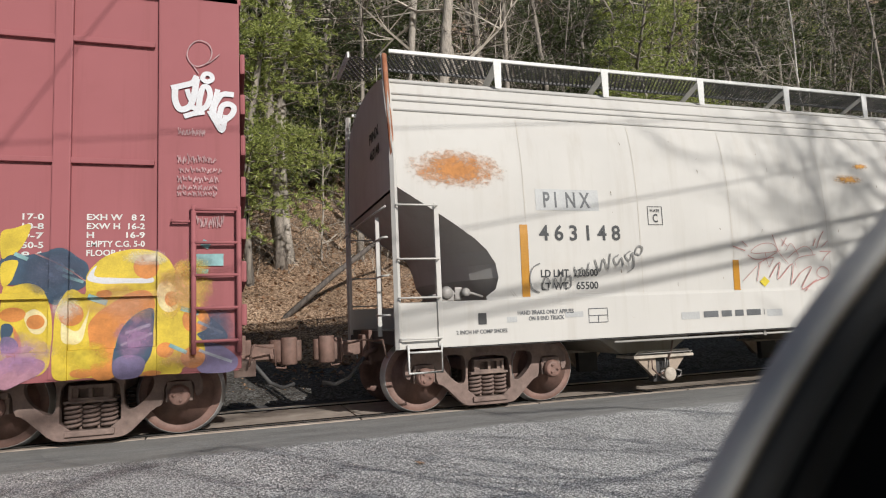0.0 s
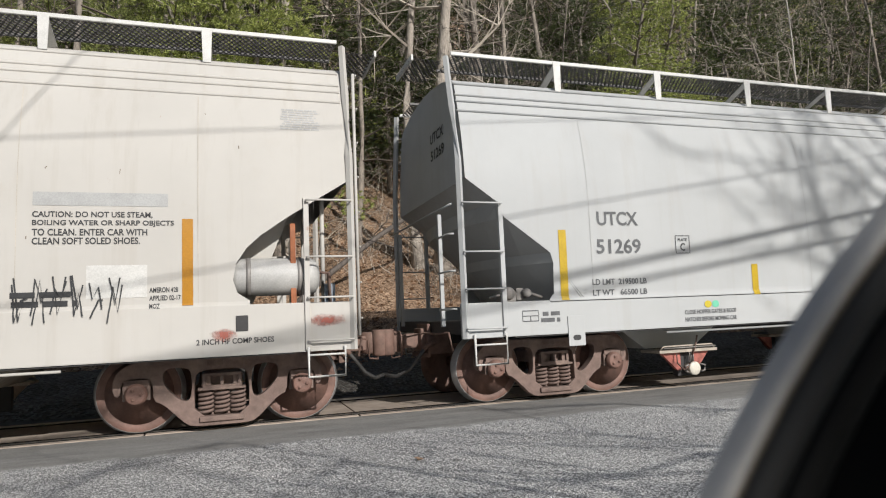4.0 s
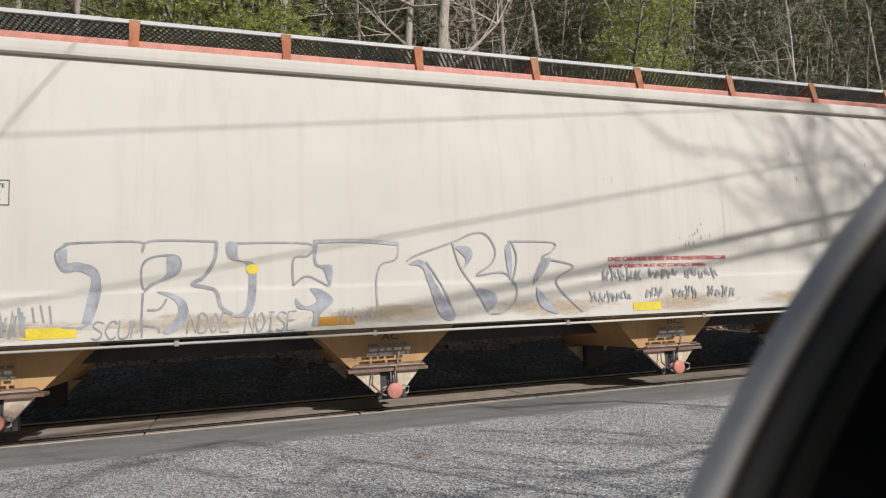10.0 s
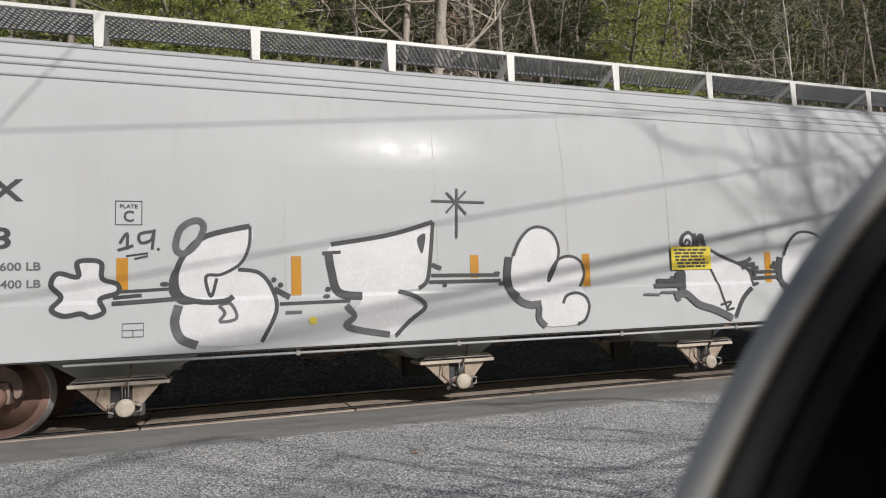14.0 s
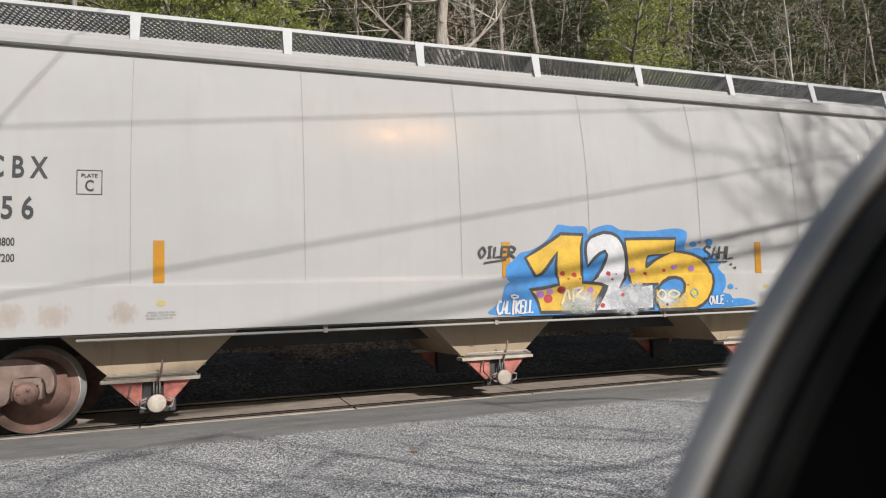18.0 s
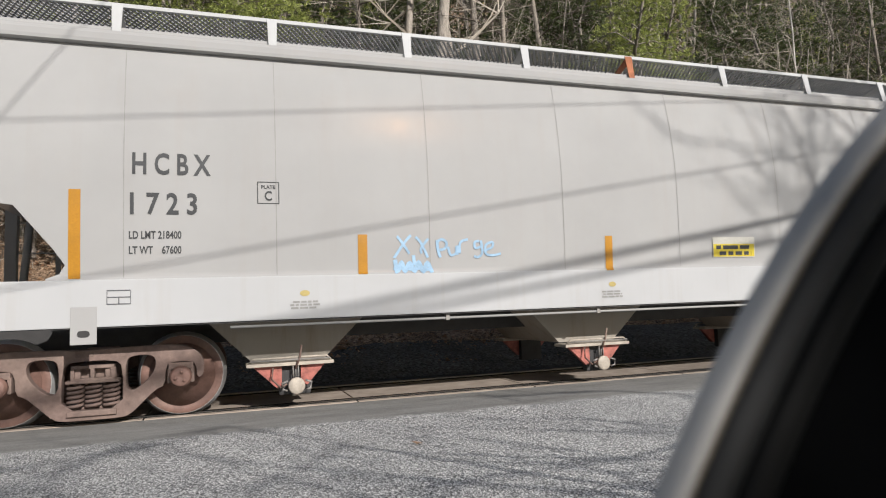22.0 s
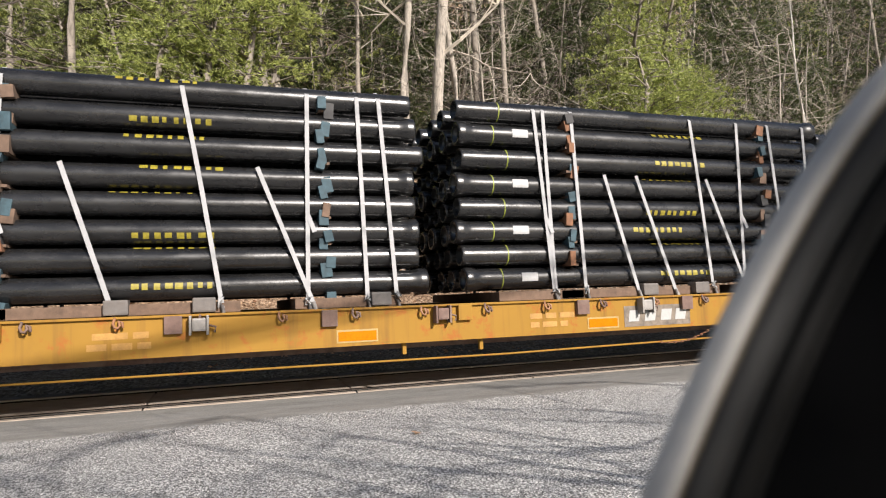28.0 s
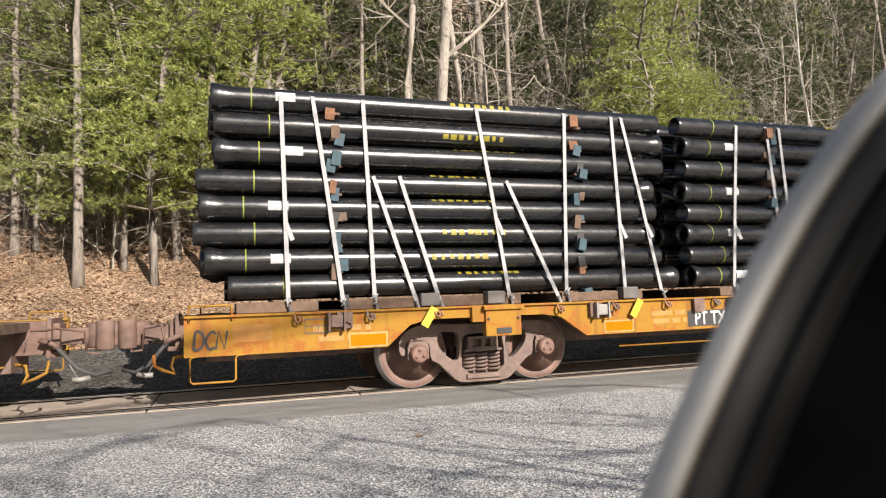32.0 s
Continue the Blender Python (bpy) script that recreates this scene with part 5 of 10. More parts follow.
M["bluepatch"] = plain("blue_grey_patch", (0.25, 0.29, 0.34), 0.4, var=0.3, scale=5, bump=0.0)
M["ochre"] = plain("ochre_reflector", (0.50, 0.335, 0.015), 0.35, var=0.12, bump=0.02)
M["rustyseam"] = plain("rusty_weld_seam", (0.50, 0.455, 0.39), 0.7, var=0.3, scale=2.0, bump=0.0)
M["crack"] = plain("flaking_paint_crack", (0.17, 0.13, 0.09), 0.8, var=0.3, bump=0.0)
M["seam"] = plain("weld_seam_shadow", (0.28, 0.272, 0.258), 0.6, var=0.2, bump=0.0)
M["dullred"] = plain("dusty_red_gate", (0.42, 0.13, 0.10), 0.6, var=0.5, scale=9, bump=0.1)
M["greyspray"] = plain("thin_black_spray", (0.085, 0.085, 0.09), 0.6, var=0.4, bump=0.0)
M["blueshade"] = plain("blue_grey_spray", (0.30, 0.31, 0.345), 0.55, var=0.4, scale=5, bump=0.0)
M["buffed"] = plain("thin_silver_spray", (0.60, 0.53, 0.33), 0.45, var=0.3, scale=7, bump=0.0)
M["tealspray"] = plain("thin_teal_spray", (0.20, 0.36, 0.36), 0.55, var=0.4, scale=7, bump=0.0)
M["chalk"] = plain("chalk_scratch", (0.42, 0.27, 0.27), 0.8, var=0.4, scale=9, bump=0.0)
M["tankgrey"] = plain("chalky_tank_paint", (0.46, 0.45, 0.43), 0.55, var=0.15, bump=0.05)
M["gatewhite"] = plain("scuffed_white_and_red_gate", (0.50, 0.40, 0.38), 0.6, var=0.6, scale=16, bump=0.1)
M["gatetan"] = rusty("dusty_tan_gate", (0.30, 0.235, 0.18), 0.8)
M["capdust"] = plain("dusty_cap", (0.46, 0.40, 0.33), 0.7, var=0.3, scale=8, bump=0.1)
M["gatecream"] = rusty("dusty_cream_gate", (0.42, 0.34, 0.26), 0.8)
STY["bayflat"] = dict(profile=[(.5, 1.152), (.56, 1.165), (1.15, 1.305), (1.3, 1.305)])


def stain(name, c, cover, scale=7.0, stretch=(1, 1, 1)):
    """Soft-edged stain: dense in the middle, broken and thin towards its rim."""
    m, n, l, b = node_mat(name)
    tc = n.new("ShaderNodeTexCoord")
    sp = n.new("ShaderNodeSeparateXYZ")
    cb = n.new("ShaderNodeCombineXYZ")
    l.new(tc.outputs["Generated"], sp.inputs[0])
    for i in (0, 2):
        k = n.new("ShaderNodeMath")
        k.operation = "MULTIPLY_ADD"
        l.new(sp.outputs[i], k.inputs[0])
        k.inputs[1].default_value, k.inputs[2].default_value = 2.0, -1.0
        l.new(k.outputs[0], cb.inputs[i])
    g = n.new("ShaderNodeTexGradient")
    g.gradient_type = "SPHERICAL"
    l.new(cb.outputs[0], g.inputs[0])
    add = n.new("ShaderNodeMath")
    add.operation = "MULTIPLY_ADD"
    l.new(g.outputs[1], add.inputs[0])
    add.inputs[1].default_value = 0.55
    l.new(noise_node(n, l, scale, 8, 0.72, stretch), add.inputs[2])
    fac = ramp(n, l, add.outputs[0], [(0.58, (0, 0, 0)), (0.72, (cover * 0.45,) * 3), (0.95, (cover,) * 3)])
    fade = mix(n, l, 1.0, fac, ramp(n, l, g.outputs[1], [(0.0, (0, 0, 0)), (0.25, (1, 1, 1))]), "MULTIPLY")
    l.new(ramp(n, l, noise_node(n, l, 14, 5), [(0.3, shade(c, 0.7)), (0.7, shade(c, 1.15))]), b.inputs["Base Color"])
    b.inputs["Roughness"].default_value = 0.8
    t = n.new("ShaderNodeBsdfTransparent")
    x = n.new("ShaderNodeMixShader")
    l.new(fade, x.inputs[0])
    l.new(t.outputs[0], x.inputs[1])
    l.new(b.outputs[0], x.inputs[2])
    l.new(x.outputs[0], n["Material Output"].inputs[0])
    return m


M["ruststain"] = stain("soft_rust_stain", (0.46, 0.19, 0.05), 0.9, 11.0, (1, 1, 1.6))
M["faintstain"] = stain("faint_rust_stain_wash", (0.50, 0.31, 0.13), 0.38, 11.0, (1, 1, 1.6))
M["redscuff"] = stain("scraped_red_rust", (0.36, 0.10, 0.07), 0.8, 9.0, (1, 1, 1))
M["orangestain"] = stain("orange_rust_spots", (0.62, 0.30, 0.05), 0.8, 14.0, (1, 1, 1.6))
M["silvermist"] = stain("silver_overspray", (0.46, 0.47, 0.48), 0.9, 6.0)
M["tealmist"] = stain("pale_teal_overspray", (0.36, 0.42, 0.36), 0.6, 7.0)
M["runstain"] = stain("rust_run_stain", (0.35, 0.14, 0.05), 0.75, 16.0, (2.5, 1, 0.25))
M["tanstain"] = stain("tan_sill_grime", (0.40, 0.29, 0.17), 0.5, 4.0, (0.5, 1, 2))
M["pinkstain"] = stain("washed_pink_stain", (0.46, 0.32, 0.22), 0.28, 16.0, (2, 1, .7))



# ---------- the six hoppers ----------
PINX = hopper("cream-white covered hopper with rust stains and graffiti, rolling on the track", 22.94, 19.80, STY["pinx"])
UTCX = hopper("pale grey covered hopper with amber side markers, rolling on the track", 44.04, 19.52, STY["utcx"])
CEFX = hopper("cream covered hopper with rust-red walkway brackets and tan bays", 64.77, 20.10, STY["cefx"])
PSPX = hopper("glossy light grey covered hopper with black and white graffiti", 86.07, 18.76, STY["pspx"])
HCBX = hopper("warm grey covered hopper with a yellow and blue graffiti piece", 106.07, 19.95, STY["hcbx"])
HCBY = hopper("clean light grey covered hopper with small blue tags", 127.11, 19.88, STY["hcby"])


CAN = [None, None, .006]
FACES = {"A": ((0, 0, .5, 1, 1, 0), (.2, .35, .8, .35)), "B": ((0, 0, 0, 1, .8, .9, .7, .55, 0, .5), (.7, .55, 1, .3, .7, 0, 0, 0)), "C": ((1, .85, .5, 1, 0, .5, .5, 0, 1, .12),),
         "D": ((0, 0, 0, 1, .7, .9, 1, .5, .7, .05, 0, 0),), "E": ((1, 1, 0, 1, 0, 0, 1, 0), (0, .5, .75, .55)), "H": ((0, 0, 0, 1), (1, 0, 1, 1), (0, .5, 1, .52)), "I": ((.5, 0, .5, 1), (.2, 1, .8, 1), (.2, 0, .8, 0)),
         "K": ((0, 0, 0, 1), (.95, 1, 0, .45, 1, 0)), "L": ((.1, 1, 0, 0, 1, .05),), "M": ((0, 0, .1, 1, .5, .35, .9, 1, 1, 0),), "N": ((0, 0, .05, 1, .95, 0, 1, 1),), "O": ((.5, 1, 0, .5, .45, 0, 1, .5, .5, 1),),
         "P": ((0, -.1, 0, 1, .9, .85, .8, .5, 0, .42),), "R": ((0, 0, 0, 1, .9, .85, .7, .5, 0, .45, 1, -.1),), "S": ((1, .9, .4, 1, .05, .75, .9, .35, .6, 0, 0, .1),), "T": ((0, 1, 1, 1), (.5, 1, .5, 0)),
         "U": ((0, 1, .05, .15, .5, 0, .95, .2, 1, 1),), "W": ((0, 1, .25, 0, .5, .7, .75, 0, 1, 1),), "Y": ((0, 1, .5, .5, 1, 1), (.5, .5, .4, 0))}


def lifted():
    """Each coat of spray lies a little above the one before."""
    CAN[2] += .0002
    return CAN[2]


def line(mk, w, *pts):
    stroke(CAN[0], CAN[1], pts, w, M[mk], lifted())


def loop(mk, w, *pts):
    stroke(CAN[0], CAN[1], pts, w, M[mk], lifted(), True)


def fill(mk, *pts):
    blob(CAN[0], CAN[1], pts, M[mk], lifted())


def spot(mk, x, z, rx, rz):
    blob(CAN[0], CAN[1], [(x + rx * math.cos(.7854 * i), z + rz * math.sin(.7854 * i)) for i in range(8)], M[mk], lifted())


def shape(mk, edge, w, *pts):
    """A filled letter with corners and its outline."""
    blob(CAN[0], CAN[1], pts, M[mk], lifted(), False)
    stroke(CAN[0], CAN[1], pts, w, M[edge], lifted(), True, False)


def several(name, mk, paths, w):
    V, F = [], []
    for p in paths:
        v, f = ribbon(p, w)
        F += [tuple(i + len(V) for i in q_) for q_ in f]
        V += v
    return decal(name, V, F, M[mk], CAN[0], CAN[1], lifted())


def word(mk, w, body, x0, z1, x1, z0):
    """A hand-sprayed word."""
    n, paths = len(body), []
    cell = (x1 - x0) / n
    for i, ch in enumerate(body):
        for s in FACES[ch]:
            p = [(x0 + cell * (i + .08 + .84 * s[k]) + (s[k + 1] - .5) * (z1 - z0) * .12, z0 + (z1 - z0) * s[k + 1]) for k in range(0, len(s), 2)]
            paths.append(smooth_curve(p, False, 4) if ch in "BCDOPRSU" else p)
    return several("tag", mk, paths, w)


def scrawl(mk, w, n, x0, z1, x1, z0, seed):
    """Handwriting that nobody can read: loose bars."""
    r = random.Random(seed)
    cell, paths = (x1 - x0) / n, []
    for i in range(n):
        a = x0 + cell * i
        for k in range(2):
            lo, hi = r.uniform(-.05, .2), r.uniform(.75, 1.05)
            zig = [(.12 + .08 * k, hi if r.random() < .5 else lo)]
            for u in ((.35, .6, .85) if k == 0 else (.55, .82)):
                zig.append((u + r.uniform(-.1, .1), lo + r.uniform(0, .35) if zig[-1][1] > .5 else hi - r.uniform(0, .35)))
            paths.append([(a + cell * u, z0 + (z1 - z0) * v) for u, v in zig])
    return several("scrawl", mk, paths, w)



def bracket_plate(car, st, x, z0, material):
    bm = bmesh.new()
    w = wide(st, 1.2)
    add_box(bm, x - .12, x + .12, -w - .014, -w - .002, z0, z0 + .38, .004)
    p = part("jacking_plate", bm, material, car)
    blob(p, st, [(x + .058 * math.copysign(abs(math.cos(a)) ** .6, math.cos(a)), z0 + .105 + .035 * math.copysign(abs(math.sin(a)) ** .8, math.sin(a))) for a in [6.283 * i / 14 for i in range(14)]], M["dark"], .016, False, "slot")


def plate_c(car, st, x0, z1, x1, z0):
    w = .012
    V, F = ribbon([(x0, z0), (x1, z0), (x1, z1), (x0, z1)], w, True)
    decal("plate_box", V, F, M["black"], car, st, .006)
    lettering(car, st, "PLATE", x0 + .04, z1 - .035, x1 - .04, z1 - .075, M["black"])
    lettering(car, st, "C", x0 + .075, z1 - .10, x1 - .075, z0 + .03, M["black"])


def data_box(car, st, x0, z1, x1, z0):
    V, F = ribbon([(x0, z0), (x1, z0), (x1, z1), (x0, z1)], .012, True)
    decal("box_mark", V, F, M["greylet"], car, st, .006)
    m = (x0 + x1) / 2
    V, F = ribbon([(x0, (z0 + z1) / 2), (x1, (z0 + z1) / 2)], .010)
    decal("box_mark", V, F, M["greylet"], car, st, .006)
    V, F = ribbon([(m, z0), (m, (z0 + z1) / 2)], .010)
    decal("box_mark", V, F, M["greylet"], car, st, .006)


def ambers(car, st, marks, mk="amber"):
    for x, z1, z0 in marks:
        rect("side_marker", car, st, x, z1, x + .11, z0, M[mk], .006)


for car_, st_, mark, num in ((PINX, "pinx", "PINX", "463148"), (UTCX, "utcx", "UTCX", "51269"), (CEFX, "cefx", "CEFX", "54064"), (PSPX, "pspx", "PSPX", "7088"), (HCBX, "hcbx", "H C B X", "1 7 5 6"), (HCBY, "hcby", "H C B X", "1 7 2 3")):
    x = STY[st_]["outline"][0][1] - .004
    END_TEXTS.append((car_, mark, x, -.25, 3.80, -.85, 3.65))
    END_TEXTS.append((car_, num, x, -.25, 3.55, -.85, 3.40))

# cream-white car
c, st = PINX, STY["pinx"]
rect("patch", c, st, 1.91, 2.80, 2.84, 2.52, M["patch"], .004)
lettering(c, st, "P I  N X", 2.02, 2.765, 2.71, 2.555, M["greylet"])
lettering(c, st, "4 6 3 1 4 8", 1.93, 2.33, 3.14, 2.12, M["black"])
lettering(c, st, "LD LMT  220500", 1.93, 1.75, 2.76, 1.65, M["black"])
lettering(c, st, "LT WT   65500", 1.93, 1.585, 2.76, 1.485, M["black"])
plate_c(c, st, 3.60, 2.59, 3.83, 2.34)
ambers(c, st, [(1.66, 2.33, 1.41), (4.97, 1.84, 1.41), (8.40, 1.83, 1.38), (9.49, 1.85, 1.39), (11.17, 1.85, 1.39), (14.55, 1.85, 1.40), (17.94, 2.33, 1.40)])
bars(c, st, 4.36, 1.13, 5.47, 1.045, 1, M["greylet"], 4)
rect("patch", c, st, 4.02, 1.13, 4.32, 1.03, M["patch"], .004)
rect("patch", c, st, 5.50, 1.12, 5.78, 1.02, M["patch"], .004)
lettering(c, st, "2 INCH HF COMP SHOES", .75, 1.03, 1.42, .98, M["greylet"])
lettering(c, st, "HAND BRAKE ONLY APPLIES", 1.57, 1.24, 2.36, 1.185, M["greylet"])
lettering(c, st, "ON B END TRUCK", 1.72, 1.165, 2.22, 1.11, M["greylet"])
rect("patch", c, st, 1.42, 1.17, 1.56, 1.10, M["patch"], .004)
rect("patch", c, st, 2.24, 1.20, 2.50, 1.13, M["patch"], .004)
data_box(c, st, 2.58, 1.23, 2.86, 1.05)
rect("jack_hole", c, st, 1.04, 1.23, 1.15, 1.09, M["dark"], .006)
lettering(c, st, "CAUTION: DO NOT USE STEAM,", 16.54, 2.40, 17.65, 2.33, M["black"])
lettering(c, st, "BOILING WATER OR SHARP OBJECTS", 16.54, 2.31, 17.86, 2.24, M["black"])
lettering(c, st, "TO CLEAN. ENTER CAR WITH", 16.54, 2.22, 17.6, 2.15, M["black"])
lettering(c, st, "CLEAN SOFT SOLED SHOES.", 16.54, 2.13, 17.53, 2.06, M["black"])
rect("patch", c, st, 16.54, 2.60, 17.8, 2.46, M["patch"], .004)
bars(c, st, 18.98, 3.66, 19.45, 3.40, 9, M["patch"], 9)
rect("stencil_panel", c, st, 17.03, 1.84, 17.6, 1.50, M["white"], .004)
bars(c, st, 16.35, 1.58, 16.98, 1.43, 2, M["black"], 14)
for k, (t_, w_) in enumerate((("AMERON 428", .33), ("APPLIED 02-17", .36), ("MOZ", .12))):
    lettering(c, st, t_, 17.62, 1.60 - .085 * k, 17.62 + w_ * .85, 1.545 - .085 * k, M["black"])
lettering(c, st, "EXW  10-9  H  9-10", 14.88, 1.235, 15.40, 1.185, M["faintlet"])
lettering(c, st, "EW    8-0  H  15-1", 14.88, 1.155, 15.38, 1.105, M["faintlet"])
lettering(c, st, "CU FT 6224", 14.89, 1.075, 15.22, 1.025, M["faintlet"])
for x, mk in ((7.5, "redm"), (8.9, "redm"), (11.0, "patch"), (12.6, "patch"), (13.9, "patch"), (15.6, "patch")):
    rect("patch", c, st, x, 1.17, x + .28, 1.08, M[mk], .004)
# throw-up letters in black outline, a pale blue pair, red scrawls
CAN[:] = [c, st, .006]
spot("lemon", 7.81, 1.49, 0.054, 0.059)
loop("black", 0.05, (7.57, 1.88), (7.48, 1.79), (7.43, 1.62), (7.46, 1.49), (7.55, 1.39), (7.69, 1.34), (7.86, 1.40), (7.96, 1.53), (7.97, 1.66), (7.91, 1.76), (7.79, 1.78), (7.72, 1.75), (7.68, 1.81))
line("black", 0.035, (7.72, 1.75), (7.69, 1.66), (7.64, 1.60), (7.75, 1.61))
line("black", 0.04, (7.66, 1.88), (7.70, 1.99), (7.80, 2.04), (7.90, 2.02), (7.95, 1.94), (8.01, 2.02), (8.11, 2.05), (8.21, 2.01), (8.26, 1.87))
line("black", 0.035, (7.95, 1.94), (7.92, 1.82), (7.95, 1.74))
line("black", 0.03, (8.16, 1.94), (8.16, 1.87), (8.26, 1.87))
line("black", 0.04, (8.06, 1.81), (8.21, 1.86), (8.32, 1.85), (8.41, 1.75), (8.43, 1.60), (8.36, 1.48), (8.23, 1.41), (8.13, 1.42), (8.16, 1.53), (8.12, 1.69))
line("black", 0.04, (7.94, 1.45), (7.98, 1.40), (8.07, 1.42), (8.15, 1.47))
line("black", 0.035, (8.06, 1.74), (8.32, 1.75), (8.21, 1.55), (8.16, 1.45))
line("black", 0.035, (8.08, 1.73), (8.16, 1.58), (8.15, 1.46))
line("black", 0.045, (8.29, 1.87), (8.39, 2.02), (8.54, 2.09), (8.70, 2.05), (8.79, 1.92), (8.79, 1.81), (8.74, 1.73), (8.76, 1.62), (8.70, 1.51), (8.57, 1.47), (8.45, 1.52))
line("black", 0.04, (8.52, 1.69), (8.62, 1.75), (8.73, 1.73))
line("black", 0.03, (8.85, 1.88), (8.89, 1.92), (8.94, 1.90), (8.91, 1.84), (8.84, 1.78), (8.93, 1.79))
line("black", 0.03, (8.95, 1.90), (9.01, 1.94), (9.06, 1.92), (9.04, 1.85), (8.97, 1.79), (9.14, 1.80))
spot("black", 9.19, 1.80, 0.019, 0.020)
spot("black", 9.28, 1.81, 0.019, 0.020)
loop("black", 0.03, (9.83, 1.18), (9.74, 1.34), (9.76, 1.54), (9.85, 1.73), (9.95, 1.81), (9.83, 1.68), (9.73, 1.48), (9.74, 1.31))
line("black", 0.04, (10.14, 1.63), (10.04, 1.72), (10.06, 1.80), (9.95, 1.81), (9.83, 1.71), (9.75, 1.51), (9.73, 1.31), (9.83, 1.17), (10.02, 1.10), (10.23, 1.12), (10.37, 1.21), (10.44, 1.38), (10.42, 1.56), (10.34, 1.64), (10.23, 1.62), (10.17, 1.55), (10.12, 1.42), (10.19, 1.44))
line("black", 0.035, (10.05, 1.72), (10.10, 1.87), (10.20, 1.98), (10.32, 2.00), (10.44, 1.92), (10.53, 2.01), (10.64, 2.02), (10.75, 1.97), (10.81, 1.82), (10.91, 1.91), (11.07, 1.96), (11.23, 1.92), (11.32, 1.78), (11.30, 1.61), (11.23, 1.52))
line("black", 0.035, (10.44, 1.92), (10.40, 1.78), (10.41, 1.61))
line("black", 0.03, (10.67, 1.86), (10.67, 1.77), (10.81, 1.79))
line("black", 0.035, (10.58, 1.66), (10.68, 1.73), (10.80, 1.73), (10.91, 1.62), (10.92, 1.42), (10.83, 1.23), (10.69, 1.21), (10.61, 1.26))
line("black", 0.04, (10.41, 1.25), (10.49, 1.18), (10.61, 1.24))
line("black", 0.03, (10.52, 1.59), (10.77, 1.65), (10.66, 1.43), (10.61, 1.26))
line("black", 0.03, (10.58, 1.58), (10.62, 1.40), (10.61, 1.26))
line("black", 0.03, (11.06, 1.64), (11.04, 1.44))
line("black", 0.045, (11.04, 1.53), (11.23, 1.54), (11.26, 1.41), (11.24, 1.26), (11.09, 1.16), (10.95, 1.15), (10.84, 1.25))
fill("paleblue", (11.63, 1.96), (11.49, 1.81), (11.36, 1.60), (11.33, 1.38), (11.40, 1.33), (11.53, 1.45), (11.67, 1.51), (11.81, 1.57), (11.91, 1.73), (11.88, 1.88), (11.77, 1.96))
fill("paleblue", (11.91, 1.71), (11.95, 1.83), (12.04, 1.94), (12.22, 2.01), (12.38, 1.97), (12.47, 1.81), (12.43, 1.65), (12.31, 1.56), (12.14, 1.59), (11.98, 1.57), (11.88, 1.52))
fill("paleblue", (11.40, 1.33), (11.53, 1.45), (11.70, 1.50), (11.87, 1.43), (11.95, 1.27), (11.94, 1.12), (11.84, 0.97), (11.70, 0.92), (11.57, 0.98), (11.47, 1.13))
fill("paleblue", (11.86, 1.46), (11.98, 1.57), (12.16, 1.58), (12.33, 1.50), (12.44, 1.33), (12.46, 1.16), (12.40, 1.00), (12.29, 0.92), (12.04, 0.91), (11.87, 0.93), (11.96, 1.18), (11.94, 1.36))
line("bluedark", 0.05, (11.33, 1.37), (11.35, 1.56), (11.49, 1.81), (11.63, 1.96), (11.77, 1.96), (11.88, 1.88), (11.91, 1.73), (11.81, 1.57), (11.65, 1.51))
line("bluedark", 0.05, (11.91, 1.71), (11.95, 1.83), (12.04, 1.94), (12.22, 2.01), (12.38, 1.97), (12.47, 1.81), (12.43, 1.65), (12.31, 1.56))
loop("bluedark", 0.05, (11.40, 1.33), (11.53, 1.45), (11.70, 1.50), (11.87, 1.43), (11.95, 1.27), (11.94, 1.12), (11.84, 0.97), (11.70, 0.92), (11.57, 0.98), (11.47, 1.13))
line("bluedark", 0.05, (11.86, 1.46), (11.98, 1.57), (12.16, 1.58), (12.33, 1.50), (12.44, 1.33), (12.46, 1.16), (12.40, 1.00), (12.29, 0.91))
line("bluedark", 0.045, (11.86, 0.95), (11.91, 0.91), (11.94, 0.91))
line("bluedark", 0.04, (11.63, 1.90), (11.65, 1.54))
line("bluedark", 0.035, (12.27, 1.42), (12.15, 1.17), (12.07, 1.00))
lettering(c, st, "NOTE: CAR HAS FOUR COMPARTMENTS", 9.28, 1.196, 10.35, 1.114, M["black"])
lettering(c, st, "EQUIPPED WITH", 9.44, 1.120, 9.87, 1.054, M["black"])
lettering(c, st, "PNEUMATIC OUTLETS", 10.17, 1.121, 10.72, 1.046, M["black"])
lettering(c, st, "CAUTION: REMOVE BOTH CAPS BEFORE OPERATING OUTLETS", 9.19, 1.051, 10.77, 0.935, M["black"])
line("pinkline", 0.015, (6.48, 2.03), (6.54, 2.14))
line("pinkline", 0.013, (6.55, 2.00), (6.62, 2.14), (6.71, 2.26))
line("pinkline", 0.010, (6.64, 2.01), (6.78, 2.11))
line("pinkline", 0.010, (6.60, 1.95), (6.82, 1.95))
line("pinkline", 0.010, (6.82, 1.95), (6.71, 1.88), (6.64, 1.80))
loop("pinkline", 0.010, (6.51, 1.62), (6.55, 1.69), (6.64, 1.72), (6.74, 1.67), (6.74, 1.60), (6.67, 1.56), (6.57, 1.56))
line("pinkline", 0.015, (6.24, 1.36), (6.39, 1.46), (6.54, 1.52), (6.68, 1.55))
line("pinkline", 0.013, (4.98, 2.04), (5.20, 1.97))
line("pinkline", 0.013, (5.15, 2.11), (5.25, 2.03))
line("pinkline", 0.011, (5.72, 2.20), (5.80, 1.96))
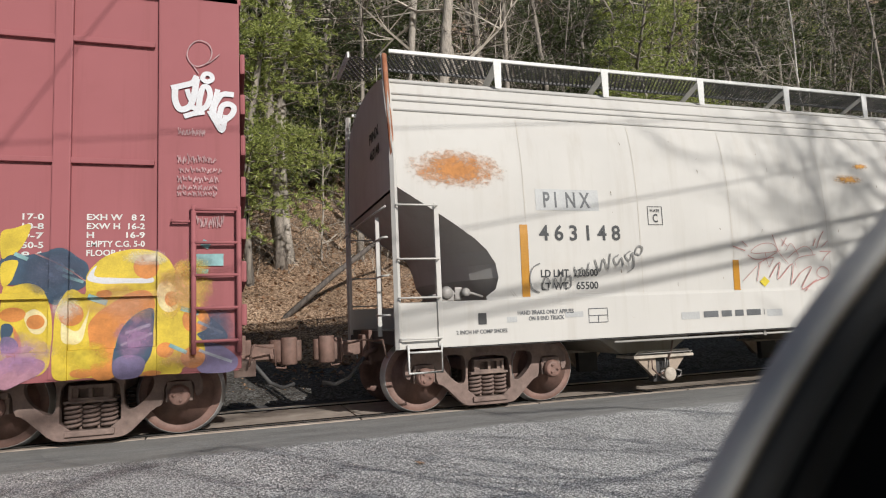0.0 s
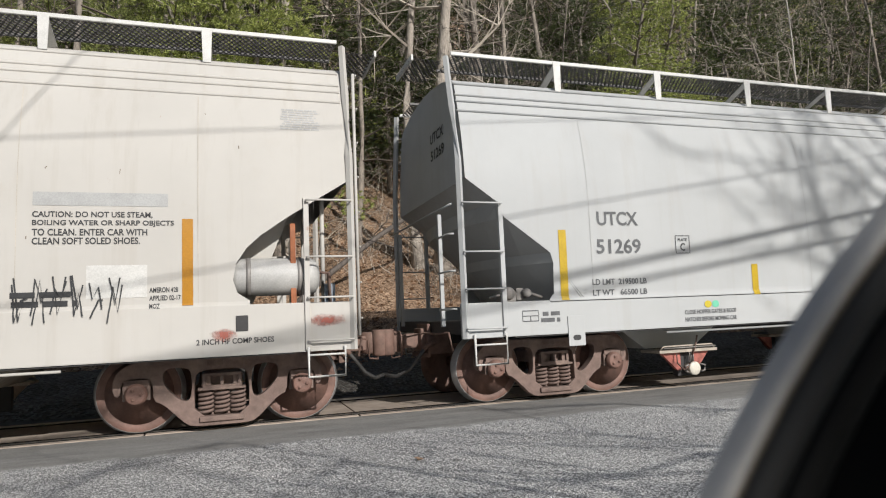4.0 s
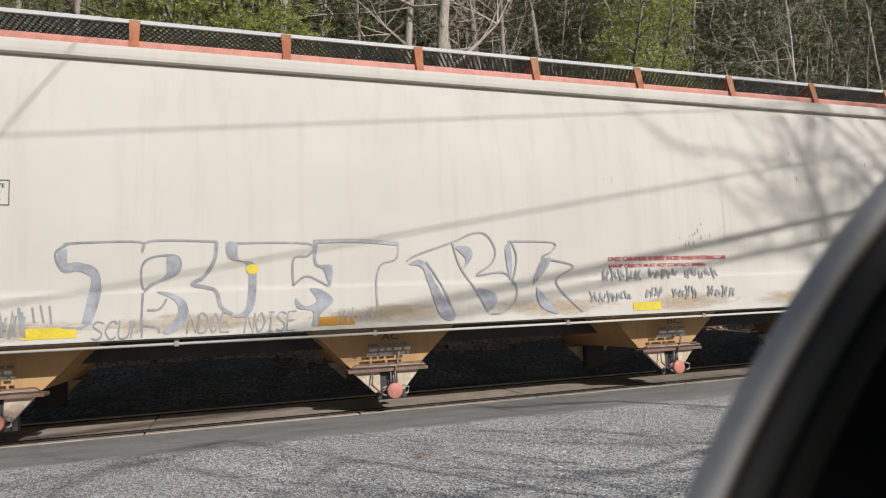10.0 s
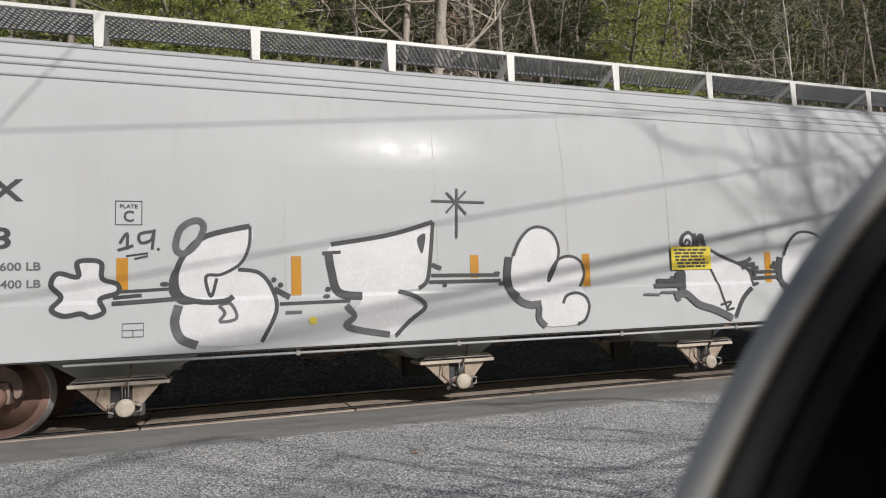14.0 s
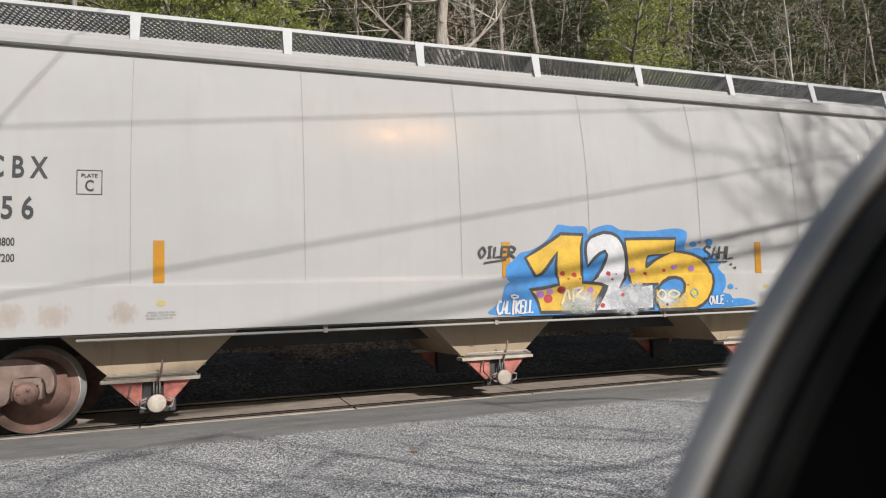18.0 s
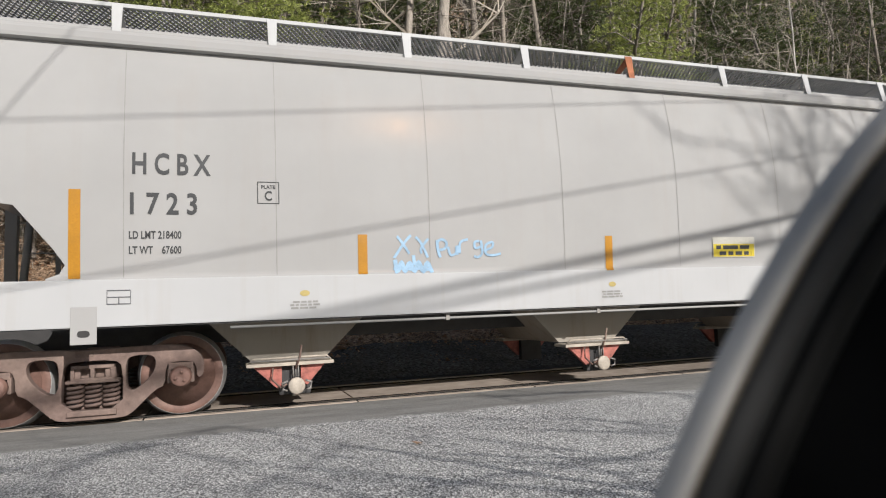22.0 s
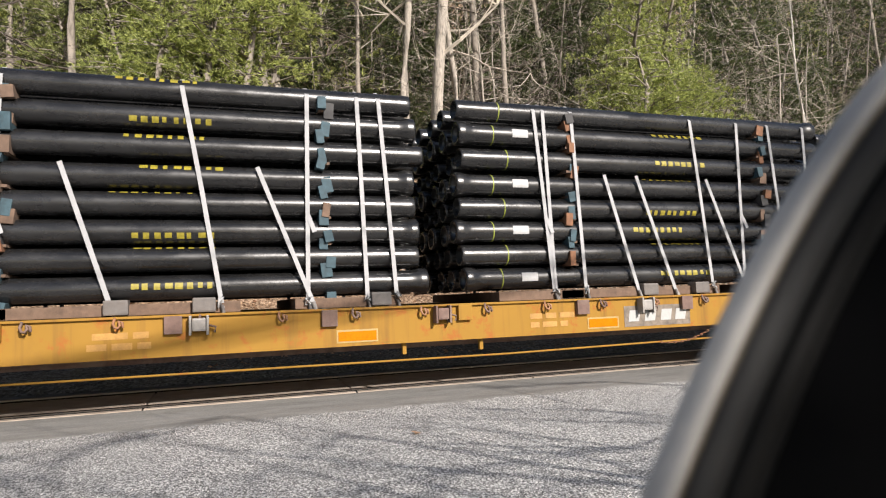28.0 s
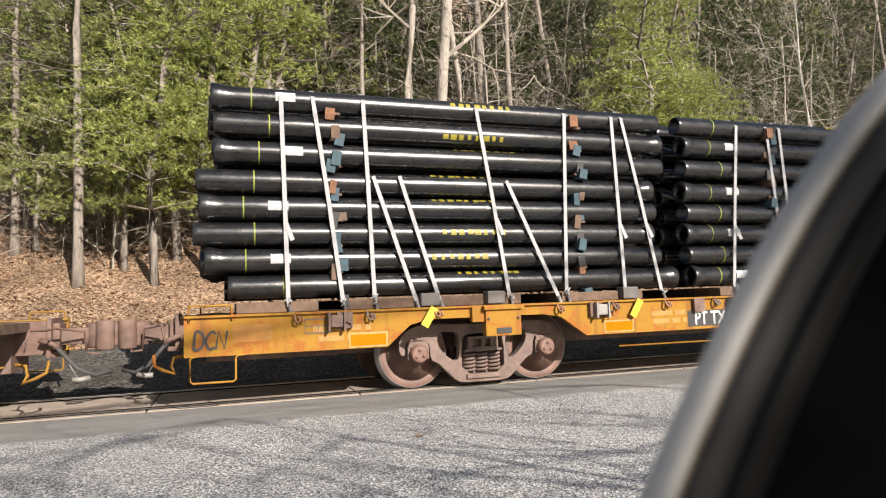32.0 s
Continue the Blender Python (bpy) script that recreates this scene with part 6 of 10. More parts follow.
line("pinkline", 0.010, (5.87, 2.14), (5.98, 2.03))
line("pinkline", 0.010, (5.98, 2.16), (5.88, 2.03))
loop("pinkline", 0.008, (5.31, 1.97), (5.48, 2.06), (5.69, 2.07), (5.80, 1.97), (5.60, 1.94), (5.36, 1.93))
line("pinkline", 0.011, (5.24, 1.91), (5.39, 1.84), (5.71, 1.87))
line("pinkline", 0.008, (5.56, 1.93), (5.61, 1.73), (5.70, 1.85))
line("pinkline", 0.008, (5.13, 1.54), (5.40, 1.75))
line("pinkline", 0.011, (5.46, 1.81), (5.42, 1.68), (5.38, 1.53))
line("pinkline", 0.010, (5.42, 1.78), (5.84, 1.97))
line("pinkline", 0.015, (5.61, 1.57), (5.73, 1.73), (5.82, 1.78), (5.77, 1.55), (6.05, 1.77), (6.00, 1.46))
line("pinkline", 0.014, (6.04, 1.48), (6.22, 1.65), (6.41, 1.71), (6.19, 1.39), (6.50, 1.53))
line("pinkline", 0.008, (5.81, 1.94), (5.97, 1.77))
line("pinkline", 0.008, (5.95, 1.97), (6.06, 2.07), (6.19, 1.88))
line("pinkline", 0.008, (5.96, 1.85), (6.12, 1.95), (6.31, 2.03), (6.43, 1.97), (6.46, 1.90))
line("pinkline", 0.008, (6.12, 1.71), (6.11, 1.82), (6.27, 1.88), (6.51, 1.90))
line("faintlet", 0.016, (1.92, 1.83), (1.82, 1.78), (1.77, 1.65), (1.80, 1.51), (1.90, 1.46))
line("faintlet", 0.012, (1.98, 1.65), (1.94, 1.53), (2.02, 1.50), (2.04, 1.61), (1.99, 1.65))
line("faintlet", 0.012, (2.09, 1.51), (2.12, 1.64), (2.18, 1.53), (2.22, 1.67))
line("faintlet", 0.014, (2.28, 1.64), (2.25, 1.53), (2.34, 1.52), (2.35, 1.66), (2.28, 1.64))
line("faintlet", 0.014, (2.41, 1.78), (2.45, 1.64), (2.52, 1.77), (2.57, 1.65), (2.63, 1.83))
line("faintlet", 0.018, (2.72, 1.87), (2.78, 1.71), (2.85, 1.88), (2.91, 1.74), (2.96, 1.95))
line("faintlet", 0.018, (3.09, 1.93), (3.01, 1.88), (3.05, 1.79), (3.13, 1.89), (3.15, 1.79))
line("faintlet", 0.020, (3.27, 1.98), (3.19, 1.92), (3.25, 1.85), (3.31, 1.96), (3.31, 1.77), (3.22, 1.70))
line("faintlet", 0.020, (3.40, 2.05), (3.35, 1.96), (3.42, 1.93), (3.47, 2.02), (3.40, 2.05))
blob(c, st, [(5.52, 1.595), (5.61, 1.520), (5.52, 1.445), (5.43, 1.520)], M["lemon"], .012, False, "yellow_diamond")
# flecks where the paint has chipped
rc = random.Random(31)
for _ in range(46):
    xx, zz = rc.uniform(2.5, 18.8), rc.uniform(1.5, 3.6)
    V, F = ribbon([(xx, zz), (xx + rc.gauss(0, .006), zz - rc.uniform(.012, .06))], rc.uniform(.005, .010))
    decal("paint_chip", V, F, M["crack"], c, st, .004)
scrawl("black", 0.016, 7, 14.79, 1.76, 16.08, 1.35, 3)
scrawl("black", 0.016, 6, 16.36, 1.77, 17.38, 1.27, 4)
scrawl("greylet", 0.01, 9, 13.14, 1.83, 13.97, 1.47, 5)
blob(c, st, [(14.27, 1.605), (14.36, 1.530), (14.27, 1.455), (14.18, 1.530)], M["lemon"], .012, False, "yellow_diamond")
# rust blooms
rnd_ = random.Random(4)
for x0, z1, x1, z0 in ((.10, 3.34, 1.62, 2.72), (7.01, 3.17, 7.75, 2.99), (7.47, 3.37, 7.89, 3.24), (10.28, 2.94, 10.52, 2.81)):
    rect("rust_bloom", c, st, x0, z1, x1, z0, M["ruststain" if x0 < 1 else "orangestain"], .005)
rect("rust_run", c, st, 9.86, 3.15, 9.885, 1.9, M["faintrust"], .0045)

V, F = [], []
tube(V, F, [(.035, -(wide(st, z) + .022), z) for z in (2.9, 3.2, 3.5, 3.8)] + [(.035, -1.385, 4.28), (.035, -1.335, 4.55)], [.014, .030, .034, .036, .036, .036], 5)
put("rusted_edge", mesh_of("rusted_edge", V, F, M["red_rust"], True), c, "orange rust along the corner post")

# pale grey car
c, st = UTCX, STY["utcx"]
lettering(c, st, "UTCX", 1.96, 2.47, 2.60, 2.28, M["greylet"])
lettering(c, st, "51269", 1.93, 2.10, 2.62, 1.90, M["greylet"])
plate_c(c, st, 3.19, 2.14, 3.42, 1.90)
lettering(c, st, "LD LMT  219500 LB", 1.84, 1.57, 2.68, 1.49, M["greylet"])
lettering(c, st, "LT WT   66500 LB", 1.84, 1.43, 2.68, 1.35, M["greylet"])
ambers(c, st, [(1.37, 2.22, 1.31), (4.48, 1.73, 1.29), (7.9, 1.75, 1.31), (12.36, 1.76, 1.31), (14.90, 1.75, 1.30), (18.05, 2.22, 1.31)], "ochre")
for x in (3.25, 7.2, 11.25, 15.36):
    lettering(c, st, "CLOSE HOPPER GATES & ROOF", x, 1.11, x + .88, 1.05, M["greylet"])
    lettering(c, st, "HATCHES BEFORE MOVING CAR", x, 1.01, x + .88, .95, M["greylet"])
    for k, mk in ((.40, "lemon"), (.53, "greenm")):
        blob(c, st, [(x + k + .06 * math.cos(6.283 * i / 8), 1.18 + .05 * math.sin(6.283 * i / 8)) for i in range(8)], M[mk], .006)
lettering(c, st, "EXW 10-3   H 9-0", 11.17, 1.69, 11.61, 1.645, M["greylet"])
lettering(c, st, "EW  8-6   H 14-4", 11.17, 1.62, 11.61, 1.575, M["greylet"])
lettering(c, st, "CU.FT. 6270 CU.FT.", 11.17, 1.55, 11.61, 1.505, M["greylet"])
lettering(c, st, "HEMPEL 37300", 15.52, 1.65, 15.97, 1.60, M["greylet"])
lettering(c, st, "APPLIED 08/2014 BY UTCL", 15.52, 1.57, 16.27, 1.52, M["greylet"])
rect("data_panel", c, st, 17.16, 1.81, 17.56, 1.51, M["white"], .004)
rect("data_panel", c, st, 17.18, 1.79, 17.35, 1.59, M["black"], .006)
rect("data_panel", c, st, 17.37, 1.79, 17.54, 1.59, M["black"], .006)
rect("data_panel", c, st, 17.18, 1.57, 17.54, 1.53, M["black"], .006)
bars(c, st, 17.12, 1.47, 17.7, 1.36, 3, M["greylet"], 21)
bars(c, st, 1.05, 1.17, 1.33, 1.04, 2, M["greylet"], 22)
data_box(c, st, .80, 1.19, 1.02, 1.06)
for x0, z1, z0 in ((17.02, 3.86, 1.98), (17.125, 3.87, 1.70), (17.255, 3.74, 2.2), (17.05, 3.7, 2.9)):
    rect("paint_run", c, st, x0, z1, x0 + .022, z0, M["white"], .005)
lettering(c, st, "2 INCH HF", 17.44, 1.16, 17.62, 1.12, M["greylet"])
lettering(c, st, "COMP SHOES", 17.40, 1.10, 17.66, 1.06, M["greylet"])
bracket_plate(c, st, 1.55, .72, M["utcx"])
bracket_plate(c, st, 18.0, .72, M["utcx"])
for x, z in ((11.9, 3.95), (12.3, 3.97), (15.0, 3.98)):
    rect("rust_bloom", c, st, x - .35, z + .14, x + .35, z - .16, M["faintstain"], .005)

# cream car with rust-red brackets
c, st = CEFX, STY["cefx"]
lettering(c, st, "CEFX", 2.14, 2.92, 2.96, 2.68, M["greylet"])
lettering(c, st, "54064", 2.13, 2.45, 2.97, 2.22, M["greylet"])
plate_c(c, st, 3.78, 2.70, 4.01, 2.45)
lettering(c, st, "LD LMT 220000", 2.12, 2.015, 2.89, 1.94, M["greylet"])
lettering(c, st, "LT  WT   66000", 2.12, 1.855, 2.89, 1.775, M["greylet"])
lettering(c, st, "2 INCH HF COMP SHOES", 2.12, 1.435, 2.75, 1.385, M["greylet"])
lettering(c, st, "PULL HERE", 1.06, 1.42, 1.36, 1.37, M["greylet"])
lettering(c, st, "LIFT HERE", 1.09, 1.36, 1.37, 1.31, M["greylet"])
lettering(c, st, "JACK HERE", 1.46, 1.40, 1.76, 1.35, M["greylet"])
data_box(c, st, 1.84, 1.42, 2.06, 1.26)
blob(c, st, [(2.21 + .075 * math.cos(6.283 * i / 10), 1.25 + .085 * math.sin(6.283 * i / 10)) for i in range(10)], M["greenm"], .006)
for x0, x1 in ((.77, 1.72), (6.98, 7.45), (15.36, 15.88), (18.34, 19.36)):
    rect("side_marker", c, st, x0, 1.20, x1, 1.10, M["amber"], .006)
for x0, x1 in ((4.15, 4.62), (11.21, 11.65)):
    rect("side_marker", c, st, x0, 1.21, x1, 1.10, M["lemon"], .006)
for k, row in enumerate((("EXW", "10-8", "H", "8-5"), ("EW", "8-8", "H", "15-1"))):
    for body, x, w_ in zip(row, (16.91, 17.14, 17.40, 17.62), ((.155, .14, .045, .10), (.10, .10, .045, .125))[k]):
        x += .05 if body == "8-8" else 0
        lettering(c, st, body, x, 3.36 - .115 * k, x + w_, 3.302 - .115 * k, M["faintlet"])
lettering(c, st, "CU FT 6241", 16.94, 3.13, 17.33, 3.07, M["faintlet"])
# short cracks and chips where the seams work
rc = random.Random(12)
for x, z, n_ in ((14.23, 3.40, 2), (14.26, 3.22, 2), (14.28, 3.04, 2), (10.95, 2.86, 3), (12.25, 2.06, 9), (12.43, 2.12, 5), (14.66, 2.18, 3), (15.94, 3.19, 1)):
    for _ in range(n_):
        xx, zz = x + rc.gauss(0, .08), z + rc.gauss(0, .07)
        V, F = ribbon([(xx, zz), (xx + rc.gauss(0, .004), zz - rc.uniform(.015, .07))], rc.uniform(.005, .010))
        decal("paint_chip", V, F, M["crack"], c, st, .004)
for x, z0_, z1_ in ((12.83, 1.88, 2.80), (16.35, 2.1, 2.65)):
    V, F = ribbon([(x, z0_), (x, z1_)], .006)
    decal("weld_seam", V, F, M["rustyseam"], c, st, .004)
for k, t_ in enumerate(("EXTERIOR PAINT", "W-H #12-11571-30CIT", "PLT 192    9-08", "INTERIOR LINING")):
    lettering(c, st, t_, 16.91, 2.64 - .115 * k, 16.91 + (.62, .74, .56, .62)[k], 2.578 - .115 * k, M["faintlet"])
bars(c, st, 16.91, 2.18, 17.55, 2.03, 2, M["patch"], 31)
rect("data_panel", c, st, 15.93, 1.99, 16.40, 1.66, M["white"], .004)
rect("data_panel", c, st, 15.95, 1.97, 16.19, 1.73, M["black"], .006)
rect("data_panel", c, st, 16.21, 1.97, 16.38, 1.73, M["black"], .006)
rect("data_panel", c, st, 15.95, 1.72, 16.38, 1.68, M["black"], .006)
lettering(c, st, "LINED CAR-WEAR RUBBER SHOES WHEN ENTERING CAR", 10.88, 1.83, 12.82, 1.77, M["redm"])
lettering(c, st, "SHARP OBJECTS MUST NOT CONTACT LINING", 10.88, 1.73, 12.45, 1.67, M["redm"])
for x in (7.93, 12.1, 16.3, 3.75):
    bars(c, STY["bayflat"], x - .28, .85, x + .28, .70, 3, M["greylet"], int(x), .004)
for body, x in (("A", 3.75), ("AC", 7.93), ("BC", 12.10), ("B", 16.3)):
    lettering(c, STY["bayflat"], body, x - .05 * len(body), .97, x + .06 * len(body), .89, M["black"], .004)
# hollow block letters sprayed in silver-grey along the sill
CAN[:] = [c, st, .006]
line("blueshade", 0.09, (4.48, 2.00), (4.50, 1.81), (4.63, 1.82), (4.78, 1.73), (4.76, 1.50), (4.71, 1.23))
line("silverline", 0.022, (4.48, 1.21), (4.71, 1.22), (4.82, 1.50), (4.81, 1.74), (4.72, 1.83), (4.51, 1.85))
line("silverline", 0.022, (4.53, 2.04), (4.55, 2.06), (5.19, 2.07), (5.22, 1.96), (5.31, 2.08), (5.96, 2.07))
line("silverline", 0.022, (4.53, 2.05), (4.42, 1.96), (4.48, 1.79), (4.63, 1.80))
line("silverline", 0.04, (5.96, 2.07), (5.94, 1.88), (5.83, 1.69), (5.71, 1.61), (5.94, 1.54), (6.00, 1.36), (6.12, 1.27))
loop("silverline", 0.022, (5.33, 1.91), (5.57, 1.91), (5.57, 1.74), (5.33, 1.63), (5.23, 1.58), (5.22, 1.81))
fill("blueshade", (5.46, 1.90), (5.58, 1.90), (5.57, 1.74), (5.33, 1.61), (5.24, 1.53), (5.27, 1.61), (5.45, 1.72))
fill("blueshade", (5.36, 1.54), (5.51, 1.52), (5.65, 1.42), (5.66, 1.24), (5.51, 1.10), (5.42, 1.12), (5.56, 1.28), (5.54, 1.44))
line("silverline", 0.022, (5.23, 1.53), (5.21, 1.13))
line("silverline", 0.022, (5.27, 1.35), (5.39, 1.36), (5.46, 1.46))
line("silverline", 0.022, (5.23, 1.19), (5.36, 1.17), (5.39, 1.11))
line("silverline", 0.022, (6.07, 2.05), (6.94, 2.04), (6.94, 1.90), (6.78, 1.87), (6.77, 1.57))
fill("blueshade", (6.06, 2.05), (6.17, 2.05), (6.19, 1.87), (6.36, 1.81), (6.36, 1.43), (6.28, 1.25), (6.13, 1.25), (6.26, 1.35), (6.28, 1.79), (6.09, 1.88))
line("silverline", 0.022, (6.77, 1.57), (6.93, 1.67), (7.16, 1.55))
line("silverline", 0.045, (7.00, 2.06), (7.48, 2.07), (8.00, 2.03))
line("silverline", 0.022, (8.00, 2.03), (7.97, 1.85), (7.78, 1.78), (7.72, 1.55), (7.73, 1.23))
fill("blueshade", (7.00, 2.04), (7.05, 2.04), (7.04, 1.81), (7.21, 1.78), (7.18, 1.54), (7.11, 1.74), (7.01, 1.80))
fill("blueshade", (6.95, 1.53), (7.10, 1.50), (7.21, 1.38), (7.06, 1.23), (7.03, 1.11), (6.97, 1.11), (6.98, 1.27), (6.81, 1.31), (6.79, 1.43), (6.89, 1.33), (7.03, 1.39))
word("silverline", 0.016, "SCUM", 4.75, 1.25, 5.24, 1.07)
word("silverline", 0.018, "NDOE", 5.66, 1.29, 6.10, 1.09)
word("silverline", 0.018, "NOISE", 6.24, 1.28, 6.80, 1.07)
scrawl("silverline", 0.016, 4, 7.24, 1.30, 7.68, 1.12, 7)
line("silverline", 0.02, (4.23, 1.42), (4.25, 1.27))
line("silverline", 0.02, (4.30, 1.44), (4.33, 1.27))
line("silverline", 0.02, (4.38, 1.43), (4.40, 1.26))
scrawl("silverline", 0.024, 3, 3.94, 1.42, 4.18, 1.12, 9)
spot("lemon", 6.33, 1.76, 0.065, 0.056)
fill("blueshade", (8.12, 1.78), (8.30, 1.82), (8.48, 1.49), (8.68, 1.13), (8.50, 1.14), (8.36, 1.53), (8.29, 1.74))
line("silverline", 0.022, (8.10, 1.82), (8.22, 1.89), (8.70, 2.05), (8.95, 2.15), (9.14, 2.13), (9.25, 1.93), (9.18, 1.76), (8.99, 1.63), (9.34, 1.66), (9.50, 1.50), (9.49, 1.31), (9.31, 1.16), (9.14, 1.15))
line("silverline", 0.022, (8.68, 2.04), (8.77, 1.75), (8.92, 1.52), (9.12, 1.17))
fill("blueshade", (8.72, 1.98), (8.90, 1.98), (8.94, 1.86), (8.81, 1.71), (8.85, 1.84))
fill("blueshade", (8.96, 1.46), (9.20, 1.41), (9.23, 1.28), (9.11, 1.21))
line("silverline", 0.022, (8.34, 1.81), (8.52, 1.53), (8.68, 1.15))
line("silverline", 0.022, (9.43, 2.05), (10.06, 2.03), (10.03, 1.91), (9.91, 1.83), (10.35, 1.72), (10.07, 1.51), (10.44, 1.12))
line("silverline", 0.022, (9.47, 2.05), (9.54, 1.83), (9.46, 1.50))
fill("blueshade", (9.38, 1.93), (9.45, 2.01), (9.47, 1.74), (9.44, 1.56))
fill("blueshade", (9.79, 1.46), (9.92, 1.31), (10.08, 1.11), (9.83, 1.22))
line("silverline", 0.022, (9.91, 1.83), (9.79, 1.61), (9.76, 1.50))
fill("blueshade", (9.91, 1.79), (10.02, 1.83), (9.97, 1.71), (9.79, 1.53))
scrawl("silverline", 0.024, 5, 10.76, 1.68, 11.38, 1.51, 21)
scrawl("silverline", 0.024, 5, 11.49, 1.66, 11.98, 1.51, 22)
scrawl("silverline", 0.024, 5, 12.08, 1.65, 12.65, 1.50, 23)
scrawl("silverline", 0.024, 5, 10.54, 1.38, 11.20, 1.23, 24)
scrawl("silverline", 0.024, 2, 11.40, 1.42, 11.70, 1.27, 25)
scrawl("silverline", 0.024, 4, 11.84, 1.41, 12.27, 1.24, 26)
scrawl("silverline", 0.024, 4, 12.43, 1.40, 12.92, 1.24, 27)
rect("rust_bloom", c, st, 3.26, 2.50, 3.80, 2.24, M["ruststain"], .005)
for x, z, w_ in ((3.38, 1.65, .05), (3.48, 1.35, .07), (3.58, 1.8, .045)):
    rect("rust_run", c, st, x, 2.40, x + w_, z, M["runstain"], .0056)
rect("rust_bloom", c, st, .58, 2.95, .86, 2.42, M["ruststain"], .005)
for k in range(9):
    rect("grime_stain", c, st, .2 + 2.15 * k, 1.34, 3.0 + 2.05 * k, 1.06, M["tanstain"], .0028 + .0004 * (k % 3))
scrawl("silverline", 0.02, 4, 2.80, 1.37, 3.30, 1.13, 31)
scrawl("silverline", 0.02, 4, 3.34, 1.40, 3.90, 1.13, 33)
line("greyspray", 0.012, (1.58, 1.83), (1.59, 1.90), (1.67, 1.92), (1.71, 1.95), (1.78, 1.92), (1.84, 1.89), (1.83, 1.83), (1.70, 1.80), (1.58, 1.82))
line("greyspray", 0.012, (1.62, 1.74), (1.70, 1.76), (1.76, 1.74))
line("greyspray", 0.012, (1.67, 1.74), (1.66, 1.67), (1.64, 1.65))
line("greyspray", 0.012, (1.73, 1.72), (1.69, 1.68), (1.75, 1.65), (1.82, 1.69))
line("greyspray", 0.012, (1.77, 1.66), (1.85, 1.67), (1.95, 1.65))

# glossy grey car with throw-ups
c, st = PSPX, STY["pspx"]
lettering(c, st, "PSPX", 1.83, 2.66, 2.65, 2.43, M["black"])
lettering(c, st, "7088", 1.83, 2.17, 2.55, 1.95, M["black"])
plate_c(c, st, 3.48, 2.45, 3.73, 2.20)
lettering(c, st, "LD LMT 204600 LB", 1.81, 1.82, 2.81, 1.735, M["greylet"])
lettering(c, st, "LT WT     65400 LB", 1.81, 1.645, 2.81, 1.56, M["greylet"])
ambers(c, st, [(1.48, 2.34, 1.41), (3.49, 1.85, 1.52), (5.26, 1.85, 1.41), (7.42, 1.84, 1.56), (9.0, 1.84, 1.41), (12.06, 1.83, 1.39), (14.60, 1.86, 1.42), (16.96, 2.34, 1.41)])
lettering(c, st, "2 INCH HF COMP SHOES", 1.30, 1.00, 1.80, .96, M["greylet"])
lettering(c, st, "2 INCH HF COMP SHOES", 16.9, 1.0, 17.35, .96, M["greylet"])
data_box(c, st, 3.55, 1.17, 3.75, 1.03)
bracket_plate(c, st, 1.20, .74, M["pspx"])
bracket_plate(c, st, 17.55, .74, M["pspx"])
rect("jack_hole", c, st, 1.14, 1.20, 1.24, 1.06, M["dark"], .006)
rect("jack_hole", c, st, 17.5, 1.22, 17.6, 1.08, M["dark"], .006)
for k, t_ in enumerate(("PAINT", "AMERON 385/450", "RELT 03-2019", "INTERIOR COATING", "HEMPEL 35460/35480", "RELT 03-2019")):
    z = 2.69 - .088 * k
    lettering(c, st, t_, 15.92, z, 15.92 + (.18, .47, .36, .52, .58, .36)[k], z - .055, M["greylet"])
lettering(c, st, "EXW  10-8  H   3-10", 13.64, 1.80, 14.15, 1.745, M["greylet"])
lettering(c, st, "EW    8-0  H  15-1", 13.64, 1.715, 14.15, 1.66, M["greylet"])
lettering(c, st, "CU FT 5800", 13.64, 1.63, 13.95, 1.575, M["greylet"])
rect("notice_board", c, st, 10.39, 1.92, 11.06, 1.60, M["lemon"], .034)
bars(c, st, 10.42, 1.89, 11.03, 1.63, 6, M["black"], 51, .036)
CAN[:] = [c, st, .006]
fill("whitespray", (3.14, 1.66), (3.13, 1.80), (3.22, 1.83), (3.35, 1.80), (3.36, 1.64), (3.50, 1.58), (3.50, 1.49), (3.34, 1.43), (3.38, 1.30), (3.26, 1.25), (3.17, 1.29), (3.02, 1.27), (2.91, 1.34), (2.99, 1.46), (2.90, 1.58), (2.96, 1.70))
loop("black", 0.05, (3.14, 1.66), (3.13, 1.80), (3.22, 1.83), (3.35, 1.80), (3.36, 1.64), (3.50, 1.58), (3.50, 1.49), (3.34, 1.43), (3.38, 1.30), (3.26, 1.25), (3.17, 1.29), (3.02, 1.27), (2.91, 1.34), (2.99, 1.46), (2.90, 1.58), (2.96, 1.70))
line("black", 0.03, (3.52, 2.00), (3.59, 2.11), (3.59, 1.94))
line("black", 0.03, (3.50, 1.93), (3.65, 1.98))
line("black", 0.03, (3.83, 2.13), (3.71, 2.10), (3.72, 2.01), (3.82, 2.04), (3.85, 2.15), (3.83, 1.94))
spot("black", 3.89, 1.94, 0.015, 0.016)
line("black", 0.02, (3.58, 1.87), (3.79, 1.90))
line("black", 0.02, (3.66, 1.84), (3.79, 1.87))
loop("greyspray", 0.07, (4.06, 1.96), (4.11, 2.16), (4.26, 2.25), (4.34, 2.18), (4.27, 2.00), (4.14, 1.89))
fill("whitespray", (4.82, 2.18), (4.33, 2.06), (4.12, 1.86), (4.05, 1.63), (4.12, 1.45), (4.34, 1.36), (4.10, 1.32), (4.06, 1.09), (4.29, 0.91), (4.93, 0.91), (5.08, 1.16), (5.07, 1.45), (4.91, 1.65), (4.69, 1.71), (4.81, 1.94))
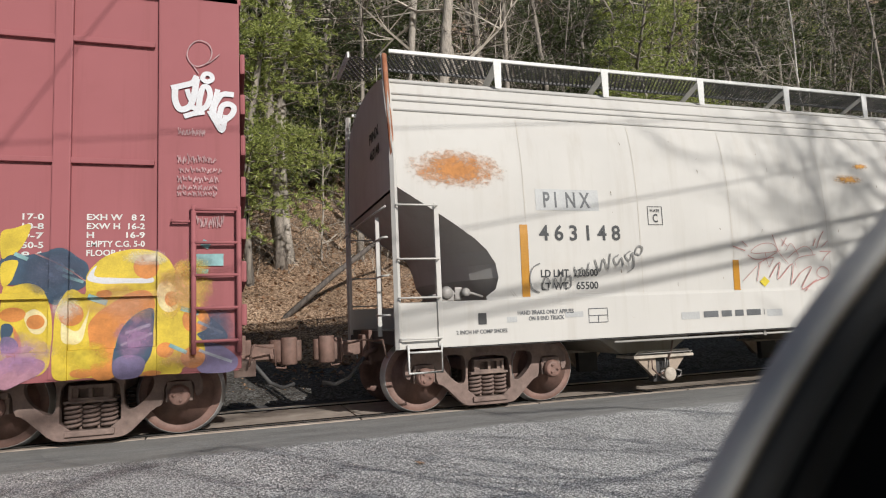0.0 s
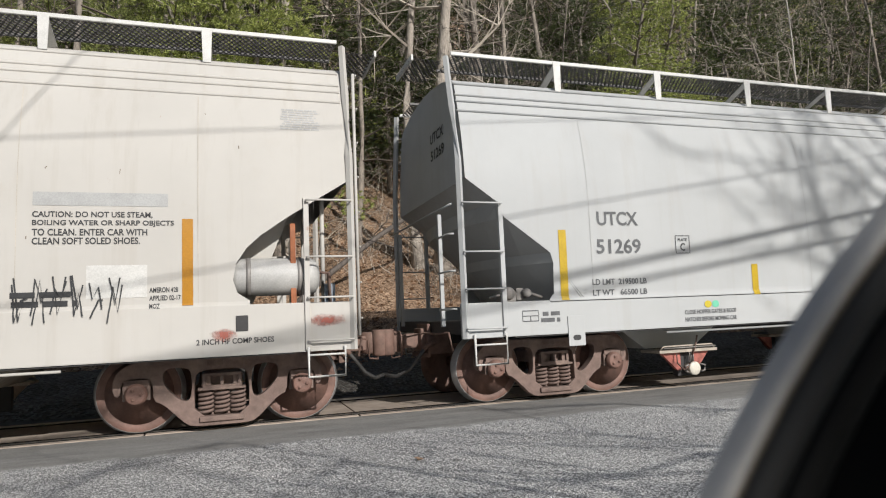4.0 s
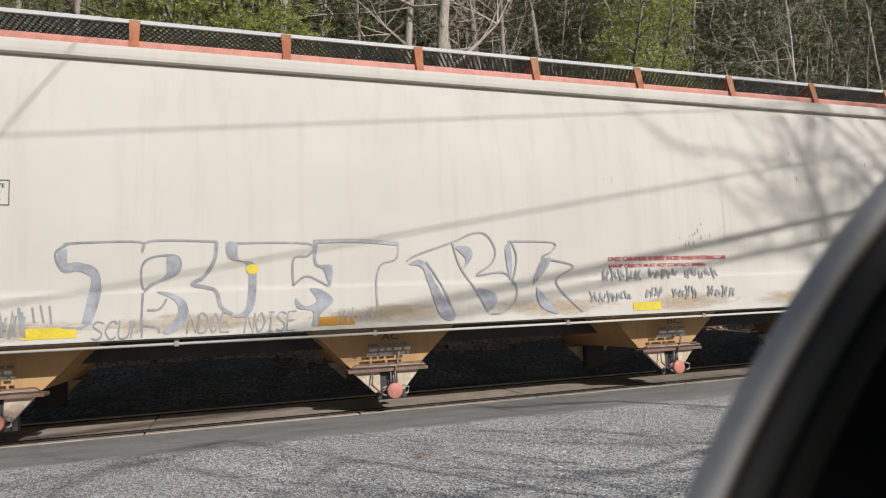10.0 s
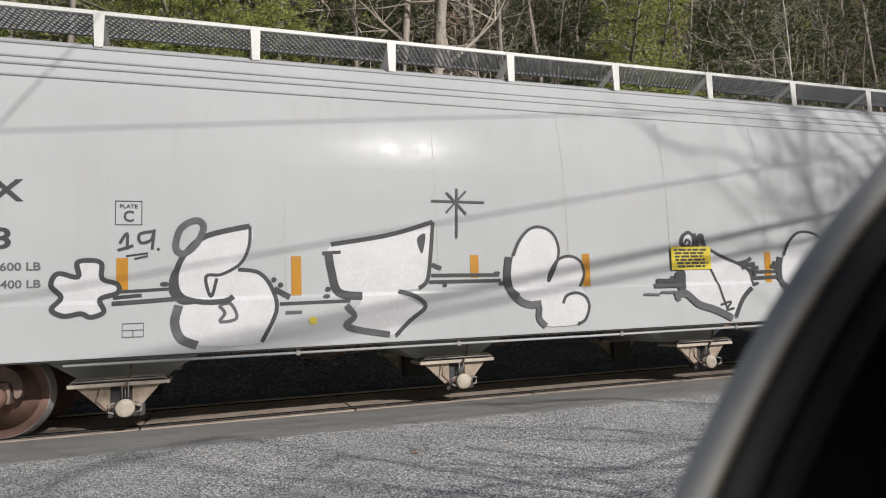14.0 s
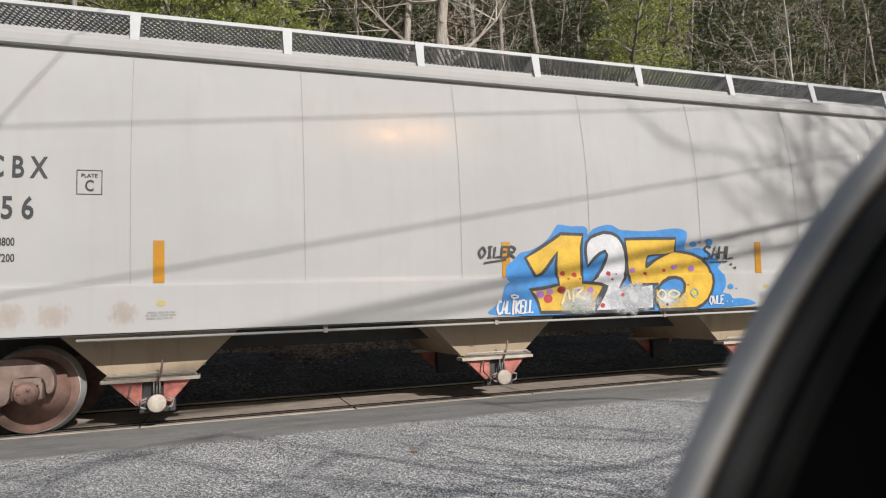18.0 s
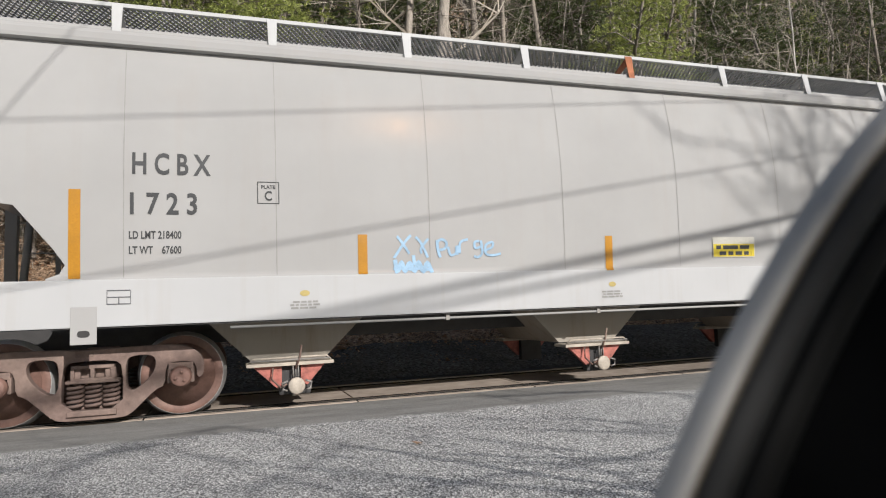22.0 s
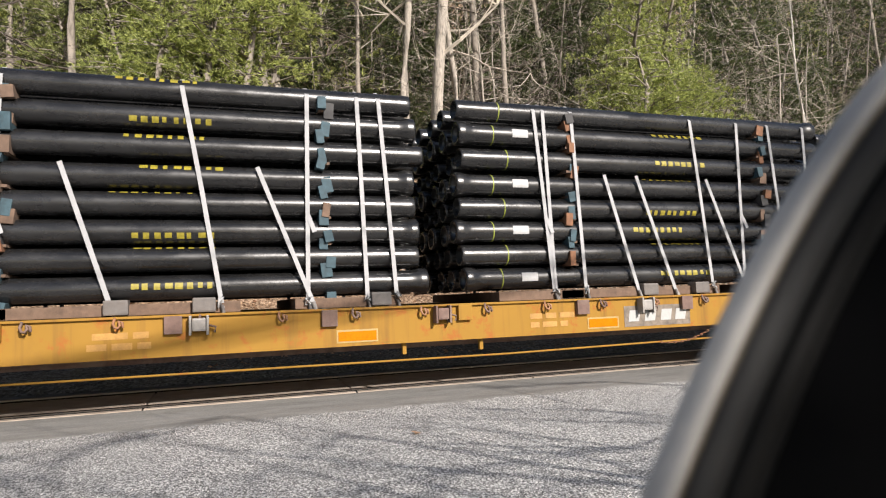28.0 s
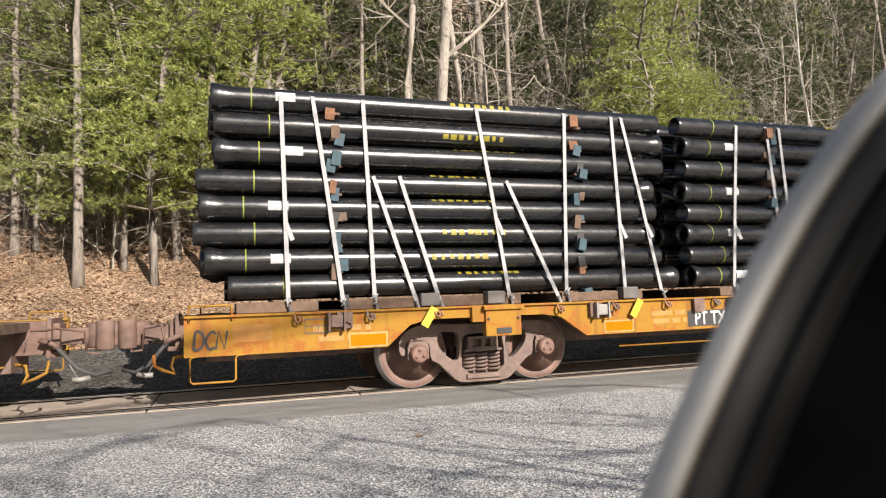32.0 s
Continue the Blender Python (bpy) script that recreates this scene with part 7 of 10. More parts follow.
line("black", 0.06, (4.82, 2.19), (4.37, 2.08), (4.16, 1.90), (4.06, 1.67), (4.10, 1.45), (4.30, 1.37), (4.55, 1.37), (4.64, 1.42))
line("black", 0.035, (4.82, 2.19), (4.81, 1.98), (4.72, 1.78), (4.52, 1.66), (4.36, 1.64), (4.41, 1.42), (4.47, 1.62))
line("black", 0.045, (4.69, 1.71), (4.91, 1.67), (5.05, 1.49), (5.09, 1.24), (4.93, 0.91))
line("greyspray", 0.09, (4.09, 1.34), (4.05, 1.16), (4.11, 0.99), (4.27, 0.91))
line("greyspray", 0.035, (4.49, 1.32), (4.61, 1.34), (4.67, 1.18), (4.50, 1.15), (4.55, 1.24), (4.49, 1.32))
fill("black", (4.01, 1.67), (4.14, 1.86), (4.07, 1.67), (4.10, 1.47), (4.30, 1.37), (4.12, 1.35), (4.00, 1.47))
line("black", 0.03, (3.53, 1.50), (4.01, 1.52))
line("black", 0.035, (3.46, 1.44), (3.73, 1.46))
line("black", 0.045, (3.45, 1.38), (4.06, 1.41))
spot("black", 3.95, 1.57, 0.047, 0.024)
spot("black", 5.07, 1.59, 0.029, 0.029)
spot("black", 5.14, 1.53, 0.029, 0.029)
line("black", 0.06, (5.07, 1.49), (5.24, 1.39))
line("black", 0.035, (5.13, 1.32), (5.92, 1.33))
line("greyspray", 0.035, (5.19, 1.22), (5.37, 1.22))
spot("lemon", 5.49, 1.12, 0.043, 0.043)
fill("whitespray", (5.71, 1.98), (6.40, 2.10), (6.95, 2.25), (6.90, 1.84), (6.80, 1.47), (6.47, 1.41), (6.80, 1.21), (6.62, 1.07), (6.44, 0.90), (5.90, 1.08), (6.06, 1.36), (5.78, 1.39), (5.73, 1.64))
line("black", 0.055, (5.71, 1.98), (6.40, 2.09), (6.95, 2.25))
line("black", 0.05, (6.95, 2.25), (6.91, 1.88), (6.86, 1.55), (6.75, 1.45))
line("black", 0.09, (5.68, 1.89), (5.71, 1.68), (5.79, 1.43), (6.06, 1.38))
line("black", 0.05, (6.50, 1.42), (6.69, 1.36), (6.82, 1.23), (6.62, 1.07), (6.44, 0.90))
line("greyspray", 0.07, (5.87, 1.28), (5.96, 1.15), (5.88, 1.03), (6.37, 0.92))
fill("black", (6.74, 2.04), (6.85, 2.10), (6.80, 1.86))
line("black", 0.04, (5.61, 1.88), (5.82, 1.89))
line("black", 0.05, (6.92, 1.73), (7.04, 1.68))
line("black", 0.04, (6.91, 1.60), (7.80, 1.59))
line("black", 0.04, (6.88, 1.52), (7.82, 1.52))
spot("black", 7.08, 1.48, 0.028, 0.027)
spot("black", 7.77, 1.61, 0.046, 0.023)
spot("black", 7.84, 1.48, 0.047, 0.024)
spot("black", 5.67, 1.47, 0.035, 0.026)
spot("black", 5.65, 1.39, 0.040, 0.022)
line("black", 0.028, (7.28, 2.67), (7.25, 2.05))
line("black", 0.026, (6.94, 2.51), (7.64, 2.50))
line("black", 0.026, (7.14, 2.62), (7.39, 2.35))
line("black", 0.026, (7.40, 2.64), (7.13, 2.37))
fill("whitespray", (12.36, 1.54), (12.42, 1.78), (12.53, 1.97), (12.70, 2.11), (12.91, 2.13), (13.12, 2.07), (13.21, 1.88), (13.18, 1.72), (13.39, 1.77), (13.57, 1.71), (13.65, 1.55), (13.58, 1.37), (13.69, 1.23), (13.68, 1.05), (13.51, 0.91), (12.92, 0.90), (12.82, 1.01), (12.86, 1.15), (12.62, 1.19), (12.43, 1.33))
line("black", 0.04, (12.42, 1.78), (12.53, 1.97), (12.70, 2.11), (12.91, 2.13), (13.12, 2.06), (13.21, 1.88), (13.16, 1.68), (13.02, 1.45), (13.04, 1.56), (13.18, 1.72), (13.39, 1.77), (13.59, 1.69), (13.65, 1.53), (13.56, 1.37))
line("black", 0.1, (12.34, 1.76), (12.31, 1.54), (12.35, 1.37), (12.46, 1.27))
line("greyspray", 0.09, (12.39, 1.30), (12.52, 1.21), (12.69, 1.17), (12.86, 1.18))
line("greyspray", 0.08, (12.81, 1.13), (12.81, 1.00), (12.92, 0.90))
line("black", 0.04, (13.23, 1.17), (13.31, 1.27), (13.49, 1.30), (13.65, 1.24), (13.69, 1.12), (13.61, 0.96), (13.48, 0.91))
fill("whitespray", (7.96, 1.58), (8.00, 1.82), (8.10, 2.02), (8.24, 2.16), (8.40, 2.19), (8.57, 2.13), (8.65, 1.92), (8.63, 1.76), (8.80, 1.82), (8.95, 1.76), (9.01, 1.59), (8.96, 1.40), (9.04, 1.25), (9.04, 1.07), (8.90, 0.93), (8.41, 0.92), (8.33, 1.04), (8.36, 1.18), (8.17, 1.22), (8.01, 1.37))
line("black", 0.04, (8.00, 1.82), (8.10, 2.02), (8.24, 2.16), (8.40, 2.19), (8.57, 2.11), (8.65, 1.92), (8.61, 1.72), (8.49, 1.49), (8.51, 1.60), (8.63, 1.76), (8.80, 1.81), (8.96, 1.74), (9.01, 1.57), (8.94, 1.41))
line("black", 0.1, (7.94, 1.81), (7.91, 1.58), (7.94, 1.40), (8.04, 1.30))
line("greyspray", 0.09, (7.98, 1.33), (8.09, 1.24), (8.22, 1.20), (8.36, 1.21))
line("greyspray", 0.08, (8.33, 1.16), (8.32, 1.02), (8.41, 0.92))
line("black", 0.04, (8.67, 1.20), (8.73, 1.30), (8.88, 1.33), (9.01, 1.27), (9.05, 1.14), (8.98, 0.98), (8.87, 0.93))
line("black", 0.05, (12.20, 1.68), (12.36, 1.64))
line("black", 0.05, (12.15, 1.63), (12.36, 1.59))
fill("whitespray", (10.67, 1.91), (10.59, 1.98), (10.63, 2.08), (10.72, 2.12), (10.80, 2.05), (10.78, 1.90))
loop("black", 0.05, (10.67, 1.92), (10.59, 1.98), (10.63, 2.08), (10.72, 2.12), (10.79, 2.05), (10.77, 1.93))
line("black", 0.035, (10.64, 1.97), (10.68, 2.02), (10.73, 1.98), (10.70, 1.94), (10.66, 1.92))
line("black", 0.055, (10.81, 2.11), (10.84, 1.92))
line("black", 0.055, (10.87, 1.92), (10.87, 2.05), (10.94, 2.08), (10.95, 2.02), (10.98, 1.92))
fill("whitespray", (10.60, 1.91), (11.04, 1.87), (11.55, 1.67), (11.76, 1.52), (11.78, 1.32), (11.58, 1.13), (11.40, 0.91), (11.08, 1.04), (10.71, 1.17), (10.58, 1.30), (10.59, 1.55))
line("black", 0.05, (11.01, 1.90), (11.28, 1.77), (11.58, 1.66), (11.76, 1.54), (11.79, 1.34))
line("black", 0.04, (11.06, 1.60), (11.16, 1.40), (11.22, 1.21), (11.28, 1.05))
line("black", 0.035, (11.17, 1.09), (11.36, 1.13), (11.27, 1.02), (11.41, 1.04))
line("black", 0.07, (11.76, 1.32), (11.58, 1.17), (11.42, 0.91))
line("greyspray", 0.1, (10.41, 1.24), (10.60, 1.27), (10.80, 1.12), (11.08, 1.03), (11.37, 0.90))
fill("black", (10.46, 1.56), (10.62, 1.58), (10.59, 1.31), (10.47, 1.35))
line("black", 0.055, (10.14, 1.46), (10.47, 1.45))
line("black", 0.06, (10.09, 1.39), (10.47, 1.39))
line("greyspray", 0.03, (9.91, 1.28), (10.17, 1.27))
line("greyspray", 0.035, (10.19, 1.30), (10.57, 1.29))
spot("black", 10.40, 1.50, 0.033, 0.022)
spot("greyspray", 10.45, 1.26, 0.044, 0.020)
spot("greyspray", 10.47, 1.19, 0.038, 0.020)
line("black", 0.06, (11.55, 1.67), (11.70, 1.70), (11.79, 1.75))
line("black", 0.06, (11.61, 1.60), (11.73, 1.65), (11.86, 1.66))
line("black", 0.06, (11.73, 1.56), (11.82, 1.59), (11.92, 1.61))
line("black", 0.04, (11.82, 1.55), (12.27, 1.55))
line("black", 0.045, (11.82, 1.46), (12.27, 1.47))
spot("black", 11.85, 1.51, 0.031, 0.021)
spot("black", 11.86, 1.38, 0.037, 0.024)
line("black", 0.06, (13.70, 1.58), (13.94, 1.55))
line("black", 0.06, (13.68, 1.52), (13.91, 1.49))
line("black", 0.06, (13.76, 1.44), (14.49, 1.44))
spot("black", 14.51, 1.44, 0.025, 0.028)
line("black", 0.04, (14.57, 1.46), (15.05, 1.47))
spot("black", 14.61, 1.45, 0.022, 0.024)
line("greyspray", 0.03, (13.67, 1.29), (13.79, 1.29))
line("black", 0.02, (13.61, 1.35), (14.18, 1.34))
line("black", 0.07, (14.88, 1.56), (15.10, 1.63))
line("black", 0.07, (14.92, 1.53), (15.11, 1.53))
shape("whitespray", "black", 0.035, (15.15, 1.83), (15.31, 1.89), (15.55, 1.84), (15.50, 1.97), (15.59, 2.08), (15.71, 1.99), (16.03, 1.72), (15.78, 1.67), (15.56, 1.41), (15.53, 1.58), (15.28, 1.41), (15.17, 1.52))
line("black", 0.06, (16.03, 1.72), (15.78, 1.90), (15.59, 2.08))
line("black", 0.1, (15.57, 2.07), (15.50, 1.99), (15.50, 1.84))
line("black", 0.09, (15.55, 1.84), (15.31, 1.89), (15.15, 1.82), (15.10, 1.66), (15.17, 1.47), (15.30, 1.40))
line("black", 0.06, (15.30, 1.40), (15.53, 1.58), (15.54, 1.37))
line("black", 0.07, (16.01, 1.69), (15.78, 1.65), (15.60, 1.40))
word("black", 0.021, "TDB", 16.13, 1.94, 16.60, 1.75)
line("black", 0.022, (16.25, 1.71), (16.52, 1.71))
line("black", 0.022, (16.65, 1.86), (16.64, 1.79))
line("black", 0.022, (16.69, 1.86), (16.69, 1.79))
word("black", 0.021, "ISH", 16.21, 1.62, 16.52, 1.44)
line("black", 0.022, (16.15, 1.42), (16.28, 1.42))
line("black", 0.022, (16.34, 1.42), (16.47, 1.42))
line("black", 0.022, (16.55, 1.56), (16.55, 1.49))
line("black", 0.022, (16.60, 1.56), (16.60, 1.49))
word("greyspray", 0.021, "WHOADIES", 14.88, 1.26, 15.89, 1.04)
line("greyspray", 0.022, (15.26, 0.98), (15.54, 1.00))
line("greyspray", 0.022, (15.23, 0.93), (15.35, 0.93))
word("greyspray", 0.021, "YPC", 16.31, 1.21, 16.65, 1.01)
line("greyspray", 0.022, (16.46, 0.99), (16.57, 0.99))
line("greyspray", 0.022, (16.69, 1.14), (16.69, 1.03))
line("greyspray", 0.022, (16.73, 1.14), (16.72, 1.03))

# warm grey car with the colourful piece
c, st = HCBX, STY["hcbx"]
lettering(c, st, "H C B X", 2.02, 2.87, 2.74, 2.64, M["black"])
lettering(c, st, "1 7 5 6", 2.02, 2.46, 2.62, 2.22, M["black"])
plate_c(c, st, 3.00, 2.74, 3.23, 2.49)
lettering(c, st, "LD LMT 218800", 1.96, 2.04, 2.46, 1.955, M["black"])
lettering(c, st, "LT WT    67200", 1.96, 1.88, 2.46, 1.795, M["black"])
lettering(c, st, "NO. 8 VENT VALVE", .82, 1.235, 1.23, 1.175, M["black"])
ambers(c, st, [(1.50, 2.48, 1.57), (3.72, 2.01, 1.56), (7.74, 1.99, 1.54), (11.78, 1.99, 1.54), (15.60, 1.98, 1.54), (18.28, 2.47, 1.55)])
data_box(c, st, 1.80, 1.42, 2.02, 1.28)
lettering(c, st, "CAUTION: LINED CAR DO NOT USE STEAM", 16.55, 2.35, 17.45, 2.29, M["black"])
lettering(c, st, "BOILING WATER OR SHARP OBJECTS TO CLEAN CAR", 16.42, 2.265, 17.57, 2.205, M["black"])
lettering(c, st, "ENTER CAR WITH CLEAN SOFT SOLED SHOES", 16.52, 2.18, 17.48, 2.12, M["black"])
rect("data_strip", c, st, 16.47, 1.80, 16.92, 1.72, M["white"], .005)
rect("data_strip", c, st, 16.50, 1.785, 16.89, 1.735, M["black"], .007)
lettering(c, st, "LINING HEMPEL 35460", 17.36, 1.85, 17.86, 1.795, M["black"])
lettering(c, st, "MRT 12-16", 17.56, 1.765, 17.80, 1.71, M["black"])
lettering(c, st, "EXW  10-7  H  8-5", 15.10, 1.38, 15.56, 1.32, M["black"])
lettering(c, st, "EW   8-8  H 15-1", 15.10, 1.295, 15.56, 1.235, M["black"])
lettering(c, st, "CU FT 6221", 15.10, 1.21, 15.38, 1.15, M["black"])
bracket_plate(c, st, 1.59, .88, M["hcbx"])
bracket_plate(c, st, 18.30, .88, M["hcbx"])
for x in (3.8, 7.9, 11.93, 16.05):
    blob(c, st, [(x + .045 * math.cos(6.283 * i / 8), 1.345 + .028 * math.sin(6.283 * i / 8)) for i in range(8)], M["paleamber"], .006)
    bars(c, st, x - .15, 1.26, x + .15, 1.18, 3, M["seam"], int(x) + 60)
rect("patch_plate", c, st, 13.98, 3.18, 14.19, 2.58, M["pspx"], .005)
rect("patch_plate", c, st, 14.00, 3.12, 14.17, 2.60, M["bluepatch"], .007)
rect("patch_streak", c, st, 14.06, 3.40, 14.09, 3.18, M["white"], .006)
rect("patch_streak", c, st, 14.05, 3.12, 14.09, 2.60, M["pspx"], .009)
CAN[:] = [c, st, .006]
fill("bluem", (7.55, 1.09), (7.60, 1.18), (7.70, 1.25), (7.73, 1.35), (7.76, 1.44), (7.83, 1.49), (7.79, 1.53), (7.80, 1.69), (7.89, 1.75), (7.99, 1.85), (8.12, 1.88), (8.28, 1.95), (8.41, 2.05), (8.50, 2.17), (8.56, 2.22), (8.73, 2.20), (8.93, 2.20), (8.99, 2.15), (8.99, 2.09), (9.07, 2.16), (9.21, 2.21), (9.36, 2.22), (9.48, 2.16), (9.60, 2.15), (9.96, 2.14), (10.34, 2.18), (10.54, 2.16), (10.59, 2.09), (10.53, 1.91), (10.62, 1.89), (10.76, 1.91), (10.89, 1.88), (10.98, 1.83), (11.06, 1.75), (11.16, 1.69), (11.10, 1.63), (11.19, 1.52), (11.20, 1.37), (11.14, 1.27), (11.26, 1.24), (11.31, 1.18), (11.45, 1.18), (11.64, 1.14), (11.64, 1.08), (10.71, 1.05), (9.95, 1.05), (9.36, 1.06), (8.96, 1.06), (8.23, 1.05))
spot("bluem", 10.68, 1.96, 0.062, 0.039)
spot("bluem", 10.96, 1.99, 0.062, 0.051)
spot("bluem", 11.28, 1.35, 0.051, 0.039)
spot("bluem", 10.79, 1.99, 0.017, 0.017)
spot("bluem", 11.38, 1.32, 0.017, 0.011)
shape("gold", "black", 0.045, (8.06, 1.79), (8.25, 1.90), (8.44, 2.01), (8.58, 2.10), (8.91, 2.09), (8.88, 1.92), (8.88, 1.74), (8.88, 1.58), (8.87, 1.46), (9.23, 1.43), (9.15, 1.32), (9.08, 1.21), (9.03, 1.08), (8.63, 1.08), (8.24, 1.09), (8.20, 1.23), (8.15, 1.32), (8.09, 1.38), (8.31, 1.40), (8.52, 1.44), (8.50, 1.56), (8.50, 1.71), (8.52, 1.86), (8.44, 1.75), (8.36, 1.65), (8.29, 1.58), (8.20, 1.55))
shape("gold", "black", 0.045, (9.56, 2.03), (9.96, 2.04), (10.39, 2.04), (10.36, 1.86), (10.50, 1.85), (10.66, 1.82), (10.81, 1.76), (10.92, 1.66), (10.98, 1.54), (10.99, 1.42), (10.95, 1.30), (10.87, 1.18), (10.77, 1.11), (10.65, 1.06), (10.32, 1.06), (10.05, 1.06), (9.98, 1.20), (9.99, 1.33), (10.05, 1.41), (9.83, 1.41), (9.62, 1.38), (9.59, 1.51), (9.58, 1.66), (9.57, 1.85))
fill("black", (9.88, 1.63), (9.90, 1.79), (10.00, 1.82), (10.21, 1.83), (10.36, 1.86), (10.21, 1.80), (10.05, 1.73))
fill("bluem", (9.91, 1.71), (9.93, 1.78), (10.10, 1.80), (9.99, 1.75))
shape("bluem", "black", 0.050, (10.04, 1.36), (10.13, 1.44), (10.23, 1.49), (10.34, 1.50), (10.44, 1.47), (10.49, 1.40), (10.47, 1.31), (10.39, 1.24), (10.25, 1.21), (10.11, 1.23))
shape("whitebuff", "black", 0.045, (8.97, 1.67), (8.95, 1.78), (8.94, 1.89), (8.96, 1.98), (9.02, 2.05), (9.12, 2.09), (9.23, 2.12), (9.35, 2.11), (9.44, 2.07), (9.51, 1.99), (9.55, 1.88), (9.57, 1.74), (9.56, 1.60), (9.52, 1.50), (9.43, 1.38), (9.59, 1.35), (9.77, 1.40), (9.97, 1.41), (9.95, 1.08), (9.47, 1.07), (9.05, 1.07), (9.11, 1.21), (9.18, 1.32), (9.24, 1.40), (9.14, 1.43), (9.01, 1.46), (9.10, 1.54), (9.18, 1.63), (9.24, 1.74), (9.27, 1.82), (9.24, 1.87), (9.16, 1.84), (9.07, 1.77))
fill("bluem", (9.00, 1.52), (9.00, 1.63), (9.08, 1.73), (9.17, 1.80), (9.24, 1.83), (9.20, 1.73), (9.13, 1.63), (9.07, 1.56))
line("black", 0.090, (9.21, 1.39), (9.14, 1.28), (9.06, 1.17))
rect("buffed_cloud", c, st, 9.07, 1.52, 10.07, 0.96, M["silvermist"], lifted() + .002)
rect("buffed_cloud", c, st, 9.33, 1.47, 9.98, 0.99, M["silvermist"], lifted() + .002)
rect("buffed_cloud", c, st, 8.44, 1.45, 9.21, 1.00, M["silvermist"], lifted() + .002)
rect("buffed_cloud", c, st, 8.44, 1.28, 9.07, 1.01, M["tealmist"], lifted() + .002)
rect("buffed_cloud", c, st, 9.45, 1.49, 9.83, 1.00, M["silvermist"], lifted() + .002)
rect("buffed_cloud", c, st, 9.98, 1.40, 10.61, 1.03, M["tealmist"], lifted() + .002)
rect("buffed_cloud", c, st, 9.95, 1.37, 10.38, 1.04, M["silvermist"], lifted() + .002)
spot("redm", 8.59, 1.58, 0.037, 0.031)
spot("redm", 8.76, 1.56, 0.038, 0.032)
spot("redm", 9.28, 1.57, 0.037, 0.030)
spot("redm", 9.86, 1.56, 0.030, 0.024)
spot("redm", 10.17, 1.60, 0.030, 0.024)
spot("redm", 8.55, 1.37, 0.059, 0.049)
spot("redm", 8.35, 1.26, 0.063, 0.054)
spot("redm", 9.15, 1.15, 0.036, 0.030)
spot("redm", 9.47, 1.28, 0.029, 0.023)
spot("redm", 10.17, 1.13, 0.021, 0.017)
spot("redm", 8.66, 1.51, 0.016, 0.013)
spot("redm", 8.83, 1.51, 0.016, 0.014)
spot("redm", 9.32, 1.49, 0.020, 0.016)
spot("redm", 9.40, 1.56, 0.014, 0.012)
spot("redm", 10.54, 1.39, 0.016, 0.012)
spot("purplem", 8.24, 1.32, 0.057, 0.049)
spot("purplem", 8.38, 1.35, 0.047, 0.040)
spot("purplem", 9.66, 1.61, 0.044, 0.035)
spot("purplem", 10.33, 1.64, 0.040, 0.031)
spot("purplem", 10.63, 1.62, 0.054, 0.042)
spot("purplem", 8.80, 1.36, 0.027, 0.023)
spot("purplem", 8.98, 1.36, 0.044, 0.037)
spot("purplem", 10.38, 1.66, 0.019, 0.015)
line("buffed", 0.028, (8.54, 1.18), (8.63, 1.37), (8.66, 1.24))
line("buffed", 0.028, (8.72, 1.38), (8.71, 1.21))
line("buffed", 0.028, (8.70, 1.37), (8.87, 1.39), (8.76, 1.28), (8.90, 1.23))
loop("buffed", 0.03, (10.20, 1.27), (10.28, 1.32), (10.38, 1.27), (10.28, 1.22))
loop("tealspray", 0.02, (10.58, 1.28), (10.64, 1.34), (10.70, 1.28), (10.64, 1.22))
loop("buffed", 0.02, (10.02, 1.27), (10.09, 1.33), (10.16, 1.27), (10.09, 1.20))
word("black", 0.028, "OILER", 7.42, 1.93, 7.93, 1.80)
line("black", 0.022, (7.49, 1.73), (7.79, 1.77))
word("black", 0.028, "SAHL", 10.85, 1.93, 11.38, 1.75)
line("black", 0.02, (10.96, 1.70), (11.26, 1.71))
spot("black", 11.33, 1.67, 0.016, 0.017)
spot("black", 11.40, 1.62, 0.017, 0.017)
word("whitespray", 0.028, "CALIKELL", 7.63, 1.25, 8.14, 1.09)
loop("whitespray", 0.02, (7.83, 1.30), (7.87, 1.32), (7.93, 1.30), (7.88, 1.28))
word("whitespray", 0.02, "OWLE", 10.88, 1.23, 11.14, 1.11)
spot("whitespray", 11.19, 1.14, 0.010, 0.010)
spot("whitespray", 11.28, 1.14, 0.010, 0.010)
for x0, x1 in ((1.0, 1.32), (1.40, 1.95), (2.25, 2.62), (2.60, 3.02), (3.25, 3.62)):
    rect("washed_tag", c, st, x0, 1.42, x1, 1.08, M["pinkstain"], .005)

# clean grey car
c, st = HCBY, STY["hcby"]
lettering(c, st, "H C B X", 2.03, 2.88, 2.81, 2.64, M["black"])
lettering(c, st, "1 7 2 3", 2.01, 2.45, 2.67, 2.21, M["black"])
plate_c(c, st, 3.30, 2.59, 3.53, 2.35)
lettering(c, st, "LD LMT 218400", 2.0, 2.04, 2.51, 1.955, M["black"])
lettering(c, st, "LT WT    67600", 2.0, 1.88, 2.51, 1.795, M["black"])
ambers(c, st, [(1.44, 2.47, 1.55), (4.42, 2.00, 1.54), (7.75, 1.98, 1.52), (11.76, 1.97, 1.52), (15.17, 1.98, 1.52), (18.05, 2.46, 1.54)])
lettering(c, st, "CAUTION: LINED CAR DO NOT USE STEAM", 16.36, 2.37, 17.28, 2.31, M["black"])
lettering(c, st, "BOILING WATER OR SHARP OBJECTS TO CLEAN CAR", 16.24, 2.285, 17.39, 2.225, M["black"])
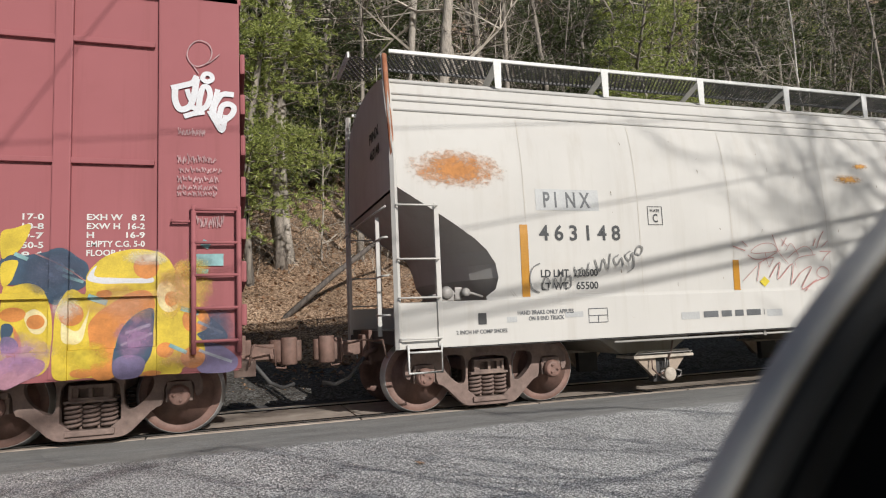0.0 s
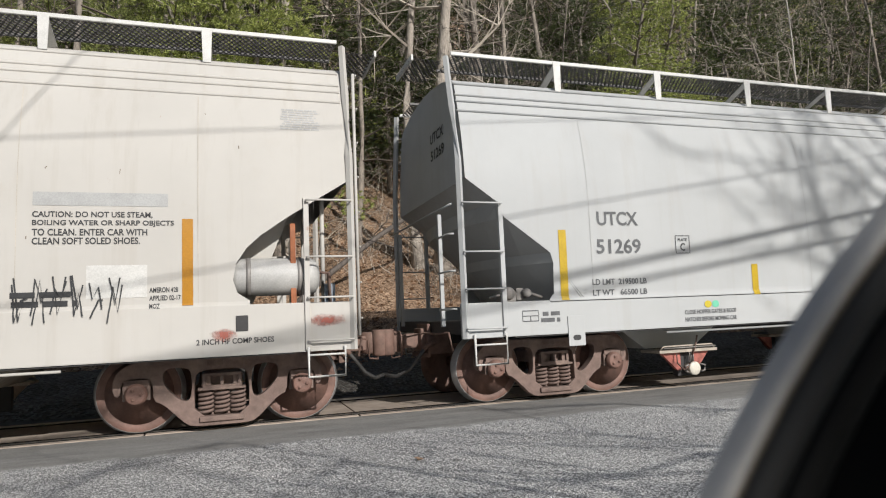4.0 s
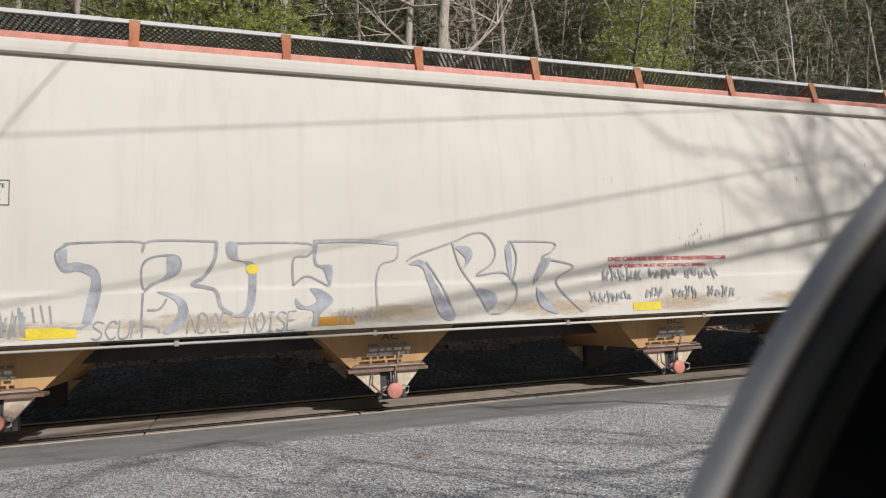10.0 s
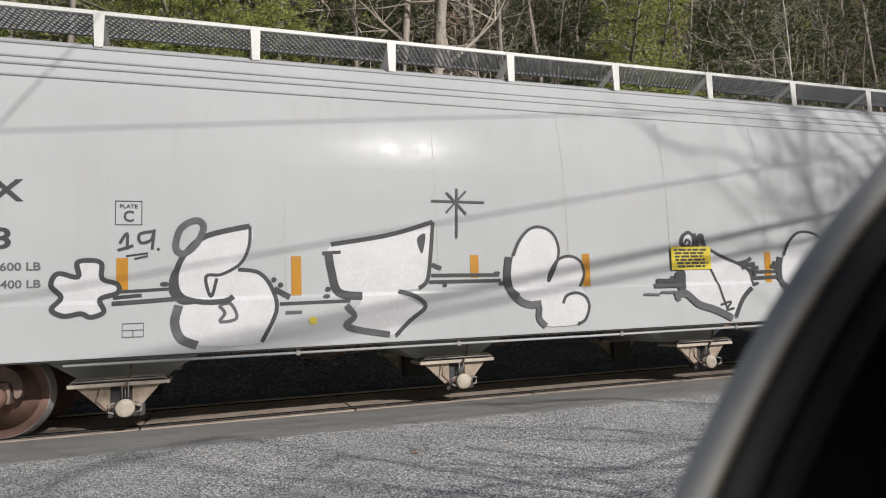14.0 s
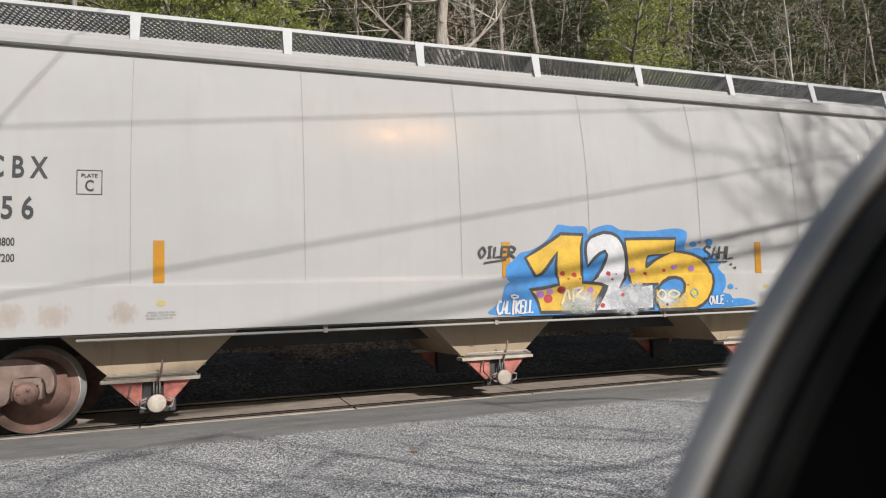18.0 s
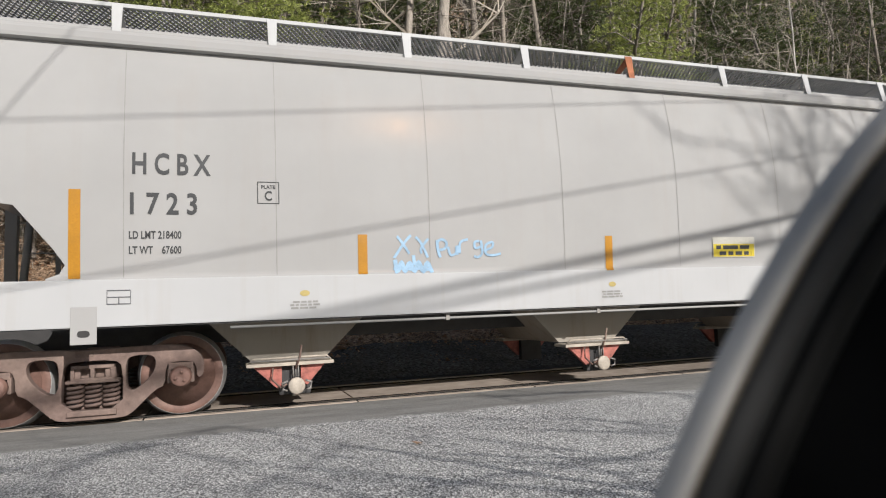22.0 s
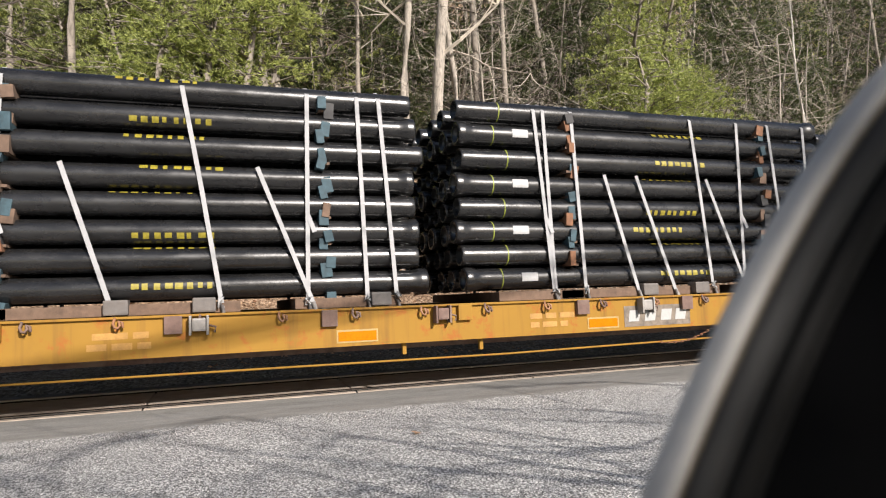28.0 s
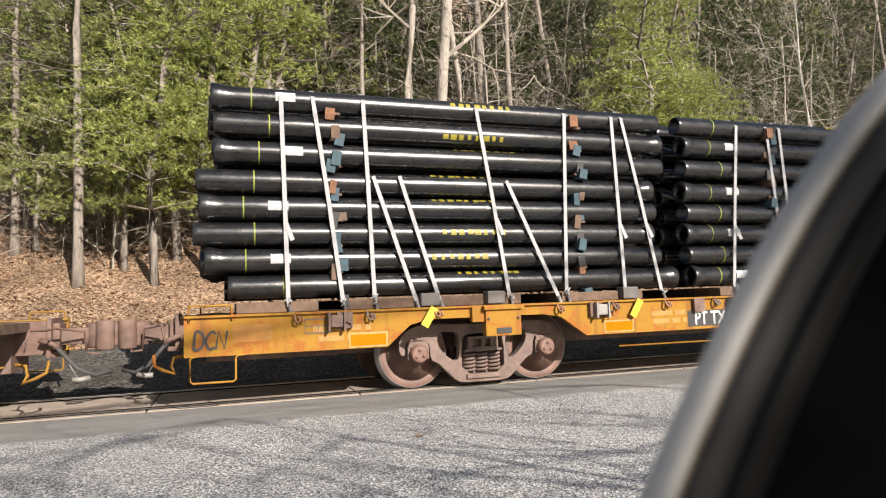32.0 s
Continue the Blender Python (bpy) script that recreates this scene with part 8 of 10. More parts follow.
lettering(c, st, "ENTER CAR WITH CLEAN SOFT SOLED SHOES", 16.32, 2.20, 17.31, 2.14, M["black"])
rect("data_strip", c, st, 16.22, 1.845, 16.67, 1.755, M["white"], .005)
rect("data_strip", c, st, 16.25, 1.825, 16.64, 1.775, M["black"], .007)
lettering(c, st, "LINING HEMPEL 35460", 17.19, 1.88, 17.67, 1.825, M["black"])
lettering(c, st, "MRT 11-17", 17.32, 1.795, 17.55, 1.745, M["black"])
lettering(c, st, "EXW  10-7  H  8-5", 14.59, 1.36, 15.02, 1.30, M["black"])
lettering(c, st, "EW   8-8  H 15-1", 14.59, 1.28, 15.02, 1.22, M["black"])
lettering(c, st, "CU FT 6221", 14.59, 1.20, 14.86, 1.14, M["black"])
data_box(c, st, 1.80, 1.42, 2.02, 1.28)
bracket_plate(c, st, 1.59, .88, M["hcby"])
bracket_plate(c, st, 18.20, .88, M["hcby"])
for x in (3.8, 7.82, 11.9, 15.95):
    blob(c, st, [(x + .055 * math.cos(6.283 * i / 8), 1.335 + .034 * math.sin(6.283 * i / 8)) for i in range(8)], M["paleamber"], .006)
    bars(c, st, x - .17, 1.25, x + .17, 1.16, 3, M["seam"], int(x) + 90)
rect("notice_board", c, st, 9.51, 1.96, 10.26, 1.67, M["notice"], .012)
rect("notice_board", c, st, 9.52, 1.86, 10.25, 1.68, M["lemon"], .014)
bars(c, st, 9.54, 1.84, 10.22, 1.70, 2, M["black"], 71, .016)
CAN[:] = [c, st, .006]
line("tagblue", 0.032, (4.89, 1.98), (4.96, 1.89), (5.04, 1.77))
line("tagblue", 0.032, (5.06, 1.99), (4.97, 1.89), (4.85, 1.72))
line("tagblue", 0.032, (5.12, 1.97), (5.19, 1.89), (5.27, 1.72))
line("tagblue", 0.032, (5.28, 1.95), (5.19, 1.84), (5.19, 1.77))
line("tagblue", 0.05, (4.86, 1.70), (4.89, 1.56), (4.94, 1.67), (4.98, 1.56), (5.04, 1.66), (5.10, 1.56), (5.15, 1.67), (5.21, 1.55), (5.26, 1.66), (5.32, 1.54))
line("tagblue", 0.035, (4.84, 1.59), (5.03, 1.60), (5.33, 1.57))
line("tagblue", 0.04, (5.09, 1.75), (5.10, 1.63))
line("tagblue", 0.03, (4.86, 1.54), (4.94, 1.62), (5.05, 1.58), (5.17, 1.62), (5.33, 1.55))
line("tagblue", 0.035, (5.39, 1.93), (5.40, 1.81), (5.43, 1.72))
line("tagblue", 0.032, (5.39, 1.91), (5.45, 1.94), (5.51, 1.90), (5.49, 1.83), (5.42, 1.81))
line("tagblue", 0.03, (5.53, 1.85), (5.56, 1.75), (5.63, 1.77), (5.64, 1.86), (5.65, 1.75))
line("tagblue", 0.03, (5.66, 1.86), (5.68, 1.77), (5.69, 1.90), (5.79, 1.94))
line("tagblue", 0.03, (5.94, 1.92), (5.88, 1.90), (5.89, 1.83), (5.97, 1.86), (5.96, 1.92), (5.98, 1.78), (5.93, 1.72), (5.87, 1.73))
line("tagblue", 0.03, (6.02, 1.80), (6.11, 1.84), (6.12, 1.90), (6.03, 1.87), (6.03, 1.76), (6.13, 1.74), (6.23, 1.76))
scrawl("ghostblue", .03, 6, 12.75, 1.33, 13.85, 1.12, 6)
for car_, st_ in ((CEFX, STY["cefx"]), (PSPX, STY["pspx"]), (HCBX, STY["hcbx"]), (HCBY, STY["hcby"]), (UTCX, STY["utcx"]), (PINX, STY["pinx"])):
    # brake gear seen through the openings of the right-hand end
    Lc = st_["long"]
    pm_, curve_ = M[st_["paint"]], st_["kind"] == "curve"
    zs_ = st_["sill"][1]
    if curve_:
        # upright gusset plates behind the cut of the side sheet, open towards the ladder
        zt_, xt_ = (2.75, .58) if car_ is not UTCX else (2.40, .58)
        for s_ in (-1, 1):
            plate("end_gusset", [[(Lc - 1.75, zs_ - .02), (Lc - 1.14, zs_ - .02), (Lc - xt_, zt_), (Lc - xt_ - .02, zt_ + .25), (Lc - 1.75, zt_ + .25)]], s_ * 1.18, s_ * 1.15, pm_, car_, soft=.004)
        for y in (-1.10, 1.10):
            box("end_upright", Lc - .70, Lc - .62, y - .04, y + .04, zs_, 2.15, pm_, car_, bevel=.006)
            rod("end_upright", [(Lc - .30, y, zs_ - .1), (Lc - .30, y, 3.0)], .028, pm_, car_)
            rod("gusset_rail", [(Lc - .66, y, 1.95), (Lc - 1.05, y, 1.95)], .014, pm_, car_)
            rod("gusset_rail", [(Lc - .66, y, 1.62), (Lc - 1.15, y, 1.62)], .014, pm_, car_)
    else:
        for x_, y, z_ in ((.97, -1.25, 2.28), (.80, -1.25, 2.20), (.33, -1.05, 3.0), (.97, 1.25, 2.28), (.33, 1.05, 3.0)):
            box("end_upright", Lc - x_ - .035, Lc - x_ + .035, y - .03, y + .03, 1.1, z_, pm_, car_, bevel=.006)
        bm = bmesh.new()
        add_box(bm, Lc - .62, Lc - .38, -.95, -.72, 1.75, 2.12, .03)
        add_box(bm, Lc - .58, Lc - .46, -1.02, -.90, 1.50, 1.80, .03)
        part("brake_valve", bm, pm_, car_, "painted brake valve box")
        rod("brake_pipe", [(Lc - .5, -1.0, 1.52), (Lc - .55, -1.05, 1.35), (Lc - 1.3, -1.2, 1.30)], .02, M["galv"], car_)
        rod("end_brace", [(Lc - .98, -1.22, 1.86), (Lc - .36, -1.05, 1.84)], .016, pm_, car_)
    if car_ is PINX:
        V, F = [], []
        lathe(V, F, [(-.52, .02), (-.51, .12), (-.47, .19), (-.42, .215), (.40, .215), (.45, .19), (.49, .12), (.50, .02)], 24, "x", (Lc - .88, -1.36, 1.70))
        tank = put("air_reservoir", mesh_of("air_reservoir", V, F, M["tankgrey"], True), car_, "pale grey air reservoir tank")
        for x_ in (-.62, -1.18):
            V, F = [], []
            lathe(V, F, [(-.025, .214), (-.025, .226), (.025, .226), (.025, .214)], 24, "x", (Lc + x_, -1.36, 1.70))
            put("tank_strap", mesh_of("tank_strap", V, F, M["galv"], True), tank, "steel strap round the tank")
        rod("tank_pipe", [(Lc - 1.40, -1.36, 1.70), (Lc - 1.50, -1.38, 1.66), (Lc - 1.52, -1.40, 1.45), (Lc - 1.46, -1.42, 1.38)], .024, M["tankgrey"], tank)
        rod("tank_pipe", [(Lc - .38, -1.36, 1.74), (Lc - .26, -1.30, 1.74), (Lc - .24, -1.25, 1.35)], .022, M["rust"], tank)
        box("gauge_board", Lc - .30, Lc - .17, -1.20, -1.16, 1.30, 1.62, M["bluepatch"], car_, "blue painted board", .006)
        box("rusty_hanger", Lc - .72, Lc - .66, -1.52, -1.46, 1.33, 2.3, M["red_rust"], car_, "rust-streaked hanger", .006)
        rect("rust_scuff", car_, st_, Lc - .62, 1.28, Lc - .06, 1.10, M["redscuff"], .007)
        rect("rust_scuff", car_, st_, Lc - 1.60, 1.16, Lc - 1.28, .98, M["redscuff"], .007)
        rect("pipe_port", car_, st_, Lc - 1.32, 1.27, Lc - 1.19, 1.10, M["dark"], .006)
        lettering(car_, st_, "2 INCH HF COMP SHOES", Lc - 1.72, 1.03, Lc - .92, .97, M["black"])
    # end stanchion, grab irons and the angle cock gear of the near end
    for y in (-1.02, 1.02):
        box("end_stanchion", -.08, -.03, y - .025, y + .025, st_["sill"][0] + .15, 2.5 if car_ in (PINX, UTCX, PSPX) else 2.38, pm_, car_, bevel=.006)
    for z_ in (1.25, 1.72, 2.18):
        rod("end_grab", [(-.06, -1.02, z_), (-.10, -1.04, z_), (-.10, -1.50, z_), (-.04, -1.54, z_)], .013, pm_, car_)
    rod("end_handrail", [(-.05, -1.50, 2.56), (-.10, -1.0, 2.54), (-.10, 1.0, 2.54), (-.05, 1.50, 2.56)], .014, pm_, car_)
    if curve_:
        # rotary gear on the deck of the near end
        bm = bmesh.new()
        add_box(bm, .60, .80, -1.46, -1.28, zs_, zs_ + .14, .02)
        add_box(bm, .82, .92, -1.42, -1.32, zs_ + .02, zs_ + .18, .02)
        g_ = part("valve_block", bm, M["galv"], car_, "grey cast valve on the deck")
        for r0, r1, x_ in ((.02, .085, .70), (.02, .06, .95)):
            V, F = [], []
            lathe(V, F, [(-1.50, .01), (-1.50, r1 * .8), (-1.46, r1), (-1.40, r1), (-1.38, .02)], 14, "y", (x_, 0, zs_ + .11))
            put("valve_body", mesh_of("valve_body", V, F, M["galv"], True), g_)
        rod("valve_pipe", [(.45, -1.40, zs_ + .06), (.62, -1.40, zs_ + .10), (1.05, -1.40, zs_ + .10), (1.20, -1.38, zs_ + .05)], .02, M["galv"], g_)


# ---------- boxcar ----------
M["blueviolet"] = plain("blue_violet_spray", (0.15, 0.12, 0.22), 0.5, var=0.4, scale=5, bump=0.0)
M["pinkviolet"] = plain("washed_violet_spray", (0.38, 0.19, 0.24), 0.5, var=0.4, scale=4, bump=0.0)
M["palelemon"] = plain("pale_yellow_spray", (0.68, 0.58, 0.30), 0.5, var=0.25, scale=6, bump=0.0)
M["yellowmist"] = stain("yellow_overspray", (0.58, 0.44, 0.04), 0.75, 5.0)
M["violetmist"] = stain("violet_overspray", (0.36, 0.20, 0.34), 0.6, 5.0)
M["pinkmist"] = stain("pink_overspray", (0.55, 0.28, 0.16), 0.5, 5.0)
M["bluemist"] = stain("blue_grey_overspray", (0.07, 0.085, 0.13), 0.75, 5.0)
M["whitemist"] = stain("white_overspray", (0.65, 0.62, 0.52), 0.6, 5.0)


def boxcar(X0, L):
    car = new("boxcar")
    car.location = (X0 - RUN[0], 0, 0)
    tagged(car, "maroon high-cube boxcar with yellow graffiti, rolling on the track", "boxcar")
    CARS.append((car, X0))
    st = dict(profile=[(.70, 1.556), (5.0, 1.556)])
    pm = M["maroon"]
    box("body", .02, L - .02, -1.555, 1.555, .95, 4.95, pm, car, bevel=.02)
    V, F = [], []
    for x in (0, L):
        V += [(x, -1.60, 4.93), (x, -1.0, 5.06), (x, 0, 5.10), (x, 1.0, 5.06), (x, 1.60, 4.93)]
    put("roof", mesh_of("roof", V, [(i, i + 1, i + 6, i + 5) for i in range(4)], pm), car)
    for s in (-1, 1):
        y0, y1 = sorted((s * 1.60, s * 1.50))
        box("side_sill", .05, L - .05, y0, y1, .72, 1.02, pm, car)
        y0, y1 = sorted((s * 1.615, s * 1.53))
        for x in [L - 1.86 - .97 * k for k in range(13)]:
            box("side_post", x, x + .17, y0, y1, .74, 4.93, pm, car, bevel=.015)
        y0, y1 = sorted((s * 1.603, s * 1.54))
        for z in (1.58, 2.98, 4.30):
            box("side_rib", .1, L - .9, y0, y1, z - .03, z + .03, pm, car, bevel=.01)
        y0, y1 = sorted((s * 1.615, s * 1.55))
        box("corner_post", L - .86, L - .02, y0, y1, .74, 4.93, pm, car, bevel=.015)
        box("top_rail", 0, L, y0, y1, 4.85, 4.97, pm, car, bevel=.015)
        for xs in (L - .50, L - .04):
            rod("ladder_stile", [(xs, s * 1.68, .92), (xs, s * 1.68, 2.50)], .03, pm, car)
        for z in (1.05, 1.40, 1.75, 2.10, 2.46):
            rod("rung", [(L - .52, s * 1.69, z), (L - .02, s * 1.69, z)], .018, pm, car)
        rod("grab_iron", [(L - .72, s * 1.60, 2.36), (L - .72, s * 1.67, 2.33), (L - .54, s * 1.67, 2.33), (L - .54, s * 1.60, 2.36)], .014, pm, car)
    for k in range(7):
        box("end_corrugation", L - .01, L + .05, -1.2, 1.2, 1.2 + .5 * k, 1.45 + .5 * k, pm, car, bevel=.03)
    coupler(car, L, 1)
    coupler(car, 0, -1)
    bm = bmesh.new()
    add_box(bm, L - .1, L + .14, -1.3, -.9, .62, .80, .02)
    add_box(bm, L - .1, L + .10, .9, 1.3, .62, .80, .02)
    part("end_step", bm, M["rust"], car)
    box("centre_sill", .3, L - .3, -.3, .3, .70, .98, M["dark"], car)
    for x in (1.65, L - 1.57):
        truck(car, x)
    x = L - 2.20
    for k, t_ in enumerate(("EXH W   8 2", "EXW H  16-2", "H         16-9", "EMPTY C.G. 5-0", "FLOOR H.  3-8")):
        lettering(car, st, t_, L - 1.54, 2.42 - .094 * k, L - .99, 2.355 - .094 * k, M["white"], .006)
    for k, t_ in enumerate(("17-0", "10-8", "9-7", "50-5", "9-6", "13-1", "6276")):
        lettering(car, st, t_, L - 2.12, 2.42 - .097 * k, L - 1.93, 2.355 - .097 * k, M["white"], .006)
    posts = [(L - 1.86 - .97 * k, L - 1.69 - .97 * k) for k in range(4)] + [(L - .86, L + .1)]

    def relief(x, z):
        """How far the steel stands out where paint lies on it."""
        if any(a - .001 < x < b + .001 for a, b in posts):
            return 1.617
        if any(abs(z - r) < .031 for r in (1.58, 2.98, 4.30)):
            return 1.605
        return 1.602 if z < 1.021 else 1.557

    stp = dict(profile=[(z, 1.6) for z in (.70, 1.02, 1.025, 1.546, 1.55, 1.61, 1.614, 5.0)], xs=[x for a, b in posts for x in (a - .004, a, b, b + .004)], relief=relief)
    CAN[:] = [car, stp, .005]
    fill("bluedark", (13.11, 1.97), (13.30, 1.99), (13.47, 2.02), (13.65, 2.06), (13.78, 1.97), (13.88, 1.88), (13.86, 1.68), (13.71, 1.59), (13.60, 1.48), (13.46, 1.60), (13.31, 1.69), (13.12, 1.72))
    fill("bluedark", (14.82, 1.44), (14.95, 1.39), (15.06, 1.31), (15.21, 1.16), (15.23, 1.06), (15.11, 1.04), (14.94, 1.08), (14.85, 1.20))
    fill("blueviolet", (14.88, 1.02), (15.02, 1.04), (15.19, 0.99), (15.34, 0.85), (15.30, 0.73), (15.13, 0.71), (14.94, 0.75))
    fill("lemon2", (13.10, 2.22), (13.22, 2.27), (13.35, 2.31), (13.33, 2.18), (13.25, 2.03), (13.17, 1.99), (13.11, 1.97))
    fill("lemon2", (13.11, 1.91), (13.25, 1.94), (13.23, 1.82), (13.19, 1.72), (13.12, 1.69))
    fill("lemon2", (13.12, 1.61), (13.21, 1.68), (13.35, 1.71), (13.47, 1.65), (13.55, 1.49), (13.58, 1.26), (13.57, 1.04), (13.55, 0.87), (13.43, 0.78), (13.14, 0.78))
    fill("lemon2", (13.60, 1.37), (13.64, 1.51), (13.73, 1.64), (13.86, 1.58), (13.86, 1.68), (13.87, 1.79), (13.94, 1.89), (14.03, 1.97), (14.15, 2.02), (14.30, 2.05), (14.45, 2.04), (14.57, 2.00), (14.66, 1.92), (14.72, 1.81), (14.80, 1.76), (14.87, 1.67), (14.91, 1.53), (14.97, 1.41), (15.04, 1.25), (15.01, 1.17), (14.93, 1.13), (14.99, 1.05), (15.01, 0.93), (14.95, 0.84), (14.80, 0.79), (14.76, 0.73), (14.61, 0.73), (14.39, 0.73), (14.13, 0.73), (13.88, 0.74), (13.62, 0.74), (13.58, 0.92), (13.59, 1.15))
    fill("whitespray", (13.88, 1.73), (13.89, 1.80), (13.96, 1.88), (13.94, 1.77), (14.12, 1.75), (14.33, 1.74), (14.48, 1.75), (14.48, 1.69), (14.22, 1.69), (14.02, 1.69))
    fill("palelemon", (13.66, 1.14), (13.67, 1.37), (13.71, 1.25), (13.80, 1.22), (13.87, 1.36), (13.90, 1.45), (13.87, 1.27), (13.83, 1.11), (13.74, 1.08))
    fill("palelemon", (14.55, 1.66), (14.66, 1.69), (14.76, 1.56), (14.72, 1.40), (14.62, 1.38), (14.55, 1.48))
    fill("palelemon", (13.32, 1.38), (13.41, 1.45), (13.52, 1.34), (13.48, 1.21), (13.38, 1.22))
    fill("orange", (13.89, 1.27), (13.98, 1.40), (14.10, 1.48), (14.20, 1.55), (14.36, 1.61), (14.48, 1.58), (14.51, 1.42), (14.38, 1.40), (14.26, 1.31), (14.17, 1.16), (14.13, 0.98), (14.13, 0.73), (13.95, 0.73), (13.92, 0.90), (13.90, 1.10))
    fill("orange", (13.22, 1.29), (13.29, 1.16), (13.30, 1.02), (13.23, 0.94), (13.18, 1.03), (13.24, 1.14))
    spot("orange", 14.43, 1.86, 0.127, 0.127)
    spot("orange", 13.74, 1.38, 0.107, 0.113)
    spot("orange", 14.68, 1.51, 0.067, 0.080)
    spot("orange", 14.78, 1.77, 0.067, 0.120)
    spot("orange", 13.42, 1.32, 0.080, 0.073)
    spot("orange", 13.22, 1.40, 0.113, 0.073)
    spot("orange", 14.62, 0.98, 0.087, 0.080)
    spot("orange", 14.89, 0.89, 0.120, 0.113)
    spot("orange", 14.04, 1.58, 0.073, 0.047)
    spot("orange", 13.85, 0.79, 0.113, 0.047)
    spot("orange", 14.49, 0.75, 0.093, 0.027)
    loop("orange", 0.100, (14.84, 1.32), (14.91, 1.38), (14.99, 1.32), (15.01, 1.23), (14.91, 1.20), (14.85, 1.23))
    fill("bluedark", (14.16, 1.12), (14.24, 1.28), (14.37, 1.39), (14.50, 1.41), (14.50, 1.19), (14.49, 0.97), (14.42, 0.83), (14.34, 0.72), (14.16, 0.72), (14.12, 0.86))
    fill("blueviolet", (14.13, 0.89), (14.26, 0.95), (14.39, 0.92), (14.43, 0.84), (14.36, 0.72), (14.16, 0.72))
    fill("bluedark", (13.13, 1.30), (13.20, 1.31), (13.23, 1.25), (13.20, 1.18), (13.13, 1.17))
    fill("blueviolet", (13.13, 1.17), (13.21, 1.18), (13.27, 1.12), (13.26, 1.04), (13.14, 1.03))
    fill("pinkviolet", (13.14, 0.95), (13.33, 0.98), (13.51, 0.93), (13.49, 0.82), (13.34, 0.74), (13.15, 0.68))
    line("tealspray", 0.050, (13.60, 1.88), (13.75, 1.81))
    line("tealspray", 0.030, (13.66, 1.78), (13.84, 1.71))
    line("tealspray", 0.040, (13.22, 2.01), (13.34, 1.95))
    line("tealspray", 0.060, (13.89, 1.56), (14.06, 1.49))
    line("tealspray", 0.050, (14.77, 1.41), (14.95, 1.35))
    line("tealspray", 0.040, (14.66, 1.03), (14.83, 0.94))
    line("tealspray", 0.130, (14.89, 1.92), (15.20, 1.92))
    line("tealspray", 0.080, (14.98, 2.11), (15.06, 2.07))
    line("tealspray", 0.070, (14.91, 1.81), (15.04, 1.78))
    line("blueshade", 0.030, (14.23, 1.17), (14.47, 1.25))
    line("blueshade", 0.025, (14.19, 1.05), (14.49, 1.16))
    line("blueshade", 0.030, (14.94, 1.26), (15.19, 1.13))
    line("blueshade", 0.030, (14.95, 0.96), (15.28, 0.82))
    line("pinkline", 0.013, (13.40, 2.01), (13.65, 1.88), (13.86, 1.72))
    for mk, x0, z1, x1, z0 in (("yellowmist", 14.55, 2.05, 15.15, 1.2), ("yellowmist", 13.55, 1.15, 14.2, .76), ("violetmist", 12.9, 1.25, 13.7, .74), ("pinkmist", 14.45, 1.95, 15.12, 1.25), ("pinkmist", 13.8, 1.72, 14.65, 1.2),
                               ("bluemist", 14.9, 1.5, 15.36, .86), ("bluemist", 13.2, 2.1, 13.95, 1.5), ("whitemist", 13.55, 1.6, 13.85, 1.25), ("whitemist", 14.15, 2.06, 14.75, 1.84), ("violetmist", 14.05, 1.4, 14.6, .85), ("pinkmist", 14.5, 1.0, 15.1, .74)):
        rect("spray_mist", car, stp, x0, z1, x1, z0, M[mk], lifted() + .002)
    line("whitespray", 0.062, (14.67, 3.81), (14.79, 3.85), (14.89, 3.89), (14.93, 3.97))
    line("whitespray", 0.066, (14.71, 3.82), (14.71, 3.68), (14.76, 3.58), (14.85, 3.61), (14.90, 3.73), (14.93, 3.94))
    line("whitespray", 0.050, (14.83, 3.81), (14.86, 3.71), (14.90, 3.66))
    line("whitespray", 0.060, (14.86, 3.62), (14.95, 3.59), (15.03, 3.63), (15.07, 3.76), (15.04, 3.85), (14.99, 3.83), (14.96, 3.70), (14.95, 3.60))
    line("whitespray", 0.055, (15.15, 3.83), (15.12, 3.70), (15.08, 3.58))
    line("whitespray", 0.060, (15.32, 3.78), (15.19, 3.77), (15.11, 3.62), (15.12, 3.50), (15.18, 3.46), (15.29, 3.54), (15.32, 3.63), (15.26, 3.67), (15.19, 3.63), (15.16, 3.48))
    line("whitespray", 0.055, (15.06, 3.58), (15.12, 3.47), (15.19, 3.36), (15.22, 3.47), (15.23, 3.54))
    line("whitespray", 0.055, (14.80, 3.50), (14.91, 3.54), (15.01, 3.56))
    loop("whitespray", 0.050, (14.99, 3.94), (15.02, 4.00), (15.08, 3.99), (15.09, 3.94), (15.04, 3.91))
    loop("chalk", 0.012, (14.83, 4.21), (14.87, 4.32), (14.95, 4.38), (15.05, 4.35), (15.09, 4.25), (15.05, 4.14), (14.95, 4.08), (14.87, 4.11))
    line("chalk", 0.012, (14.88, 4.10), (14.95, 4.00))
    line("chalk", 0.010, (14.95, 4.08), (15.07, 4.14), (15.17, 4.24))
    scrawl("chalk", 0.01, 8, 14.74, 3.37, 15.02, 3.29, 40)
    scrawl("chalk", 0.01, 8, 14.73, 3.08, 15.14, 2.97, 41)
    scrawl("chalk", 0.01, 8, 14.75, 2.94, 15.20, 2.87, 42)
    scrawl("chalk", 0.01, 8, 14.73, 2.84, 15.16, 2.76, 43)
    scrawl("chalk", 0.01, 8, 14.73, 2.74, 15.15, 2.68, 44)
    scrawl("chalk", 0.01, 8, 14.73, 2.67, 15.14, 2.61, 45)
